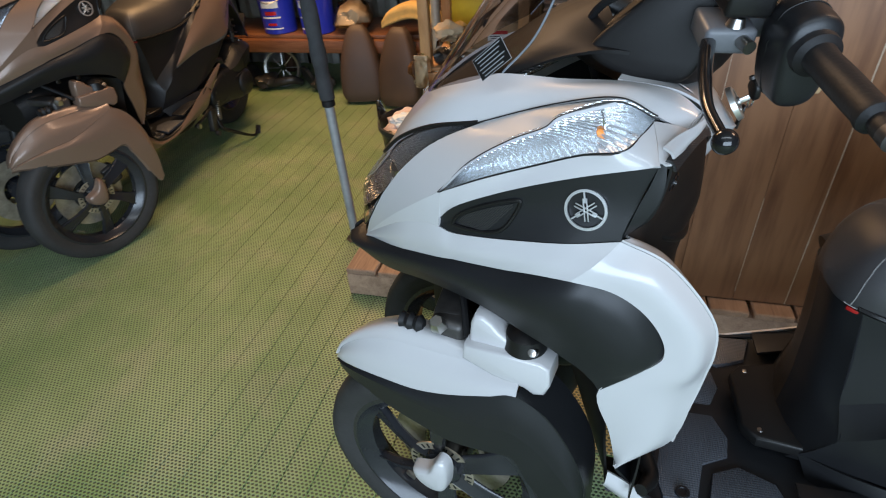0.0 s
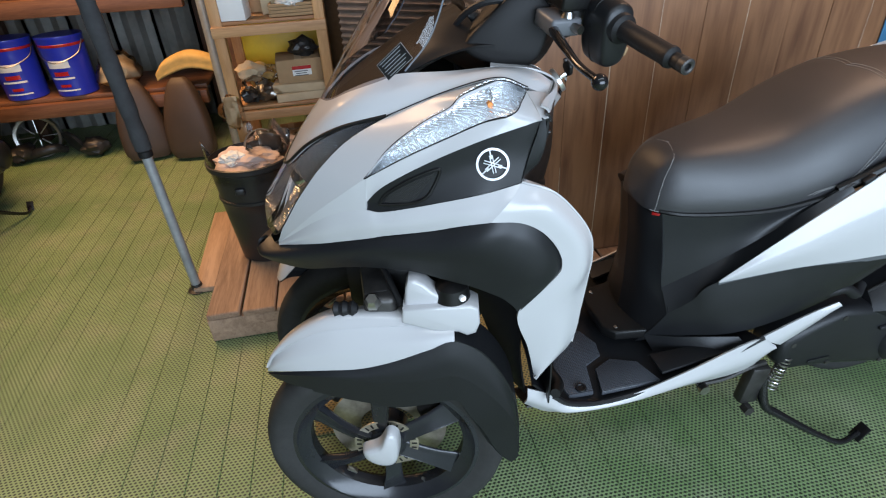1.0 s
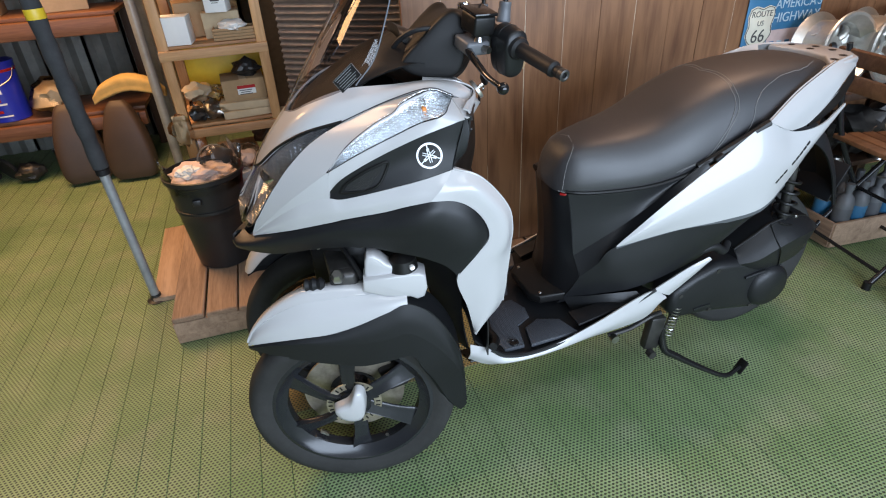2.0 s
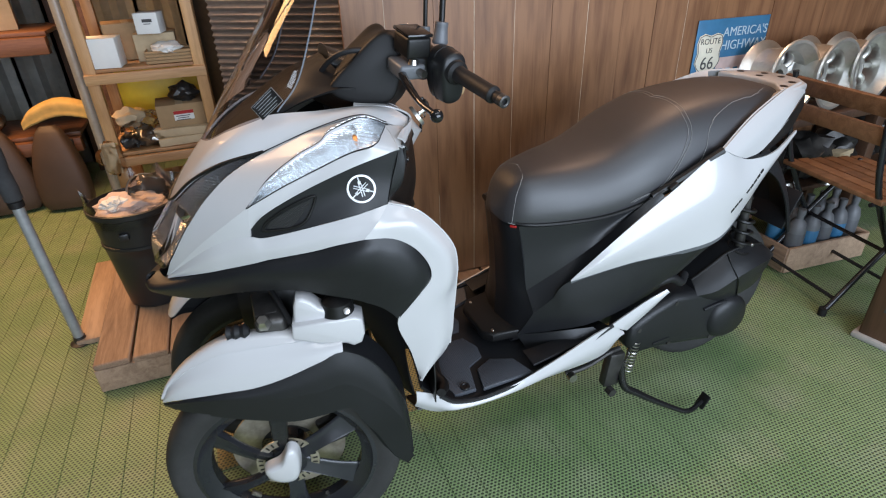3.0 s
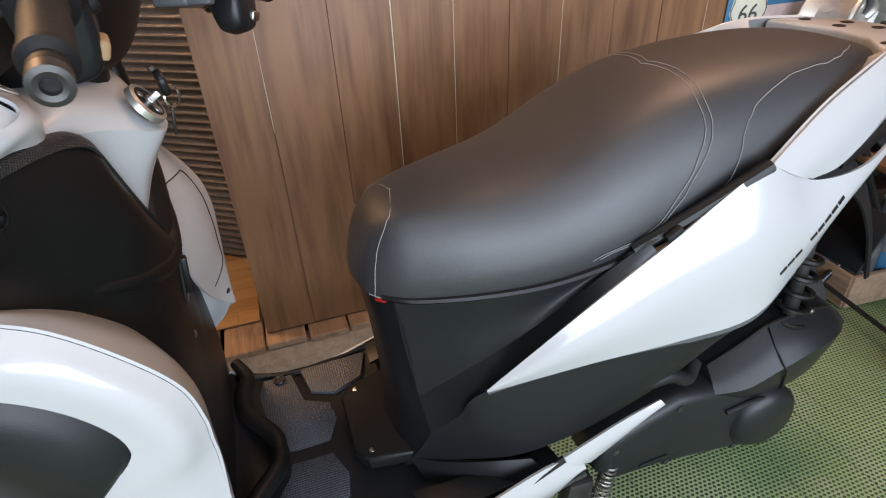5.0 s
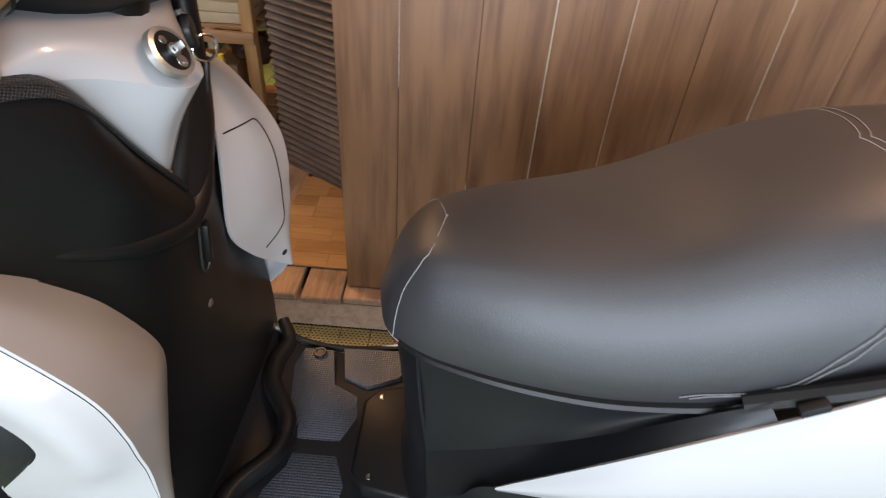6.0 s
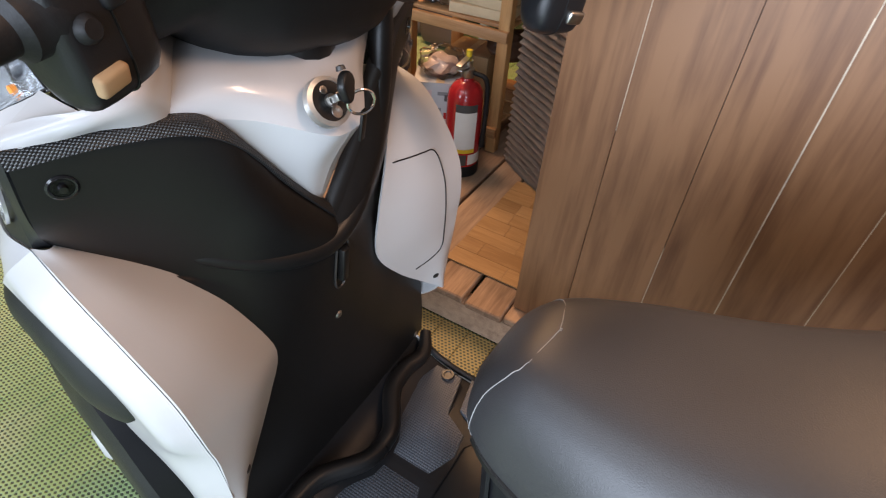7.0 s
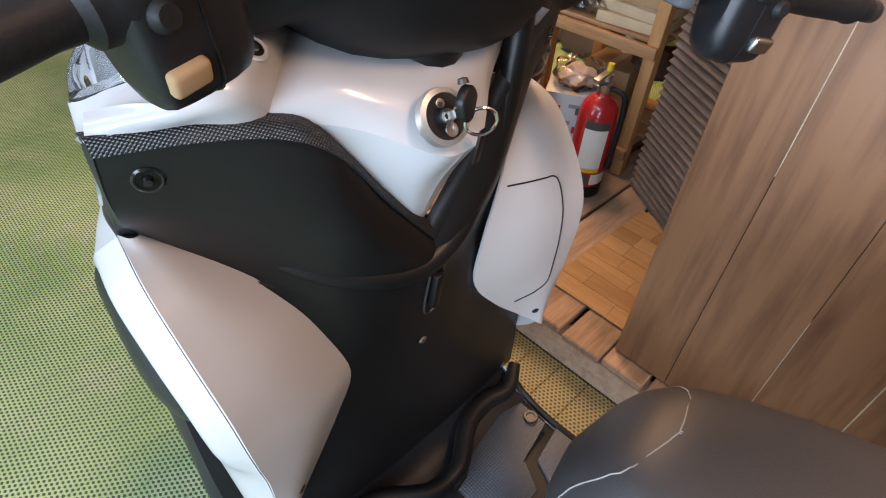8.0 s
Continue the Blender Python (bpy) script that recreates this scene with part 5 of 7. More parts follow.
        for k in range(9):
            f = k / 8
            spot = drape(flank, (0.910 + 0.090 * f, s * 0.4, 0.642 + 0.077 * f), (0, -s, 0)) if k not in (3,) else None
            if spot:
                n = spot.col[2].to_3d().normalized()
                u = Vector((0.76, 0, 0.65))
                u = (u - n * n.dot(u)).normalized()
                mk = Matrix((u, n.cross(u), n)).transposed().to_4x4()
                mk.translation = spot.translation + n * 0.0004
                part("lettering_bar", box((0.0132, 0.0062, 0.0010), mk, 0.0003, 1), S, flank)
        q0 = [(0.868, 0.188, 0.790), (0.955, 0.166, 0.841), (1.03, 0.149, 0.872), (1.10, 0.128, 0.890), (1.185, 0.096, 0.892)]
        q1 = [(0.905, 0.196, 0.772), (0.975, 0.182, 0.806), (1.045, 0.164, 0.838), (1.115, 0.141, 0.867), (1.195, 0.104, 0.876)]
        q2 = [(0.945, 0.188, 0.757), (0.995, 0.182, 0.764), (1.052, 0.170, 0.796), (1.122, 0.147, 0.836), (1.200, 0.107, 0.855)]
        part("grab_rail", patch([q0, q1, q2], 26, 8, 0.005, s), W, body, paint_word + " grab rail", sharp=55)
        part("rail_recess", patch([[(1.00, 0.182, 0.764), (1.055, 0.169, 0.800), (1.125, 0.146, 0.846), (1.19, 0.112, 0.865)], [(1.005, 0.178, 0.755), (1.06, 0.165, 0.765), (1.12, 0.150, 0.79), (1.19, 0.118, 0.835)]], 14, 6, 0.004, s), S, body)
        part("seat_rail", tube([(0.70, s * 0.168, 0.698), (0.78, s * 0.178, 0.740), (0.87, s * 0.185, 0.788)], 0.009, 8), S, body)
        part("inner_rail", patch([[(0.872, 0.183, 0.790), (0.955, 0.163, 0.842), (1.03, 0.146, 0.873), (1.10, 0.125, 0.889)], [(0.885, 0.166, 0.770), (0.955, 0.150, 0.815), (1.03, 0.132, 0.850), (1.09, 0.105, 0.872)]], 16, 4, 0.003, s), W, body)
        part("seat_buffer", box((0.024, 0.010, 0.010), pose(0.742, s * 0.187, 0.722, 0, -32, 0), 0.003), M["rubber"], body)
    deck_bm = prism([(1.085, -0.122), (1.13, -0.126), (1.20, -0.104), (1.235, -0.055), (1.243, 0.0), (1.235, 0.055), (1.20, 0.104), (1.13, 0.112), (1.145, 0.06), (1.150, 0), (1.140, -0.06)], 0.020, pose(0, 0, 0.888, 0, 0.5, 0), 0.006, None, 3)
    carrier = part("carrier", deck_bm, W, body, paint_word + " carrier plate with bolt holes", sharp=50)
    for x, y in ((1.120, -0.103), (1.175, -0.080), (1.175, 0.080), (1.207, -0.022), (1.172, 0.015), (1.207, 0.03)):
        part("bolt_hole", lathe([(0.0, 0.0), (0.0085, 0.0), (0.0095, 0.0008)], 18, pose(x, y, 0.8982 - 0.0087 * x)), S, carrier)
    part("tail_lamp", hull([[(1.16 + d, y * k, 0.835 + z * k) for y, z in ((-0.10, 0.0), (-0.08, 0.03), (0.08, 0.03), (0.10, 0.0), (0.07, -0.04), (-0.07, -0.04))] for d, k in ((0, 1.0), (0.05, 0.9), (0.085, 0.6))], 10, 7), M["red"], body, "red tail lamp")
    part("rear_guard", patch([[(1.06, 0, 0.76), (1.20, 0, 0.70), (1.30, 0, 0.57), (1.35, 0, 0.44)], [(1.06, 0.06, 0.75), (1.20, 0.065, 0.69), (1.29, 0.07, 0.565), (1.34, 0.075, 0.435)], [(1.06, 0.085, 0.70), (1.19, 0.09, 0.64), (1.275, 0.085, 0.545), (1.325, 0.085, 0.43)]], 18, 9, 0.004, -1), B, body)
    part("rear_guard", patch([[(1.06, 0, 0.76), (1.20, 0, 0.70), (1.30, 0, 0.57), (1.35, 0, 0.44)], [(1.06, 0.06, 0.75), (1.20, 0.065, 0.69), (1.29, 0.07, 0.565), (1.34, 0.075, 0.435)], [(1.06, 0.085, 0.70), (1.19, 0.09, 0.64), (1.275, 0.085, 0.545), (1.325, 0.085, 0.43)]], 18, 9, 0.004, 1), B, body)
    part("plate_holder", box((0.006, 0.16, 0.12), pose(1.325, 0, 0.50, 0, 22, 0), 0.002), B, body, "black plate holder")

    # saddle
    sec = [(0.365, 0.678, 0.034, 0.664), (0.372, 0.698, 0.064, 0.658), (0.380, 0.721, 0.080, 0.656), (0.392, 0.743, 0.093, 0.655), (0.412, 0.761, 0.107, 0.654), (0.440, 0.771, 0.119, 0.653), (0.50, 0.780, 0.138, 0.655), (0.57, 0.790, 0.151, 0.657), (0.63, 0.808, 0.158, 0.664), (0.70, 0.844, 0.165, 0.682), (0.77, 0.873, 0.166, 0.704), (0.83, 0.886, 0.165, 0.735), (0.92, 0.894, 0.158, 0.782), (1.02, 0.895, 0.142, 0.828), (1.10, 0.888, 0.112, 0.852), (1.135, 0.876, 0.085, 0.856), (1.150, 0.866, 0.05, 0.854)]

    def saddle_lean(x):
        """How far the saddle's middle sits to the left: the scooter leans on its stand."""
        return 0.008 + 0.014 * max(0.0, min(1.0, (0.62 - x) / 0.22))

    def seat_loop(x, top, hw, lo):
        dz = top - lo
        lean = saddle_lean(x)
        hw -= lean
        half = [(0.0, top), (0.46 * hw, top - 0.040 * dz), (0.72 * hw, top - 0.160 * dz), (0.89 * hw, top - 0.40 * dz), (0.98 * hw, top - 0.69 * dz), (0.985 * hw, top - 0.90 * dz), (0.945 * hw, lo), (0.88 * hw, lo - 0.001), (0.60 * hw, lo), (0.25 * hw, lo)]
        return [(x, -y - lean, z) for y, z in half] + [(x, y - lean, z) for y, z in half[:0:-1]]
    saddle = part("saddle", hull([seat_loop(*s) for s in sec], 10, 70), M["vinyl"], root, "long black vinyl saddle with a raised rear step", sharp=70)

    part("seat_base", hull([[(x, y * hw, z) for y, z in ((-0.84, lo + 0.012), (-0.82, lo - 0.006), (0.72, lo - 0.006), (0.74, lo + 0.012))] for x, top, hw, lo in sec[3:14]], 8, 40), S, saddle, "black moulded seat base", sharp=30)

    def on_seat(x, k):
        """A point of the saddle's skin at x; k runs from 0 at the crown to 6 at the left lower edge."""
        for a, b in zip(sec, sec[1:]):
            if a[0] <= x <= b[0]:
                f = (x - a[0]) / (b[0] - a[0])
                lp = [Vector(p).lerp(Vector(q), f) for p, q in zip(seat_loop(*a), seat_loop(*b))]
                i = min(int(k), 5)
                pts = spline(lp[max(0, i - 1):i + 3] if i else [lp[-1], *lp[0:3]], 31)
                return pts[10 + int((k - i) * 10)] if i < 6 else lp[6]

    def stitch(ctrl_pts, n, dx=0.0):
        for s in (1, -1):
            ctrl = []
            for x, h, z in spline(ctrl_pts, 26):
                cand = [on_seat(x + dx, k * 0.1) for k in range(0, 60)]
                p = min(cand, key=lambda q: (abs(q.y) - h) ** 2 + (q.z - z) ** 2)
                o = Vector((0, p.y, p.z - 0.74)).normalized() * 0.0018
                ctrl.append((p.x, p.y + o.y if s == 1 else -(p.y + o.y) - 2 * saddle_lean(x + dx), p.z + o.z))
            part("seam", tube(ctrl, 0.00050, 5, n), M["stitch"], saddle, "line of grey stitching")
    stitch([(0.432, 0.0, 0.774), (0.430, 0.020, 0.774), (0.421, 0.061, 0.768), (0.411, 0.078, 0.759), (0.397, 0.089, 0.731), (0.389, 0.088, 0.697), (0.385, 0.085, 0.659)], 40)
    rear_seam = [(0.795, 0.0, 0.888), (0.804, 0.040, 0.886), (0.804, 0.080, 0.880), (0.800, 0.128, 0.868), (0.800, 0.152, 0.840), (0.788, 0.163, 0.806), (0.762, 0.166, 0.762), (0.729, 0.166, 0.721), (0.690, 0.166, 0.704), (0.650, 0.160, 0.690)]
    stitch(rear_seam, 50)
    stitch(rear_seam, 50, 0.009)
    stitch([(1.075, 0.085, 0.895), (1.013, 0.118, 0.890), (0.949, 0.128, 0.886), (0.885, 0.144, 0.862), (0.854, 0.158, 0.832), (0.844, 0.164, 0.792), (0.825, 0.165, 0.755)], 44)

    for s in (-1, 1):
        part("piping", tube([(x, s * (hw - saddle_lean(x)) * 0.95 - saddle_lean(x), lo + 0.001) for x, top, hw, lo in sec[2:11]], 0.0011, 6, 60), M["stitch"], saddle, "pale piping along the lower edge")

    # engine, belt case, air box, rear wheel, stand
    eng = part("belt_case", prism([(0.69, 0.275), (0.695, 0.335), (0.76, 0.372), (0.83, 0.398), (0.92, 0.388), (1.03, 0.345), (1.085, 0.315), (1.10, 0.275), (1.085, 0.232), (1.045, 0.207), (0.985, 0.203), (0.92, 0.215), (0.83, 0.231), (0.72, 0.238)], 0.10, pose(0, -0.135, 0, 90, 0, 0), 0.022, None, 4), B, root, "black cast belt case", sharp=60)
    part("case_boss", lathe([(0.0, 0.020), (0.050, 0.018), (0.064, 0.008), (0.068, 0.0)], 36, pose(1.025, -0.184, 0.278, 90, 0, 0)), B, eng)
    part("case_rib", tube([(0.93, -0.188, 0.330), (1.0, -0.189, 0.338), (1.06, -0.188, 0.318)], 0.004, 8), B, eng)
    part("case_letters", box((0.055, 0.002, 0.008), pose(0.80, -0.1865, 0.262, 0, -4, 0), 0.0005), G, eng, "raised unreadable lettering bar")
    for x, z in ((0.72, 0.32), (0.83, 0.375), (0.95, 0.36), (1.075, 0.28), (0.98, 0.22), (0.83, 0.245)):
        part("bolt", lathe([(0.0, 0.006), (0.006, 0.006), (0.007, 0)], 10, pose(x, -0.180, z, 90, 0, 0)), M["dark_metal"], eng)
    ridge = [(0.905, 0.148, 0.408), (0.952, 0.155, 0.442), (1.003, 0.158, 0.474), (1.067, 0.158, 0.482), (1.130, 0.152, 0.470), (1.185, 0.138, 0.436)]
    face_lo = [(0.898, 0.182, 0.378), (0.943, 0.200, 0.392), (0.992, 0.206, 0.418), (1.056, 0.206, 0.440), (1.120, 0.194, 0.444), (1.180, 0.160, 0.426)]
    foot = [(0.910, 0.168, 0.356), (0.966, 0.182, 0.342), (1.035, 0.187, 0.346), (1.105, 0.182, 0.362), (1.155, 0.165, 0.386), (1.190, 0.140, 0.408)]
    ab = bmesh.new()
    rear = lambda r, h, d: [(x, h, z + d) for x, _, z in r]
    for a, c, k in ((rear(ridge, 0.085, 0.004), ridge, 5), (ridge, face_lo, 8), (face_lo, foot, 6), (foot, rear(foot, 0.085, 0.0), 4)):
        patch([a, [((p[0] + q[0]) / 2, (p[1] + q[1]) / 2 + 0.003, (p[2] + q[2]) / 2 + 0.002) for p, q in zip(a, c)], c], 26, k, 0.003, -1, ab)
    for e in (0, -1):
        patch([[ridge[e], rear(ridge, 0.085, 0.004)[e]], [face_lo[e], rear(face_lo, 0.085, 0)[e]], [foot[e], rear(foot, 0.085, 0)[e]]], 5, 6, 0.003, -1, ab)
    ab = part("air_box", ab, B, root, "black plastic air box with a sharp upper ridge", sharp=45)
    part("box_ridge", tube([(x, -h, z + 0.001) for x, h, z in ridge[:5]], 0.0035, 8), S, ab)
    part("box_seam", tube([(1.000, -0.159, 0.4755), (0.998, -0.186, 0.447), (1.004, -0.208, 0.420), (1.022, -0.200, 0.380), (1.040, -0.188, 0.345)], 0.0018, 8), S, ab)
    part("box_clip", box((0.012, 0.008, 0.010), pose(1.085, -0.160, 0.480, 0, 12, 0), 0.004), M["steel"], ab)
    part("drain_tube", tube([(1.08, -0.16, 0.40), (1.10, -0.165, 0.375), (1.14, -0.165, 0.372)], 0.007, 8), M["rubber"], ab)
    part("swing_block", box((0.30, 0.16, 0.16), pose(0.74, 0.02, 0.33), 0.02), M["dark_metal"], root)
    part("breather_hose", tube([(0.74, -0.18, 0.455), (0.79, -0.185, 0.465), (0.83, -0.18, 0.440), (0.86, -0.16, 0.445)], 0.012, 10), M["rubber"], root)
    shock = part("rear_shock", tube([(1.03, -0.15, 0.64), (1.06, -0.15, 0.36)], 0.013, 12), M["dark_metal"], root, "rear shock absorber")
    part("spring", tube([(1.03 + 0.03 * t / 60 + 0.026 * math.cos(t * 0.785), -0.15 + 0.026 * math.sin(t * 0.785), 0.62 - 0.24 * t / 60) for t in range(61)], 0.0045, 6, 240), S, shock)

    def wheel(wname, m, tr, wid, rim_r, label_, front):
        w = part(wname, lathe([(rim_r - 0.004, -wid * 0.36), (rim_r + 0.012, -wid * 0.42), (tr - 0.030, -wid * 0.50), (tr - 0.012, -wid * 0.44), (tr - 0.003, -wid * 0.22), (tr, 0.0), (tr - 0.003, wid * 0.22), (tr - 0.012, wid * 0.44), (tr - 0.030, wid * 0.50), (rim_r + 0.012, wid * 0.42), (rim_r - 0.004, wid * 0.36)], 56, None, None, True), M["tyre"], root, label_, m, sharp=60)
        part("rim", lathe([(rim_r + 0.004, -wid * 0.38), (rim_r - 0.006, -wid * 0.40), (rim_r - 0.012, -wid * 0.30), (rim_r - 0.030, -wid * 0.15), (rim_r - 0.030, wid * 0.15), (rim_r - 0.012, wid * 0.30), (rim_r - 0.006, wid * 0.40), (rim_r + 0.004, wid * 0.38)], 56, None, None, True), M["rim"], w, "black cast rim")
        for k in range(6):
            a = radians(-90 + 60 * k)
            secs = []
            for r, tw, hw, off in ((0.030, 0.16, 0.015, 0.018), (0.07, 0.09, 0.0145, 0.018), (0.11, 0.03, 0.0165, 0.014), (0.142, 0.0, 0.0205, 0.008), (rim_r - 0.014, 0.0, 0.025, 0.004)):
                c = Vector((r * math.cos(a + tw), r * math.sin(a + tw), off))
                t_ = Vector((-math.sin(a + tw), math.cos(a + tw), 0))
                nrm = Vector((0, 0, 1))
                secs.append([c + t_ * hw * p + nrm * 0.010 * q for p, q in ((-1, -0.6), (-1, 1.0), (-0.86, 1.05), (0.3, 0.35), (1, 0.0), (1, -0.6))])
            part("spoke", hull(secs, 8, 9), M["rim"], w)
        part("hub", lathe([(0.0, -wid * 0.5), (0.040, -wid * 0.45), (0.040, wid * 0.30), (0.030, wid * 0.42), (0.0, wid * 0.42)], 24), M["rim"], w)
        if front:
            dsk = lathe([(0.060, -0.030), (0.060, -0.024), (0.122, -0.024), (0.122, -0.030)], 48, None, None, True)
            part("brake_disc", dsk, M["disc"], w, "rust-tinged steel brake disc")
            part("sensor_ring", lathe([(0.048, 0.018), (0.048, 0.021), (0.066, 0.021), (0.066, 0.018)], 40, None, None, True), M["disc"], w)
            for k in range(28):
                a = 2 * math.pi * k / 28
                part("ring_slot", box((0.010, 0.0035, 0.0010), pose(0.057 * math.cos(a), 0.057 * math.sin(a), 0.0216, 0, 0, math.degrees(a))), S, w)
            part("caliper", box((0.075, 0.055, 0.045), pose(0.105 * math.cos(radians(20)), 0.105 * math.sin(radians(20)), -0.034, 0, 0, 110), 0.010, 3), M["dark_metal"], w)
            part("valve", tube([(0.070, -0.150, 0), (0.064, -0.138, 0.006)], 0.004, 8), M["steel"], w)
            part("balance_weight", box((0.024, 0.005, 0.012), pose(0, 0, 0, 0, 0, 232) @ pose(0.147, 0, -0.004, 0, 0, 90), 0.001), M["steel"], w, "small steel balance weight")
        return w

    wheel("rear_wheel", pose(1.115, 0.016, 0.247, 90, 0, 0), 0.247, 0.10, 0.165, "dusty black rear tyre", False)
    st = part("side_stand", tube([(0.690, -0.165, 0.22), (0.692, -0.19, 0.15), (0.730, -0.205, 0.118), (0.83, -0.235, 0.055), (0.89, -0.25, 0.028), (0.945, -0.24, 0.035)], [0.011, 0.011, 0.010, 0.0078, 0.0072, 0.0072], 12), M["gloss"], root, "black steel side stand folded down")
    part("stand_foot", box((0.006, 0.03, 0.045), pose(0.950, -0.24, 0.036, 0, 30, 0), 0.002), S, st)
    part("stand_pivot", box((0.05, 0.03, 0.11), pose(0.665, -0.165, 0.20, 0, 6, 0), 0.008), M["dark_metal"], st)
    part("stand_nut", lathe([(0.0, 0.02), (0.013, 0.02), (0.013, 0.0)], 6, pose(0.655, -0.175, 0.135, 90, 0, 0)), M["dark_metal"], st)
    part("stand_spring", tube([(0.722 - 0.012 * t / 70 + 0.012 * math.cos(t * 0.9), -0.175 + 0.012 * math.sin(t * 0.9), 0.285 - 0.10 * t / 70) for t in range(71)], 0.0022, 6, 280), M["steel"], st, "bright coil spring")
    part("cable_rod", tube([(0.52, -0.16, 0.225), (0.58, -0.17, 0.240), (0.64, -0.17, 0.262), (0.68, -0.165, 0.262)], 0.007, 8), M["dark_metal"], root)
    part("frame_bolt", lathe([(0.0, 0.012), (0.012, 0.012), (0.013, 0)], 12, pose(0.53, -0.17, 0.222, 90, 0, 0)), M["steel"], root)
    part("frame_rail", tube([(0.15, -0.10, 0.25), (0.35, -0.11, 0.235), (0.50, -0.13, 0.232), (0.62, -0.12, 0.26)], 0.016, 10), S, root)
    part("frame_rail", tube([(0.15, 0.10, 0.25), (0.35, 0.11, 0.235), (0.50, 0.13, 0.232), (0.62, 0.12, 0.26)], 0.016, 10), S, root)
    part("silencer", hull([[(x, 0.19 + y * k, 0.33 + z * k + 0.12 * (x - 0.7)) for y, z in ((-0.05, 0), (-0.035, 0.05), (0.035, 0.05), (0.05, 0), (0.035, -0.05), (-0.035, -0.05))] for x, k in ((0.70, 0.4), (0.78, 0.95), (1.15, 1.0), (1.22, 0.7))], 10, 12), S, root, "black silencer")

    # front suspension, wheels and mudguards
    part("tilt_head", hull([[(x, y * k, 0.57 + z * k) for y, z in ((-0.09, 0.05), (0.0, 0.10), (0.09, 0.05), (0.09, -0.10), (0.0, -0.14), (-0.09, -0.10))] for x, k in ((-0.22, 0.5), (-0.15, 0.9), (-0.02, 1.0), (0.08, 0.9))], 10, 10), S, root)
    for z in (0.60, 0.50):
        part("tilt_link", box((0.05, 0.30, 0.025), pose(-0.17, 0, z), 0.008), M["dark_metal"], root)
    for s in (-1, 1):
        wm = pose(-0.188, s * 0.161, 0.0) @ pose(0, 0, 0, 0, 0, -STEER)
        knuckle = thing("front_leg", "", "", wm)
        knuckle.parent = root

        def loc(u, w, z):
            return (-u, w, z)
        wl = wheel("front_wheel", wm @ pose(0, 0, 0.25, 90, 0, 0) @ (pose(0, 0, 0) if s == -1 else pose(0, 0, 0, 180, 0, 0)), 0.247, 0.086, 0.187, "dusty black front tyre", True)
        o = s
        fs = [(0.208, 0.458, 0.446, 0.006, 0.444, 0.008, 0.439, 0.007), (0.185, 0.497, 0.46, 0.021, 0.455, 0.025, 0.442, 0.024), (0.14, 0.54, 0.473, 0.035, 0.466, 0.041, 0.433, 0.038), (0.08, 0.573, 0.482, 0.044, 0.467, 0.051, 0.42, 0.048), (0.02, 0.58, 0.489, 0.049, 0.464, 0.057, 0.407, 0.053), (-0.04, 0.579, 0.506, 0.051, 0.463, 0.06, 0.396, 0.056), (-0.1, 0.575, 0.529, 0.05, 0.467, 0.06, 0.404, 0.057), (-0.15, 0.576, 0.546, 0.046, 0.475, 0.058, 0.41, 0.056)]
        wt = [[(-u, o * -0.045 * (1 if i else 0.3), zt - 0.034 * (1 if i else 0.1)) for i, (u, zt, *_) in enumerate(fs)],
              [(-u, o * -0.028 * (1 if i else 0.3), zt - 0.012) for i, (u, zt, *_) in enumerate(fs)],
              [(-u, o * 0.006, zt) for u, zt, *_ in fs],
              [(-u, o * wb * 0.48, zt * 0.80 + zb * 0.20) for u, zt, zb, wb, *_ in fs]]
        side_up = [(-u, o * wb * 0.48, zt * 0.80 + zb * 0.20) for u, zt, zb, wb, *_ in fs]
        side_lo = [(-u, o * wb, zb) for u, zt, zb, wb, *_ in fs]
        side_mid = [((a[0] + b[0]) / 2, (a[1] + b[1]) / 2 + o * 0.005, (a[2] + b[2]) / 2 + 0.001) for a, b in zip(side_up, side_lo)]
        guard = patch([[(x, y * s, z) for x, y, z in r] for r in wt], 30, 16, 0.003, s)
        patch([[(x, y * s, z) for x, y, z in r] for r in (side_up, side_mid, side_lo)], 30, 10, 0.003, s, guard)
        part("mudguard_top", guard, W, knuckle, paint_word + " mudguard top", sharp=50)
        tails = [[(0.198, 0.042, 0.511), (0.24, 0.038, 0.436), (0.262, 0.032, 0.353), (0.268, 0.029, 0.227)],
                 [(0.2, 0.053, 0.431), (0.242, 0.05, 0.371), (0.264, 0.042, 0.304), (0.268, 0.035, 0.219)],
                 [(0.172, 0.055, 0.367), (0.196, 0.051, 0.324), (0.226, 0.045, 0.25), (0.255, 0.037, 0.205)],
                 [(0.168, 0.048, 0.366), (0.188, 0.045, 0.323), (0.218, 0.037, 0.246), (0.248, 0.032, 0.204)]]
        bl = [[(-u, wb, zb - 0.001) for u, zt, zb, wb, *_ in fs], [(-u, wc, zc) for u, zt, zb, wb, zc, wc, *_ in fs],
              [(-u, wl_, zl) for u, *_, zl, wl_ in fs], [(-u, wl_ - 0.012, zl - 0.010) for u, *_, zl, wl_ in fs]]
        rows_ = [r + tl for r, tl in zip(bl, tails)]
        swell = [((a[0] + b[0]) / 2, (a[1] + b[1]) / 2 + 0.003, (a[2] + b[2]) / 2) for a, b in zip(rows_[0], rows_[1])]
        skirt = patch([rows_[0], swell, rows_[1]], 52, 8, 0.003, s)
        patch(rows_[1:3], 52, 5, 0.003, s, skirt)
        patch(rows_[2:], 52, 3, 0.002, s, skirt)
        patch([[(0.150, 0.046, 0.546)] + tails[0], [(0.150, -0.03, 0.545), (0.19, -0.035, 0.52), (0.233, -0.04, 0.455), (0.258, -0.045, 0.372), (0.264, -0.045, 0.25)]], 18, 5, 0.003, s, skirt)
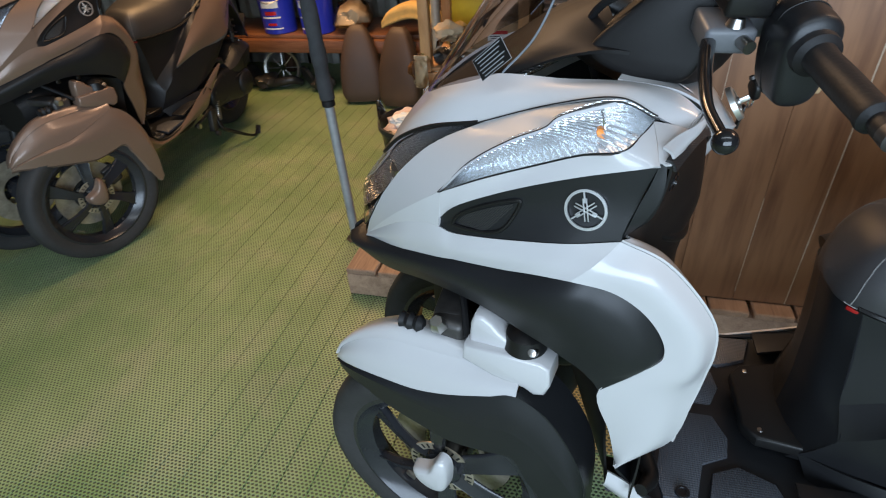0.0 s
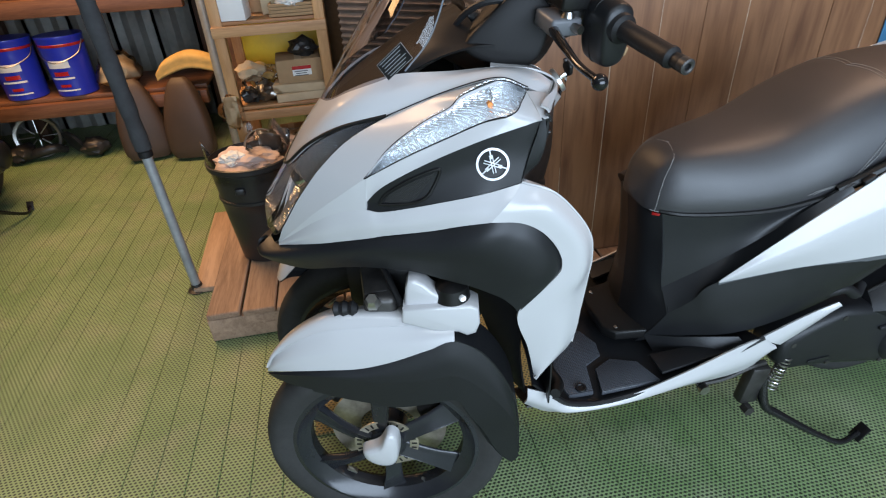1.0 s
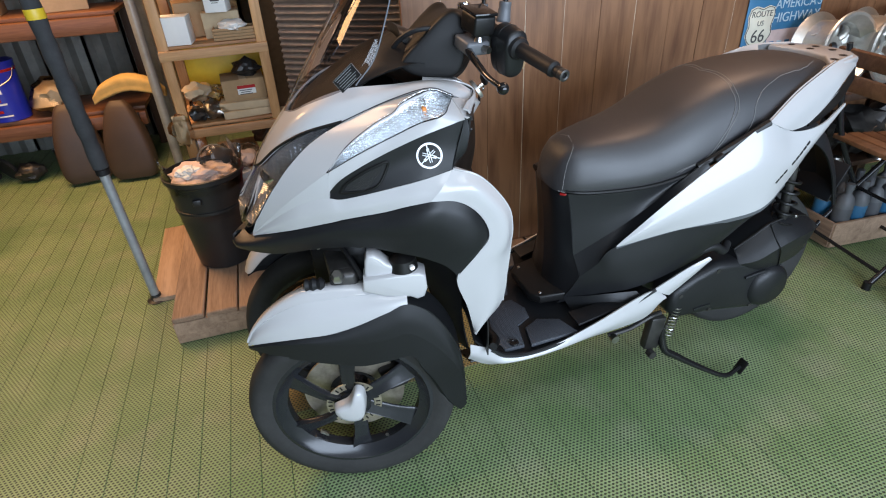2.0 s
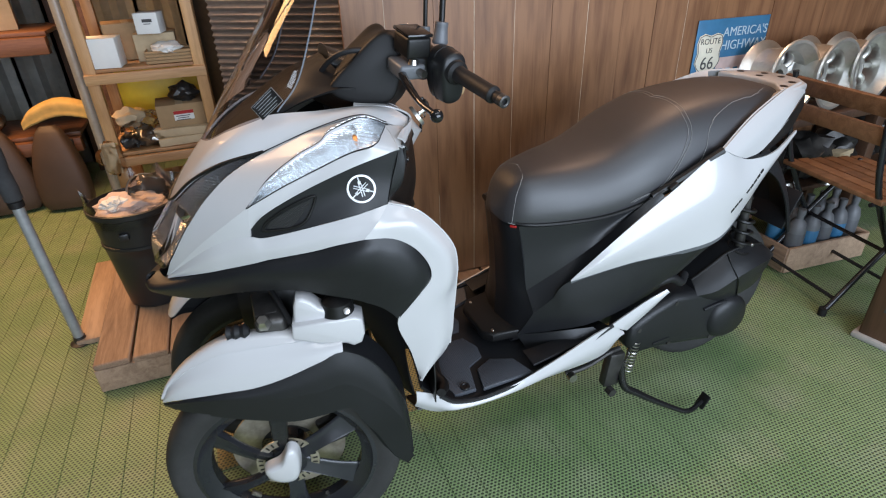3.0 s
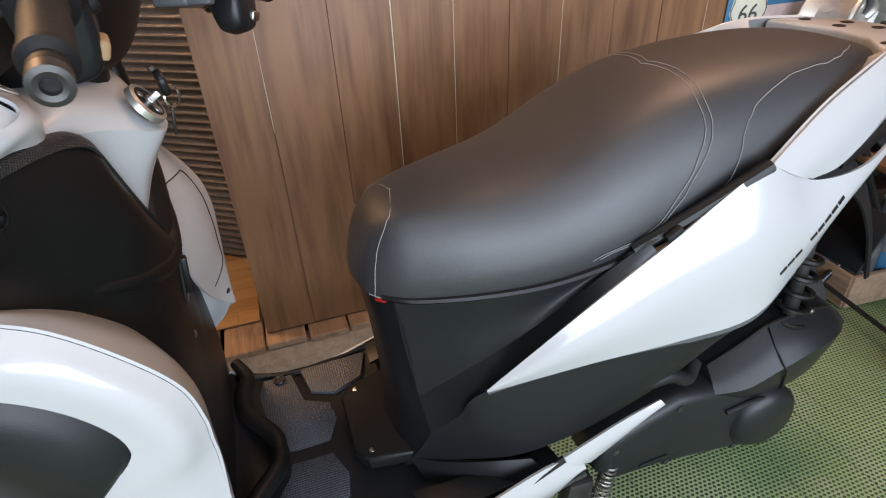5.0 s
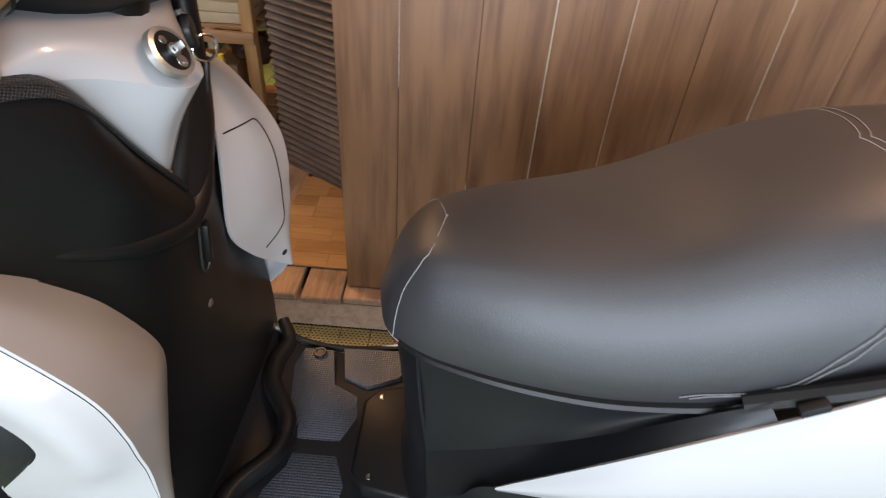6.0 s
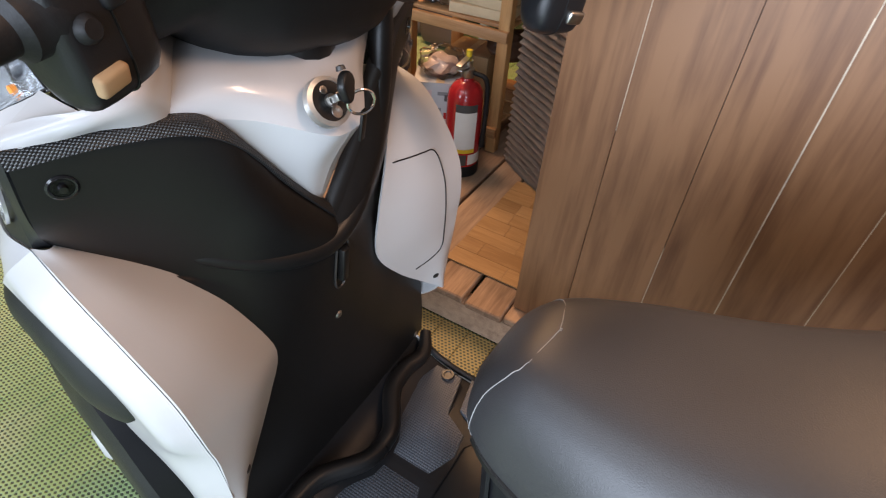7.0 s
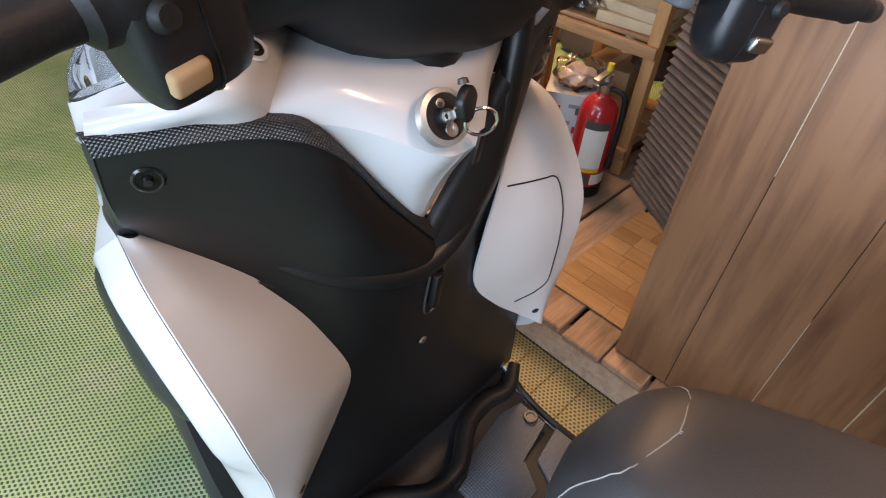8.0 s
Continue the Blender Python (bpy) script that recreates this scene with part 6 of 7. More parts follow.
        part("mudguard_skirt", skirt, B if paint == "white" else W, knuckle, "matt black mudguard skirt" if paint == "white" else "", sharp=45)
        # fork cover in paint, axle cap, arm
        part("fork_cover", prism([(0.060, 0.592), (0.064, 0.622), (0.180, 0.626), (0.193, 0.618), (0.195, 0.586), (0.188, 0.566), (0.172, 0.560), (0.158, 0.568), (0.110, 0.574)], 0.050, pose(0, o * 0.010, -0.013, 90, 0, 0), 0.005, None, 2), W, knuckle, paint_word + " fork top cover", sharp=50)
        part("fork_lug", prism([(0.066, 0.612), (0.070, 0.652), (0.076, 0.668), (0.090, 0.668), (0.104, 0.658), (0.116, 0.644), (0.134, 0.634), (0.150, 0.618)], 0.040, pose(0, o * 0.002, -0.010, 90, 0, 0), 0.006, None, 2), W, knuckle, sharp=50)
        part("fork_cap", lathe([(0.0, 0.034), (0.014, 0.032), (0.028, 0.024), (0.032, 0.0)], 24, pose(0.148, o * 0.002, 0.612)), S, knuckle)
        part("fork_cap", lathe([(0.0, 0.010), (0.006, 0.009), (0.008, 0.0)], 12, pose(0.166, o * 0.022, 0.622, -60 * o, 0, 0)), M["steel"], knuckle)
        part("fork_leg", tube([(0.075, o * -0.050, 0.57), (0.020, o * -0.055, 0.30)], 0.017, 12), S, knuckle)
        part("fork_leg", tube([(0.125, o * -0.050, 0.55), (0.045, o * -0.055, 0.27)], 0.014, 12), S, knuckle)
        cap = [[(-0.004 + x * k * 1.12, o * y, 0.264 + z * k * 1.12) for x, z in ((-0.034, 0.006), (-0.030, -0.018), (-0.006, -0.034), (0.020, -0.030), (0.030, 0.0), (0.030, 0.040), (0.014, 0.050), (-0.004, 0.022))] for y, k in ((0.036, 1.05), (0.048, 1.0), (0.058, 0.90), (0.064, 0.62))]
        part("axle_cap", hull(cap, 8, 10), W, knuckle, paint_word + " axle cover", sharp=60)
        part("joint_block", box((0.06, 0.05, 0.05), pose(0.02, o * -0.02, 0.585), 0.012, 3), M["dark_metal"], knuckle)
        part("joint_nut", lathe([(0.0, 0.02), (0.010, 0.02), (0.014, 0.012), (0.014, 0.0)], 6, pose(0.01, o * 0.005, 0.600, -25 * o, 0, 0)), M["steel"], knuckle)
        part("joint_boot", lathe([(0.008, 0.0), (0.015, 0.008), (0.011, 0.016), (0.015, 0.024), (0.011, 0.032), (0.014, 0.040), (0.0, 0.046)], 16, pose(-0.02, o * 0.0, 0.588, 0, -90, 0)), M["rubber"], knuckle)
        part("brake_hose", tube([(0.06, o * 0.01, 0.60), (0.02, o * -0.06, 0.64), (-0.01, o * -0.09, 0.66)], 0.006, 8), M["rubber"], knuckle)
    # small bright bolts under the arch
    for x, y, z in ((-0.205, -0.10, 0.650), (-0.02, -0.13, 0.635), (-0.115, -0.135, 0.652)):
        part("arch_bolt", lathe([(0.0, 0.006), (0.007, 0.006), (0.008, 0)], 10, pose(x, y, z, 90, 0, 0)), M["steel"], root)
    return root


scooter("white_scooter", "pearl white and black three-wheeled scooter on its side stand", pose(0, 0.767, 0), "white")


# ---- things round the scooter ----
scooter("bronze_scooter", "matt bronze three-wheeled scooter parked in the dim back of the shop", pose(-1.935, 1.605, 0, 3, 0, 94), "bronze", False, 22.0)

# leaning canopy pole with a foam sleeve
pole = thing("canopy_pole", "grey steel pole with a dark foam sleeve standing on the matting", "pole", pose(-0.816, 1.646, 0, 0, -1.6, 0))
part("tube", tube([(0, 0, 0.004), (0, 0, 2.3)], 0.0165, 20), M["pole"], pole)
part("foot_plate", lathe([(0.0, 0.0), (0.034, 0.0), (0.036, 0.004), (0.022, 0.010), (0.019, 0.03), (0.0, 0.03)], 24), M["dark_metal"], pole)
part("collar", lathe([(0.018, 0.535), (0.0225, 0.538), (0.0225, 0.556), (0.018, 0.56)], 24, None, None, True), M["rubber"], pole)
sl = bmesh.new()
lathe([(0.0175, 0.556), (0.026, 0.562)] + [(0.0255 + 0.0016 * math.sin(k * 1.7) + rng.uniform(-0.0008, 0.0008), 0.57 + 0.03 * k) for k in range(20)] + [(0.025, 1.17), (0.0175, 1.175)], 18, None, sl)
part("foam_sleeve", sl, M["sleeve"], pole, "worn dark foam sleeve")
part("tape", lathe([(0.027, 1.035), (0.0275, 1.037), (0.0275, 1.062), (0.027, 1.064)], 20, None, None, True), M["yellow"], pole, "yellow tape band")

# bin with a bag liner on the deck
bin_ = thing("waste_bin", "black plastic bin with clear liner full of tissue", "bin", pose(-0.525, 1.68, DECK_Z + 0.001))
part("tub", lathe([(0.0, 0.0), (0.095, 0.0), (0.102, 0.006), (0.120, 0.20), (0.124, 0.235), (0.128, 0.24), (0.128, 0.25), (0.124, 0.252), (0.134, 0.35), (0.142, 0.355), (0.143, 0.372), (0.137, 0.374), (0.128, 0.34), (0.118, 0.25), (0.10, 0.02), (0.0, 0.012)], 40), M["bin"], bin_)
part("handle_lug", box((0.03, 0.016, 0.024), pose(-0.03, -0.132, 0.30), 0.004), M["bin"], bin_)
part("lid_hoop", tube([(0.045 + 0.06 * math.cos(a), 0.05 + 0.02 * math.sin(a), 0.385 + 0.05 * math.sin(a)) for a in (2 * math.pi * k / 8 for k in range(9))], 0.0035, 8, 49), M["steel"], bin_, "pale wire hoop standing in the bin")


def crumple(r, h, seed, zs=1.0, sub=3, amp=0.35):
    bm = bmesh.new()
    bmesh.ops.create_icosphere(bm, subdivisions=sub, radius=1)
    for v in bm.verts:
        n_ = noise.noise(v.co * 1.7 + Vector((seed * 3.1, seed, 0))) + 0.6 * noise.noise(v.co * 4.5 + Vector((seed, 0, seed * 2)))
        k = 1 + amp * n_
        v.co = Vector((v.co.x * r * k, v.co.y * r * k, v.co.z * h * k * zs))
    return bm


part("tissue", crumple(0.102, 0.036, 3, 1, 4, 0.4), M["tissue"], bin_, "crumpled pale tissue", pose(-0.006, 0, 0.352), sharp=20)
part("tissue", crumple(0.042, 0.024, 6, 1, 4, 0.4), M["paper"], bin_, "crumpled white tissue", pose(-0.045, -0.035, 0.376), sharp=20)
ring = []
for k in range(41):
    a = 2 * math.pi * k / 40
    ring.append((a, 0.137 + 0.010 * math.sin(5 * a), 0.400 + 0.045 * abs(math.sin(2.2 * a)) + 0.016 * math.sin(9 * a) + 0.008 * math.sin(17 * a)))
lin = bmesh.new()
grid(lin, [[(0.128 * math.cos(a), 0.128 * math.sin(a), 0.30) for a, r, z in ring], [(0.139 * math.cos(a), 0.139 * math.sin(a), 0.372) for a, r, z in ring], [((r + 0.006) * math.cos(a), (r + 0.006) * math.sin(a), z) for a, r, z in ring]])
part("bag_liner", lin, M["bag"], bin_, "clear crinkled bag liner", sharp=20)
part("bag", crumple(0.062, 0.05, 9), M["bag"], bin_, "clear packaging", pose(0.06, -0.01, 0.405), sharp=15)
part("card_insert", box((0.085, 0.004, 0.075), pose(0.075, 0.03, 0.405, 20, 12, -20), 0.002), M["print_dark"], bin_)

# loose board beside the deck
single("loose_board", box((0.10, 0.62, 0.02), None, 0.003), M["deck"], "pale wooden board lying beside the deck", "board", pose(-0.782, 1.93, 0.011, 0, 0, 1.5))
# parquet sheet on the deck
pq = thing("parquet_sheet", "sheet of parquet-patterned vinyl laid over the deck", "floor covering", pose(0, 0, DECK_Z + 0.0035))
for j in range(8):
    cut = rng.uniform(0.06, 0.17)
    for x0, x1 in ((0.0, cut), (cut, 0.225)):
        part("parquet_strip", box((x1 - x0 - 0.0006, 0.0572, 0.004), pose(-0.053 + (x0 + x1) / 2, 1.448 + 0.058 * j, 0.001), 0.0004, 1), M["parquet"], pq)

# shelf unit
sh = thing("shelf_unit", "varnished pine shelf unit crowded with boxes and bags of parts", "shelf", pose(0, 0, DECK_Z))
for x in (-0.585, -0.225):
    for y in (2.02, 2.36):
        part("post", box((0.038, 0.038, 1.75), pose(x, y, 0.875), 0.003), M["pine"], sh)
LEVELS = (0.10, 0.43, 0.735, 1.05, 1.38)
for z in LEVELS:
    part("rail", box((0.40, 0.018, 0.035), pose(-0.405, 1.995, z - 0.018), 0.002), M["shelf_wood"], sh)
    part("rail", box((0.40, 0.018, 0.035), pose(-0.405, 2.385, z - 0.018), 0.002), M["shelf_wood"], sh)
    for k in range(4):
        part("shelf_slat", box((0.395, 0.085, 0.012), pose(-0.405, 2.05 + 0.095 * k, z + 0.007), 0.002), M["shelf_wood"], sh)
part("back_panel", box((0.35, 0.006, 0.30), pose(-0.405, 2.375, 0.60), 0.001), M["yellow"], sh, "dull yellow backing sheet")


def carton(name, label, size, place, mat="card", stripe=None, bars=0):
    t = thing(name, label, "box", place)
    w, d, h = size
    part("body", box(size, pose(0, 0, h / 2), 0.002), M[mat], t)
    if mat != "paper":
        part("tape", box((w * 0.16, d + 0.001, 0.001), pose(0, 0, h + 0.0005)), M["card_pale"], t)
    if stripe:
        lb = part("label", box((w * 0.42, 0.001, h * 0.42), pose(w * 0.05, -d / 2 - 0.0006, h * 0.5)), M["paper"], t, "white paper label with a coloured band")
        part("label_band", box((w * 0.42, 0.001, h * 0.15), pose(w * 0.05, -d / 2 - 0.0014, h * 0.635)), M[stripe], lb)
        for k in range(bars):
            part("print_bar", box((w * (0.3 - 0.06 * (k % 2)), 0.001, h * 0.035), pose(w * 0.03, -d / 2 - 0.0014, h * (0.48 - 0.09 * k))), M["print_dark"], lb)
    return t


def parcel(name, label, r, h, seed, place, mat):
    return single(name, crumple(r, h, seed, 1, 3, 0.4), M[mat], label, "bag", place)


Z1, Z2, Z3 = DECK_Z + 0.43 + 0.014, DECK_Z + 0.735 + 0.014, DECK_Z + 1.05 + 0.014
carton("parts_carton", "brown parts carton with a red-banded label", (0.17, 0.16, 0.085), pose(-0.335, 2.13, Z1 + 0.062, 0, 0, 3), "card", "red_paint", 3)
carton("flat_carton", "flat pale carton under the parts carton", (0.20, 0.20, 0.030), pose(-0.335, 2.13, Z1 + 0.031, 0, 0, -4), "card_pale")
carton("flat_carton", "flat pale carton at the bottom of the pile", (0.21, 0.20, 0.030), pose(-0.335, 2.12, Z1, 0, 0, 5), "card_pale")
parcel("parts_bag", "clear bag of small parts lying on a carton", 0.055, 0.035, 4, pose(-0.31, 2.13, Z1 + 0.175), "dark_metal")
for k, (x, y, z, r, mt) in enumerate(((-0.51, 2.06, 0.05, 0.055, "bag"), (-0.47, 2.07, 0.035, 0.045, "steel"), (-0.52, 2.12, 0.10, 0.05, "card_pale"), (-0.44, 2.05, 0.03, 0.035, "bag"), (-0.50, 2.20, 0.06, 0.06, "foam"), (-0.53, 2.05, 0.03, 0.035, "dark_metal"), (-0.45, 2.13, 0.085, 0.045, "bag"))):
    parcel("parts_bag", "crinkled plastic bag of small spare parts on the shelf", r, r * 0.75, k + 11, pose(x, y, Z1 + z, 0, 0, 40 * k), mt)
part("side_leaf", box((0.05, 0.003, 0.12), pose(0, 0, 0), 0.001), M["card_pale"], single("paper_bag", crumple(0.04, 0.06, 31), M["bag"], "clear bag hanging off the shelf", "bag", pose(-0.60, 1.985, Z1 - 0.01)), "")
carton("white_box", "plain white box at the front of the shelf", (0.11, 0.10, 0.10), pose(-0.53, 2.06, Z2, 0, 0, -6), "paper")
carton("small_carton", "worn brown carton behind the white box", (0.16, 0.14, 0.13), pose(-0.46, 2.24, Z2, 0, 0, 8), "card")
carton("grey_box", "small grey and white box", (0.08, 0.08, 0.07), pose(-0.36, 2.08, Z2 + 0.10, 0, 0, -12), "paper", "print_dark", 1)
carton("small_carton", "open pale brown carton beside the tray", (0.14, 0.14, 0.095), pose(-0.36, 2.17, Z2, 0, 0, 0), "card_pale")
tray = thing("wicker_tray", "low wicker tray of odds and ends", "tray", pose(-0.32, 2.05, Z2))
for k in range(4):
    part("weave", tube([(-0.075, -0.035, 0.006 + 0.011 * k), (0.075, -0.035, 0.006 + 0.011 * k), (0.075, 0.055, 0.006 + 0.011 * k), (-0.075, 0.055, 0.006 + 0.011 * k), (-0.075, -0.035, 0.006 + 0.011 * k)], 0.0055, 6, 5), M["card"], tray)
part("rag", crumple(0.05, 0.022, 41), M["paper"], tray, "pale rag", pose(0, 0, 0.05))
for k, (x, z) in enumerate(((-0.52, 0), (-0.40, 0), (-0.29, 0))):
    carton("upper_carton", "brown carton on the upper shelf", (0.11, 0.14, 0.12 + 0.02 * (k % 2)), pose(x, 2.15, Z3, 0, 0, 4 - 4 * k), ("card", "paper", "card_pale")[k], "red_paint" if k == 1 else None)

# under the shelf, seen past the leg shield
pc = carton("printed_carton", "white carton printed with small red and black blocks", (0.17, 0.15, 0.28), pose(-0.385, 1.91, DECK_Z, 0, 0, 28), "card_grey")
parcel("packing_bag", "crumpled clear bag of packing on the printed carton", 0.075, 0.045, 41, pose(-0.385, 1.91, DECK_Z + 0.322), "bag")
parcel("packing_paper", "crumpled pale paper in the bag on the carton", 0.052, 0.030, 43, pose(-0.385, 1.91, DECK_Z + 0.312), "tissue")
for fx, fy, rz in ((0.0, -1, 0), (1, 0.0, 90)):
    for a, z, w, h, mt in ((-0.045, 0.235, 0.030, 0.040, "sign_pink"), (0.020, 0.245, 0.050, 0.012, "print_grey"), (0.045, 0.195, 0.030, 0.040, "sign_pink"), (-0.020, 0.190, 0.050, 0.012, "print_grey"), (-0.045, 0.140, 0.030, 0.040, "print_grey"), (0.020, 0.150, 0.050, 0.012, "sign_pink"), (0.045, 0.095, 0.030, 0.040, "print_grey"), (-0.020, 0.090, 0.050, 0.012, "print_grey")):
        part("print_block", box((w, 0.0008, h), pose(fx * 0.0853, fy * 0.0753, 0, 0, 0, rz) @ pose(a * (0.9 if fy else 0.8), 0, z)), M[mt], pc)

pc = bpy.data.objects["printed_carton"]
for i in range(2):
    for j in range(4):
        part("print_block", box((0.028, 0.001, 0.022), pose(-0.045 + 0.075 * i, -0.0757, 0.045 + 0.062 * j, 0, 0, 0)), M["red_paint" if (i + j) % 2 else "print_dark"], pc)
        part("print_block", box((0.001, 0.026, 0.022), pose(0.0857, -0.035 + 0.06 * i, 0.045 + 0.062 * j)), M["print_dark" if (i + j) % 2 else "red_paint"], pc)
carton("floor_carton", "brown carton under the shelf", (0.17, 0.16, 0.16), pose(-0.42, 2.2, DECK_Z + 0.115, 0, 0, 5), "card")
parcel("green_rag", "dark green rag pushed under the shelf", 0.07, 0.05, 55, pose(-0.28, 2.16, DECK_Z + 0.33), "post_wood")
# fire extinguisher
fx = thing("fire_extinguisher", "red fire extinguisher with paper label and yellow pin", "extinguisher", pose(-0.255, 1.845, DECK_Z + 0.001) @ Matrix.Diagonal((1.0, 1.0, 0.86, 1.0)))
part("cylinder", lathe([(0.0, 0.0), (0.052, 0.0), (0.058, 0.006), (0.058, 0.30), (0.054, 0.33), (0.040, 0.355), (0.022, 0.368), (0.018, 0.385), (0.0, 0.385)], 40), M["red_paint"], fx)
part("foot_ring", lathe([(0.0585, 0.0), (0.060, 0.004), (0.060, 0.042), (0.0585, 0.046)], 40, None, None, True), M["rubber"], fx)
part("valve", lathe([(0.020, 0.380), (0.022, 0.386), (0.022, 0.41), (0.014, 0.415), (0.014, 0.44), (0.0, 0.44)], 20), M["steel"], fx)
part("lever", box((0.020, 0.075, 0.008), pose(0, -0.025, 0.445, 12, 0, 0), 0.002), M["steel"], fx)
part("lever", box((0.020, 0.065, 0.008), pose(0, -0.025, 0.418, -6, 0, 0), 0.002), M["steel"], fx)
part("safety_pin", tube([(0.0, 0.0, 0.43), (0.0, 0.0, 0.475)], 0.009, 12), M["yellow"], fx)
part("hose", tube([(0.02, 0.0, 0.40), (0.06, 0.01, 0.38), (0.068, 0.012, 0.28), (0.066, 0.010, 0.12)], 0.008, 10), M["rubber"], fx)
for a0, a1, z0, z1, mt in ((-125, -55, 0.12, 0.27, "paper"), (-125, -55, 0.27, 0.30, "print_dark"), (-125, -55, 0.105, 0.122, "yellow"), (-75, 0, 0.055, 0.098, "paper"), (-135, -80, 0.052, 0.098, "print_dark")):
    lbm = bmesh.new()
    grid(lbm, [[(0.0588 * math.cos(radians(a)), 0.0588 * math.sin(radians(a)), z) for a in [a0 + (a1 - a0) * k / 12 for k in range(13)]] for z in (z0, z1)])
    part("label", lbm, M[mt], fx, "", pose(0, 0, 0, 0, 0, 35))

# ---- back of the shop ----
rack = thing("work_rack", "dark red-brown timber rack along the back wall", "rack", pose(0, 3.45, 0))
for z, t_ in ((0.30, 0.075), (0.82, 0.085), (1.30, 0.06)):
    part("beam", box((2.4, 0.06, t_), pose(-2.15, -0.22, z), 0.004), M["bench_wood"], rack)
    part("top_board", box((2.4, 0.46, 0.022), pose(-2.15, 0.03, z + t_ / 2 + 0.012), 0.003), M["bench_wood"], rack)
for x in (-3.3, -2.1, -0.97):
    part("upright", box((0.06, 0.06, 1.9), pose(x, 0.22, 0.95), 0.004), M["post_wood"], rack)


def paint_can(x, y, z, turn):
    c = thing("oil_can", "blue metal oil can with white and red printing", "can", pose(x, y, z, 0, 0, turn), "cans on the rack")
    part("body", lathe([(0.0, 0.0), (0.098, 0.0), (0.102, 0.004), (0.104, 0.06), (0.108, 0.16), (0.112, 0.24), (0.116, 0.30), (0.119, 0.305), (0.118, 0.315), (0.0, 0.315)], 36), M["blue_can"], c)
    part("red_band", lathe([(0.1135, 0.262), (0.1150, 0.265), (0.1158, 0.275), (0.1142, 0.277)], 36, None, None, True), M["red_paint"], c)
    part("wire_handle", tube([(-0.118, 0, 0.285), (-0.10, -0.06, 0.22), (0, -0.125, 0.185), (0.10, -0.06, 0.22), (0.118, 0, 0.285)], 0.003, 8), M["steel"], c)
    for zz, w_, h_, mt in ((0.175, 60, 0.040, "paper"), (0.125, 40, 0.022, "red_paint"), (0.10, 64, 0.010, "paper"), (0.06, 30, 0.016, "red_paint"), (0.035, 70, 0.008, "paper")):
        lbm = bmesh.new()
        grid(lbm, [[((0.1085 + 0.03 * (zz - 0.1)) * math.cos(radians(a)), (0.1085 + 0.03 * (zz - 0.1)) * math.sin(radians(a)), zz + d) for a in [-90 - w_ / 2 + w_ * k / 10 for k in range(11)]] for d in (-h_ / 2, h_ / 2)])
        part("print_block", lbm, M[mt], c)


for k, (x, y) in enumerate(((-1.66, 3.33), (-1.93, 3.34))):
    paint_can(x, y, 0.3625, 12 * k - 8)
cw = thing("clear_sack", "clear plastic sack of parts beside the cans", "bag", pose(-1.42, 3.33, 0.3625))
part("sack", crumple(0.10, 0.085, 61), M["card_pale"], cw, "", pose(0, 0, 0.085))
part("film", crumple(0.112, 0.098, 61), M["bag"], cw, "", pose(0, 0, 0.095))


def old_saddle(x, y, turn, lean):
    prof = [(0.0, 0.10, 0.05), (0.05, 0.125, 0.062), (0.18, 0.122, 0.068), (0.30, 0.098, 0.064), (0.40, 0.062, 0.05), (0.435, 0.034, 0.03)]
    bm = hull([[(-w, -0.5 * d, z), (-w * 0.8, -d, z), (0, -1.15 * d, z), (w * 0.8, -d, z), (w, -0.5 * d, z), (w * 0.9, 0.4 * d, z), (0, 0.5 * d, z), (-w * 0.9, 0.4 * d, z)] for z, w, d in prof], 10, 16)
    t = thing("old_saddle", "brown vinyl motorcycle saddle standing on end on the matting", "saddle", pose(x, y, 0.012, lean, 0, turn), "old saddles")
    part("cover", bm, M["vinyl_brown"], t)
    part("base", box((0.17, 0.014, 0.33), pose(0, 0.036, 0.19), 0.004), M["rubber"], t)


old_saddle(-1.32, 3.10, 12, -8)
old_saddle(-1.06, 3.04, -4, -9)
fm = thing("foam_block", "yellow seat foam with a torn edge lying on the rack", "foam", pose(-1.05, 3.22, 0.40))
part("slab", hull([[(x, y * k, z * k + 0.10 * (1 - ((x - 0.05) / 0.22) ** 2)) for y, z in ((-0.06, 0.0), (-0.05, 0.05), (0.05, 0.05), (0.06, 0.0), (0.05, -0.03), (-0.05, -0.03))] for x, k in ((-0.14, 0.5), (-0.08, 0.9), (0.05, 1.0), (0.18, 0.9), (0.24, 0.5))], 10, 16), M["foam"], fm)
gp = single("scaffold_pole", tube([(0, 0, 0), (0, 0, 2.4)], 0.026, 20), M["pole"], "bare grey steel post behind the shelf", "post", pose(-0.835, 3.1, 0))
single("timber_post", box((0.06, 0.06, 2.4), None, 0.004), M["bench_wood"], "red-brown timber post behind the shelf", "post", pose(-0.745, 3.14, 1.2))
for k in range(9):
    x = -2.75 + 0.135 * k
    kind = k % 3
    if kind == 0:
        single("exhaust_part", tube([(-0.09, 0, 0.03), (-0.03, 0.02, 0.06), (0.05, 0, 0.05), (0.10, -0.03, 0.03)], [0.02, 0.028, 0.028, 0.02], 12), M["dark_metal"], "rusty exhaust part heaped under the rack", "spare part", pose(x, 3.30, 0.0, 0, 0, 35 * k))
    elif kind == 1:
        single("engine_cover", lathe([(0.0, 0.03), (0.05, 0.03), (0.07, 0.02), (0.075, 0.0), (0.0, 0.0)], 28), M["dark_metal"], "round engine cover leaning under the rack", "spare part", pose(x, 3.32, 0.075, 70, 0, 20 * k))
    else:
        single("metal_lump", crumple(0.075, 0.05, 70 + k), M["dark_metal"], "dark oily metal part under the rack", "spare part", pose(x, 3.28, 0.055, 0, 0, 30 * k))
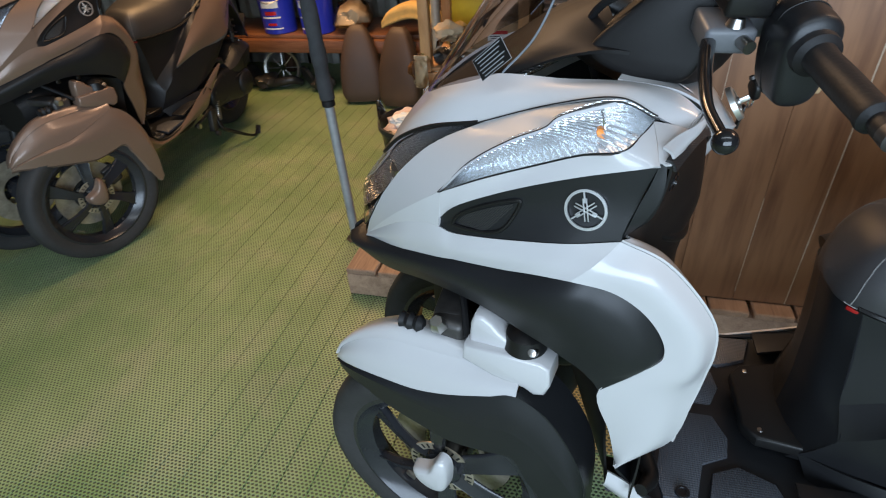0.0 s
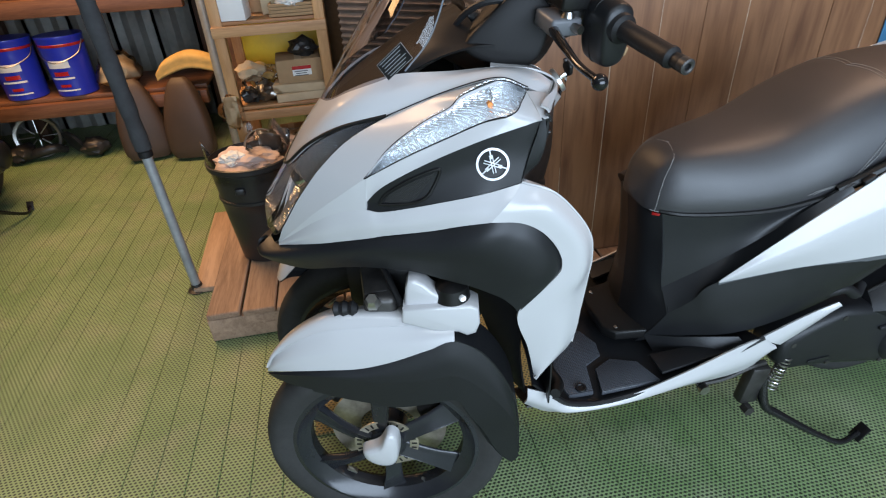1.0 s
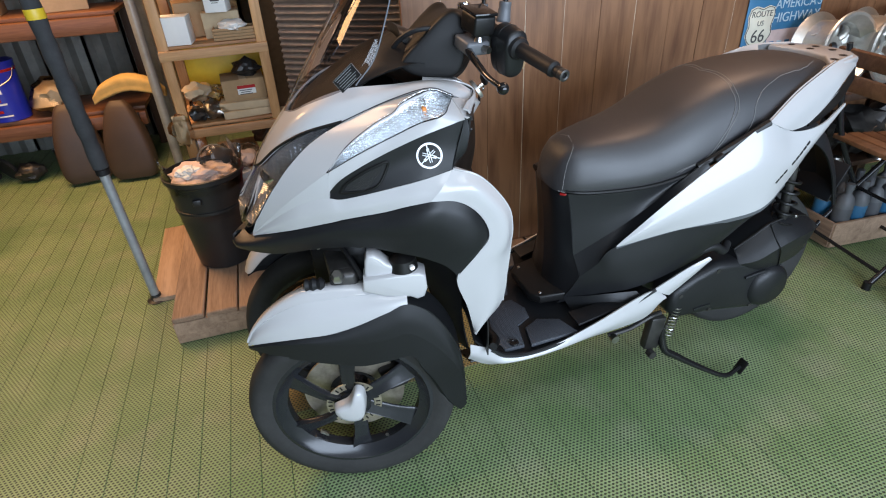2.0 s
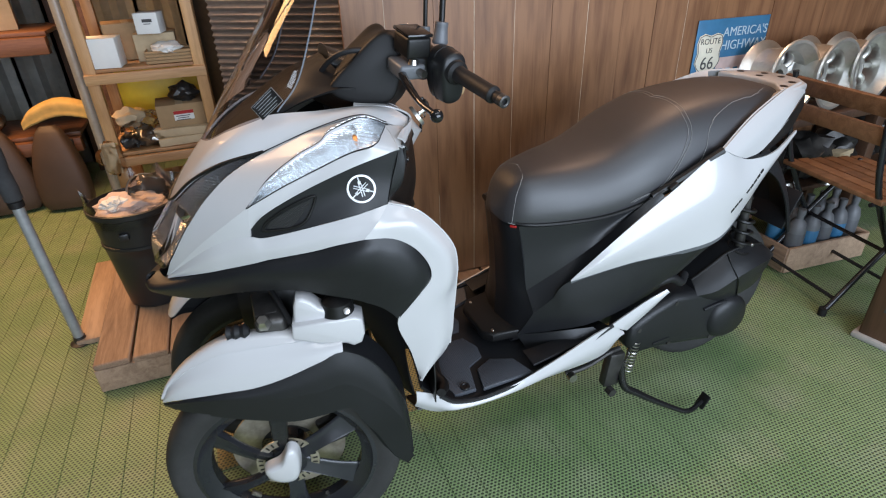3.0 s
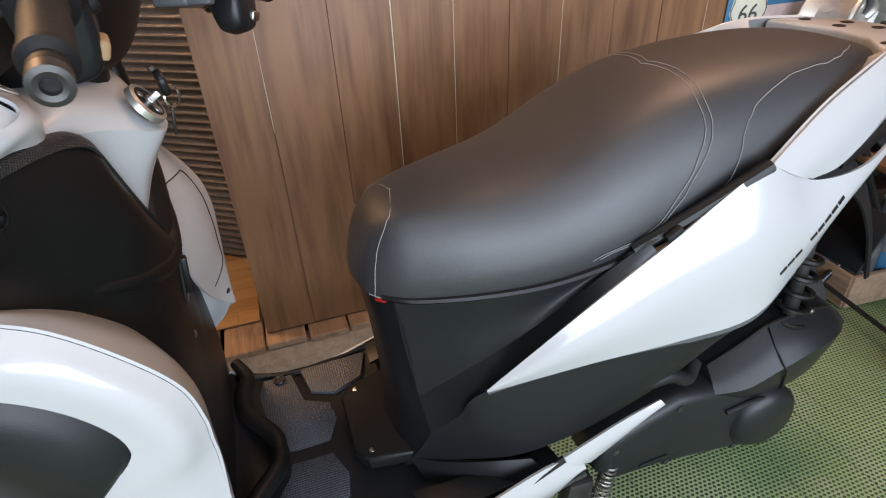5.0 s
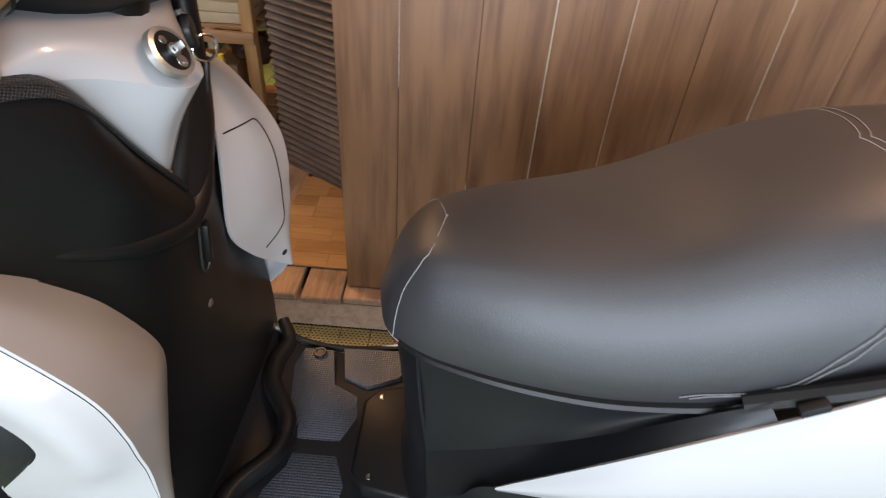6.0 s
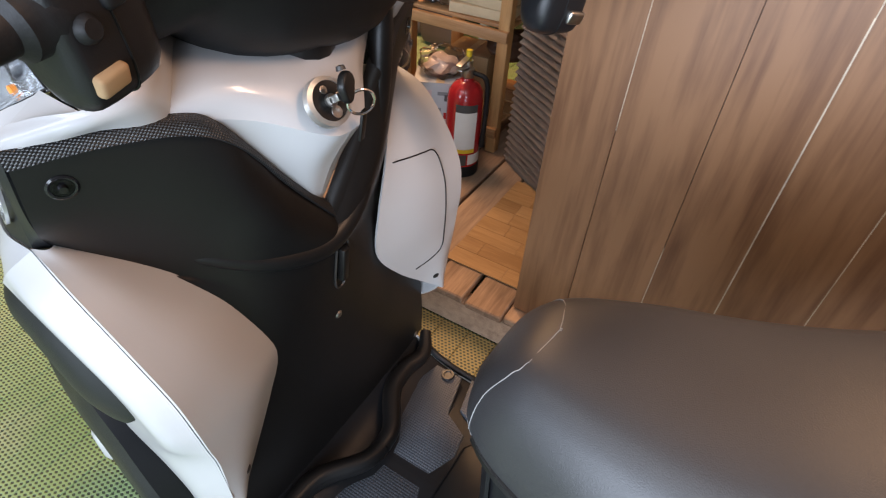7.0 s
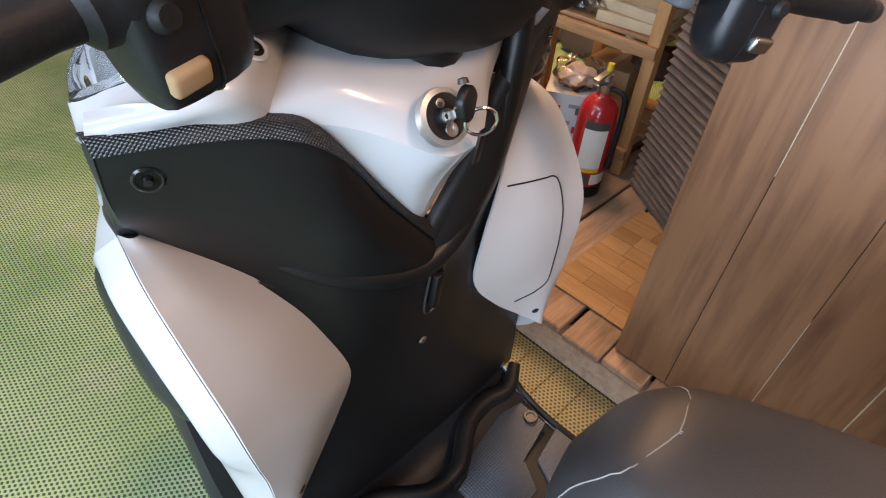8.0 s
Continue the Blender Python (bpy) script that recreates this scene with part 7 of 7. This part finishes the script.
fork = thing("spare_wheel", "small bare wheel rim under the rack", "wheel", pose(-1.98, 3.34, 0.125, 80, 0, 10))
part("hoop", lathe([(0.105, -0.02), (0.12, -0.024), (0.12, 0.024), (0.105, 0.02)], 40, None, None, True), M["steel"], fork)
for k in range(8):
    a = math.pi * k / 4
    part("spoke", tube([(0.02 * math.cos(a), 0.02 * math.sin(a), 0), (0.108 * math.cos(a), 0.108 * math.sin(a), 0)], 0.003, 6), M["steel"], fork)
for k, (x, y) in enumerate(((-1.50, 3.36), (-1.40, 3.34))):
    single("pipe_offcut", lathe([(0.036, 0.0), (0.036, 0.13), (0.042, 0.15), (0.037, 0.15), (0.031, 0.13), (0.031, 0.0)], 24, None, None, True), M["steel"], "dull steel pipe offcut standing under the rack", "pipe", pose(x, y, 0.0, 8, 0, 30 * k))
for k in range(5):
    carton("far_carton", "brown carton on the dim upper rack", (0.22, 0.2, 0.16 + 0.03 * (k % 3)), pose(-2.9 + 0.42 * k, 3.46, 0.8875, 0, 0, 5 * k - 8), ("card", "card_pale", "paper")[k % 3])

# ---- far side: tin sign, bench with wheels, folding chair, timber post ----
sg = thing("tin_sign", "blue tin route sign fixed to the stained boards", "sign", pose(1.672, WALL_Y - 0.006, 0.758, 90, 0, 0))
part("plate", box((0.35, 0.42, 0.003), pose(0, -0.02, 0), 0.001), M["sign_blue"], sg)
sd = [(-0.055, 0.062), (-0.03, 0.070), (0.0, 0.062), (0.03, 0.070), (0.055, 0.062), (0.062, 0.035), (0.055, 0.0), (0.062, -0.035), (0.04, -0.066), (0.0, -0.082), (-0.04, -0.066), (-0.062, -0.035), (-0.055, 0.0), (-0.062, 0.035)]
shm = part("shield", prism(sd, 0.002, pose(-0.105, 0.072, 0.003), 0.0006), M["sign_cream"], sg, "cream shield")
part("shield_line", tube([(-0.105 + x * 0.93, 0.072 + y * 0.93, 0.0042) for x, y in sd + sd[:1]], 0.0014, 6, 60), M["print_dark"], shm)
letters("ROUTE", 0.030, M["print_dark"], shm, pose(-0.105, 0.113, 0.0044))
letters("US", 0.026, M["print_dark"], shm, pose(-0.105, 0.080, 0.0044))
letters("66", 0.066, M["print_dark"], shm, pose(-0.105, 0.033, 0.0044))
letters("AMERICA'S", 0.046, M["sign_pale"], sg, pose(0.062, 0.140, 0.0022))
letters("HIGHWAY", 0.048, M["sign_pale"], sg, pose(0.062, 0.092, 0.0022))
part("picture_block", box((0.15, 0.085, 0.001), pose(0.02, 0.008, 0.0022)), M["sign_pink"], sg, "faded printed building")
for k in range(4):
    part("picture_window", box((0.022, 0.034, 0.001), pose(-0.03 + 0.038 * k, -0.008, 0.0032)), M["sign_pale" if k % 2 else "sign_blue"], sg)
part("picture_car", box((0.07, 0.03, 0.001), pose(0.12, -0.05, 0.0032)), M["sign_cream"], sg)

bench = thing("low_bench", "dark timber bench under the boards holding loose wheel rims", "bench", pose(0, 0, 0))
part("bench_top", box((1.5, 0.27, 0.03), pose(2.38, 1.215, 0.595), 0.004), M["post_wood"], bench)
for x in (1.68, 2.3, 3.0):
    for y in (1.12, 1.31):
        part("leg", box((0.05, 0.05, 0.580), pose(x, y, 0.290), 0.003), M["post_wood"], bench)
part("lower_shelf", box((1.5, 0.25, 0.02), pose(2.38, 1.22, 0.30), 0.003), M["post_wood"], bench)


def car_rim(x, y, z, yaw, tip, r=0.128, w=0.15):
    t = thing("wheel_rim", "polished cast alloy car wheel rim standing on the bench", "wheel rim", pose(x, y, z, 0, 0, yaw) @ pose(0, 0, 0, 90 + tip, 0, 0), "loose wheel rims")
    part("barrel", lathe([(r - 0.022, -w * 0.5), (r, -w * 0.5), (r + 0.004, -w * 0.46), (r - 0.004, -w * 0.40), (r - 0.024, -w * 0.30), (r - 0.028, w * 0.25), (r - 0.006, w * 0.40), (r + 0.004, w * 0.46), (r, w * 0.5), (r - 0.010, w * 0.5), (r - 0.018, w * 0.40), (r - 0.034, w * 0.25), (r - 0.030, -w * 0.30)], 56, None, None, True), M["alloy"], t)
    part("hub", lathe([(0.026, -w * 0.12), (0.026, w * 0.02), (0.046, w * 0.04), (0.052, -w * 0.02), (0.050, -w * 0.12)], 32, None, None, True), M["alloy"], t)
    for k in range(8):
        a = 2 * math.pi * k / 8
        secs = []
        for rr, hw, zz in ((0.042, 0.012, -w * 0.02), (0.064, 0.011, w * 0.03), (0.085, 0.013, 0.0), (r - 0.026, 0.018, -w * 0.09)):
            c_ = Vector((rr * math.cos(a), rr * math.sin(a), zz))
            t_ = Vector((-math.sin(a), math.cos(a), 0))
            secs.append([c_ + t_ * hw * p + Vector((0, 0, 0.011 * q)) for p, q in ((-1, -1), (-1, 0.3), (-0.4, 1), (0.4, 1), (1, 0.3), (1, -1))])
        part("spoke", hull(secs, 8, 7), M["alloy"], t)


car_rim(1.80, 1.215, 0.744, 2, -8)
car_rim(1.985, 1.19, 0.744, 6, -4)
car_rim(2.20, 1.20, 0.744, 3, -6)
car_rim(2.44, 1.21, 0.744, 0, -5)

# folding slatted chair, seen from behind its back
ch = thing("folding_chair", "folding garden chair with brown wooden slats and a black steel frame", "chair", pose(1.74, 0.88, 0, 0, 0, -9))
for k, z in enumerate((0.755, 0.665)):
    part("back_slat", box((0.020, 0.46, 0.055), pose(-0.035 - 0.02 * (1 - k), 0, z, 0, -8, 0), 0.004), M["slat_wood"], ch)
for k in range(6):
    part("seat_slat", box((0.047, 0.42, 0.018), pose(0.03 + 0.062 * k, 0, 0.452 - 0.004 * k), 0.004), M["slat_wood"], ch)
for y in (-0.185, 0.185):
    part("back_leg", tube([(-0.07, y, 0.80), (0.02, y, 0.46), (0.32, y, 0.012)], 0.010, 10, 14), M["rim"], ch)
    part("front_leg", tube([(0.33, y * 0.92, 0.44), (0.16, y * 0.92, 0.25), (-0.02, y * 0.92, 0.012)], 0.010, 10, 14), M["rim"], ch)
    part("seat_rail", tube([(0.0, y * 0.98, 0.438), (0.36, y * 0.98, 0.430)], 0.008, 8), M["rim"], ch)
    part("rubber_foot", lathe([(0.0, 0.0), (0.014, 0.0), (0.014, 0.03), (0.0, 0.03)], 14, pose(-0.02, y * 0.92, 0.0)), M["rubber"], ch)
    part("rubber_foot", lathe([(0.0, 0.0), (0.014, 0.0), (0.014, 0.03), (0.0, 0.03)], 14, pose(0.325, y, 0.0)), M["rubber"], ch)
for x, z, w_ in ((0.018, 0.06, 0.17), (0.285, 0.065, 0.185), (0.15, 0.24, 0.17)):
    part("stretcher", tube([(x, -w_, z), (x, w_, z)], 0.007, 8), M["rim"], ch)

# stout timber post on a concrete foot
tp = thing("roof_post", "dark stained timber post with branded marks on a concrete foot", "post", pose(1.755, 0.535, 0, 0, 0, 12))
part("shaft", box((0.12, 0.12, 2.58), pose(0, 0, 1.30), 0.008, 3), M["post_wood"], tp)
part("footing", box((0.150, 0.150, 0.022), pose(0, 0, 0.010), 0.008, 2), M["concrete"], tp)
for k in range(6):
    part("brand_mark", box((0.001, 0.030 - 0.008 * (k % 2), 0.012), pose(-0.0605, 0.0, 0.13 + 0.028 * k, 10, 0, 0)), M["print_dark"], tp)

# crate of bottles and dark engine parts under the bench
cr = thing("bottle_crate", "wooden crate of blue and white bottles under the bench", "crate", pose(2.02, 1.06, 0, 0, 0, -4))
for z in (0.062,):
    part("crate_board", box((0.42, 0.014, 0.110), pose(0, -0.10, z), 0.002), M["deck"], cr)
    part("crate_board", box((0.014, 0.20, 0.110), pose(-0.21, 0, z), 0.002), M["deck"], cr)
    part("crate_board", box((0.014, 0.20, 0.110), pose(0.21, 0, z), 0.002), M["deck"], cr)
part("crate_floor", box((0.42, 0.20, 0.012), pose(0, 0, 0.012), 0.002), M["deck"], cr)
for i in range(5):
    for j in range(2):
        b_ = thing("lubricant_bottle", "white bottle with a blue label in the crate", "bottle", pose(2.02 - 0.155 + 0.078 * i, 1.01 + 0.085 * j, 0.02, 0, 0, 15 * i), "bottles in the crate")
        part("body", lathe([(0.0, 0.0), (0.032, 0.0), (0.034, 0.005), (0.034, 0.16), (0.026, 0.19), (0.013, 0.205), (0.013, 0.225), (0.0, 0.225)], 20), M["bottle_white"], b_)
        part("label", lathe([(0.0345, 0.085), (0.0348, 0.086), (0.0348, 0.145), (0.0345, 0.146)], 20, None, None, True), M["sign_blue" if (i + j) % 2 else "trim"], b_)
        part("cap", lathe([(0.0, 0.245), (0.015, 0.245), (0.015, 0.222)], 16), M["bottle_white"], b_)
for k, (x, y, z, r) in enumerate(((1.82, 1.20, 0.40, 0.085), (2.02, 1.18, 0.42, 0.10), (2.22, 1.2, 0.40, 0.09), (2.42, 1.19, 0.42, 0.10), (1.72, 1.21, 0.37, 0.06))):
    single("engine_part", crumple(r, r * 0.85, 90 + k, 1, 3, 0.5), M["dark_metal"], "dark greasy engine part on the lower bench shelf", "engine part", pose(x, y, z, 0, 0, 40 * k))
    single("steel_fitting", lathe([(0.0, 0.03), (0.02, 0.03), (0.03, 0.0), (0.0, 0.0)], 14), M["steel"], "small bright steel fitting among the engine parts", "fitting", pose(x + 0.05, y - 0.09, 0.312, 0, 0, 0))
carton("shop_box", "small pale box among the engine parts", (0.11, 0.09, 0.12), pose(2.15, 1.14, 0.312, 0, 0, 10), "card_pale")

# ---- boards, deck planks and matting strips, piece by piece ----
board_me = mesh_of(box((1.0, 0.014, 2.48), None), "wall_board")
board_me.materials.append(M["wall_wood"])
SEAMS = [0.187, 0.313, 0.466, 0.600, 0.741, 0.878, 1.015] + [1.015 + 0.1405 * k for k in range(1, 18)]
for a, b_ in zip(SEAMS, SEAMS[1:]):
    b = new("wall_board", board_me)
    b.parent = wall_p
    b.matrix_parent_inverse = wall_p.matrix_basis.inverted()
    b.matrix_basis = pose((a + b_) / 2, WALL_Y + 0.007 + rng.uniform(-0.001, 0.001), 1.36, 0, 0, rng.uniform(-0.25, 0.25)) @ Matrix.Diagonal((b_ - a - 0.0014, 1, 1, 1))

# thin pale lines standing in some of the board joints
for x, w, z0, z1 in ((0.313, 0.0010, 0.66, 2.0), (0.466, 0.0010, 0.15, 0.45), (0.600, 0.0030, 0.12, 0.92), (0.600, 0.0014, 0.92, 2.1), (0.741, 0.0016, 0.12, 1.4), (1.015, 0.0016, 0.30, 1.9), (1.436, 0.0012, 0.5, 1.7)):
    f_ = new("joint_filler", mesh_of(box((w, 0.008, z1 - z0), None), "joint_filler"))
    f_.data.materials.append(M["filler"])
    f_.parent = wall_p
    f_.matrix_parent_inverse = wall_p.matrix_basis.inverted()
    f_.matrix_basis = pose(x, WALL_Y + 0.0035, (z0 + z1) / 2)

plank_me = mesh_of(box((DECK_P - 0.008, 1.22, 0.022), None, 0.004, 1), "deck_plank")
plank_me.materials.append(M["deck"])
for k in range(20):
    p = new("deck_plank", plank_me)
    p.parent = deck
    p.matrix_basis = pose(DECK_X + DECK_P * (k + 0.5), 1.915 + rng.uniform(-0.008, 0.008), 0.104 + rng.uniform(-0.001, 0.001), 0, 0, rng.uniform(-0.3, 0.3))

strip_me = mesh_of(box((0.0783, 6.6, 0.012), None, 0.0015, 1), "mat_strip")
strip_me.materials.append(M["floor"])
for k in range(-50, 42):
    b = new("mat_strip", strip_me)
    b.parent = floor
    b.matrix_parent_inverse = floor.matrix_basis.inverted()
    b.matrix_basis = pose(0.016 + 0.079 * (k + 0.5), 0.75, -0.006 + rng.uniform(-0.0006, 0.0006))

# short strips of yellow matting under and behind the scooter
yellow_me = mesh_of(box((0.0783, 0.46, 0.005), None, 0.001, 1), "yellow_mat_strip")
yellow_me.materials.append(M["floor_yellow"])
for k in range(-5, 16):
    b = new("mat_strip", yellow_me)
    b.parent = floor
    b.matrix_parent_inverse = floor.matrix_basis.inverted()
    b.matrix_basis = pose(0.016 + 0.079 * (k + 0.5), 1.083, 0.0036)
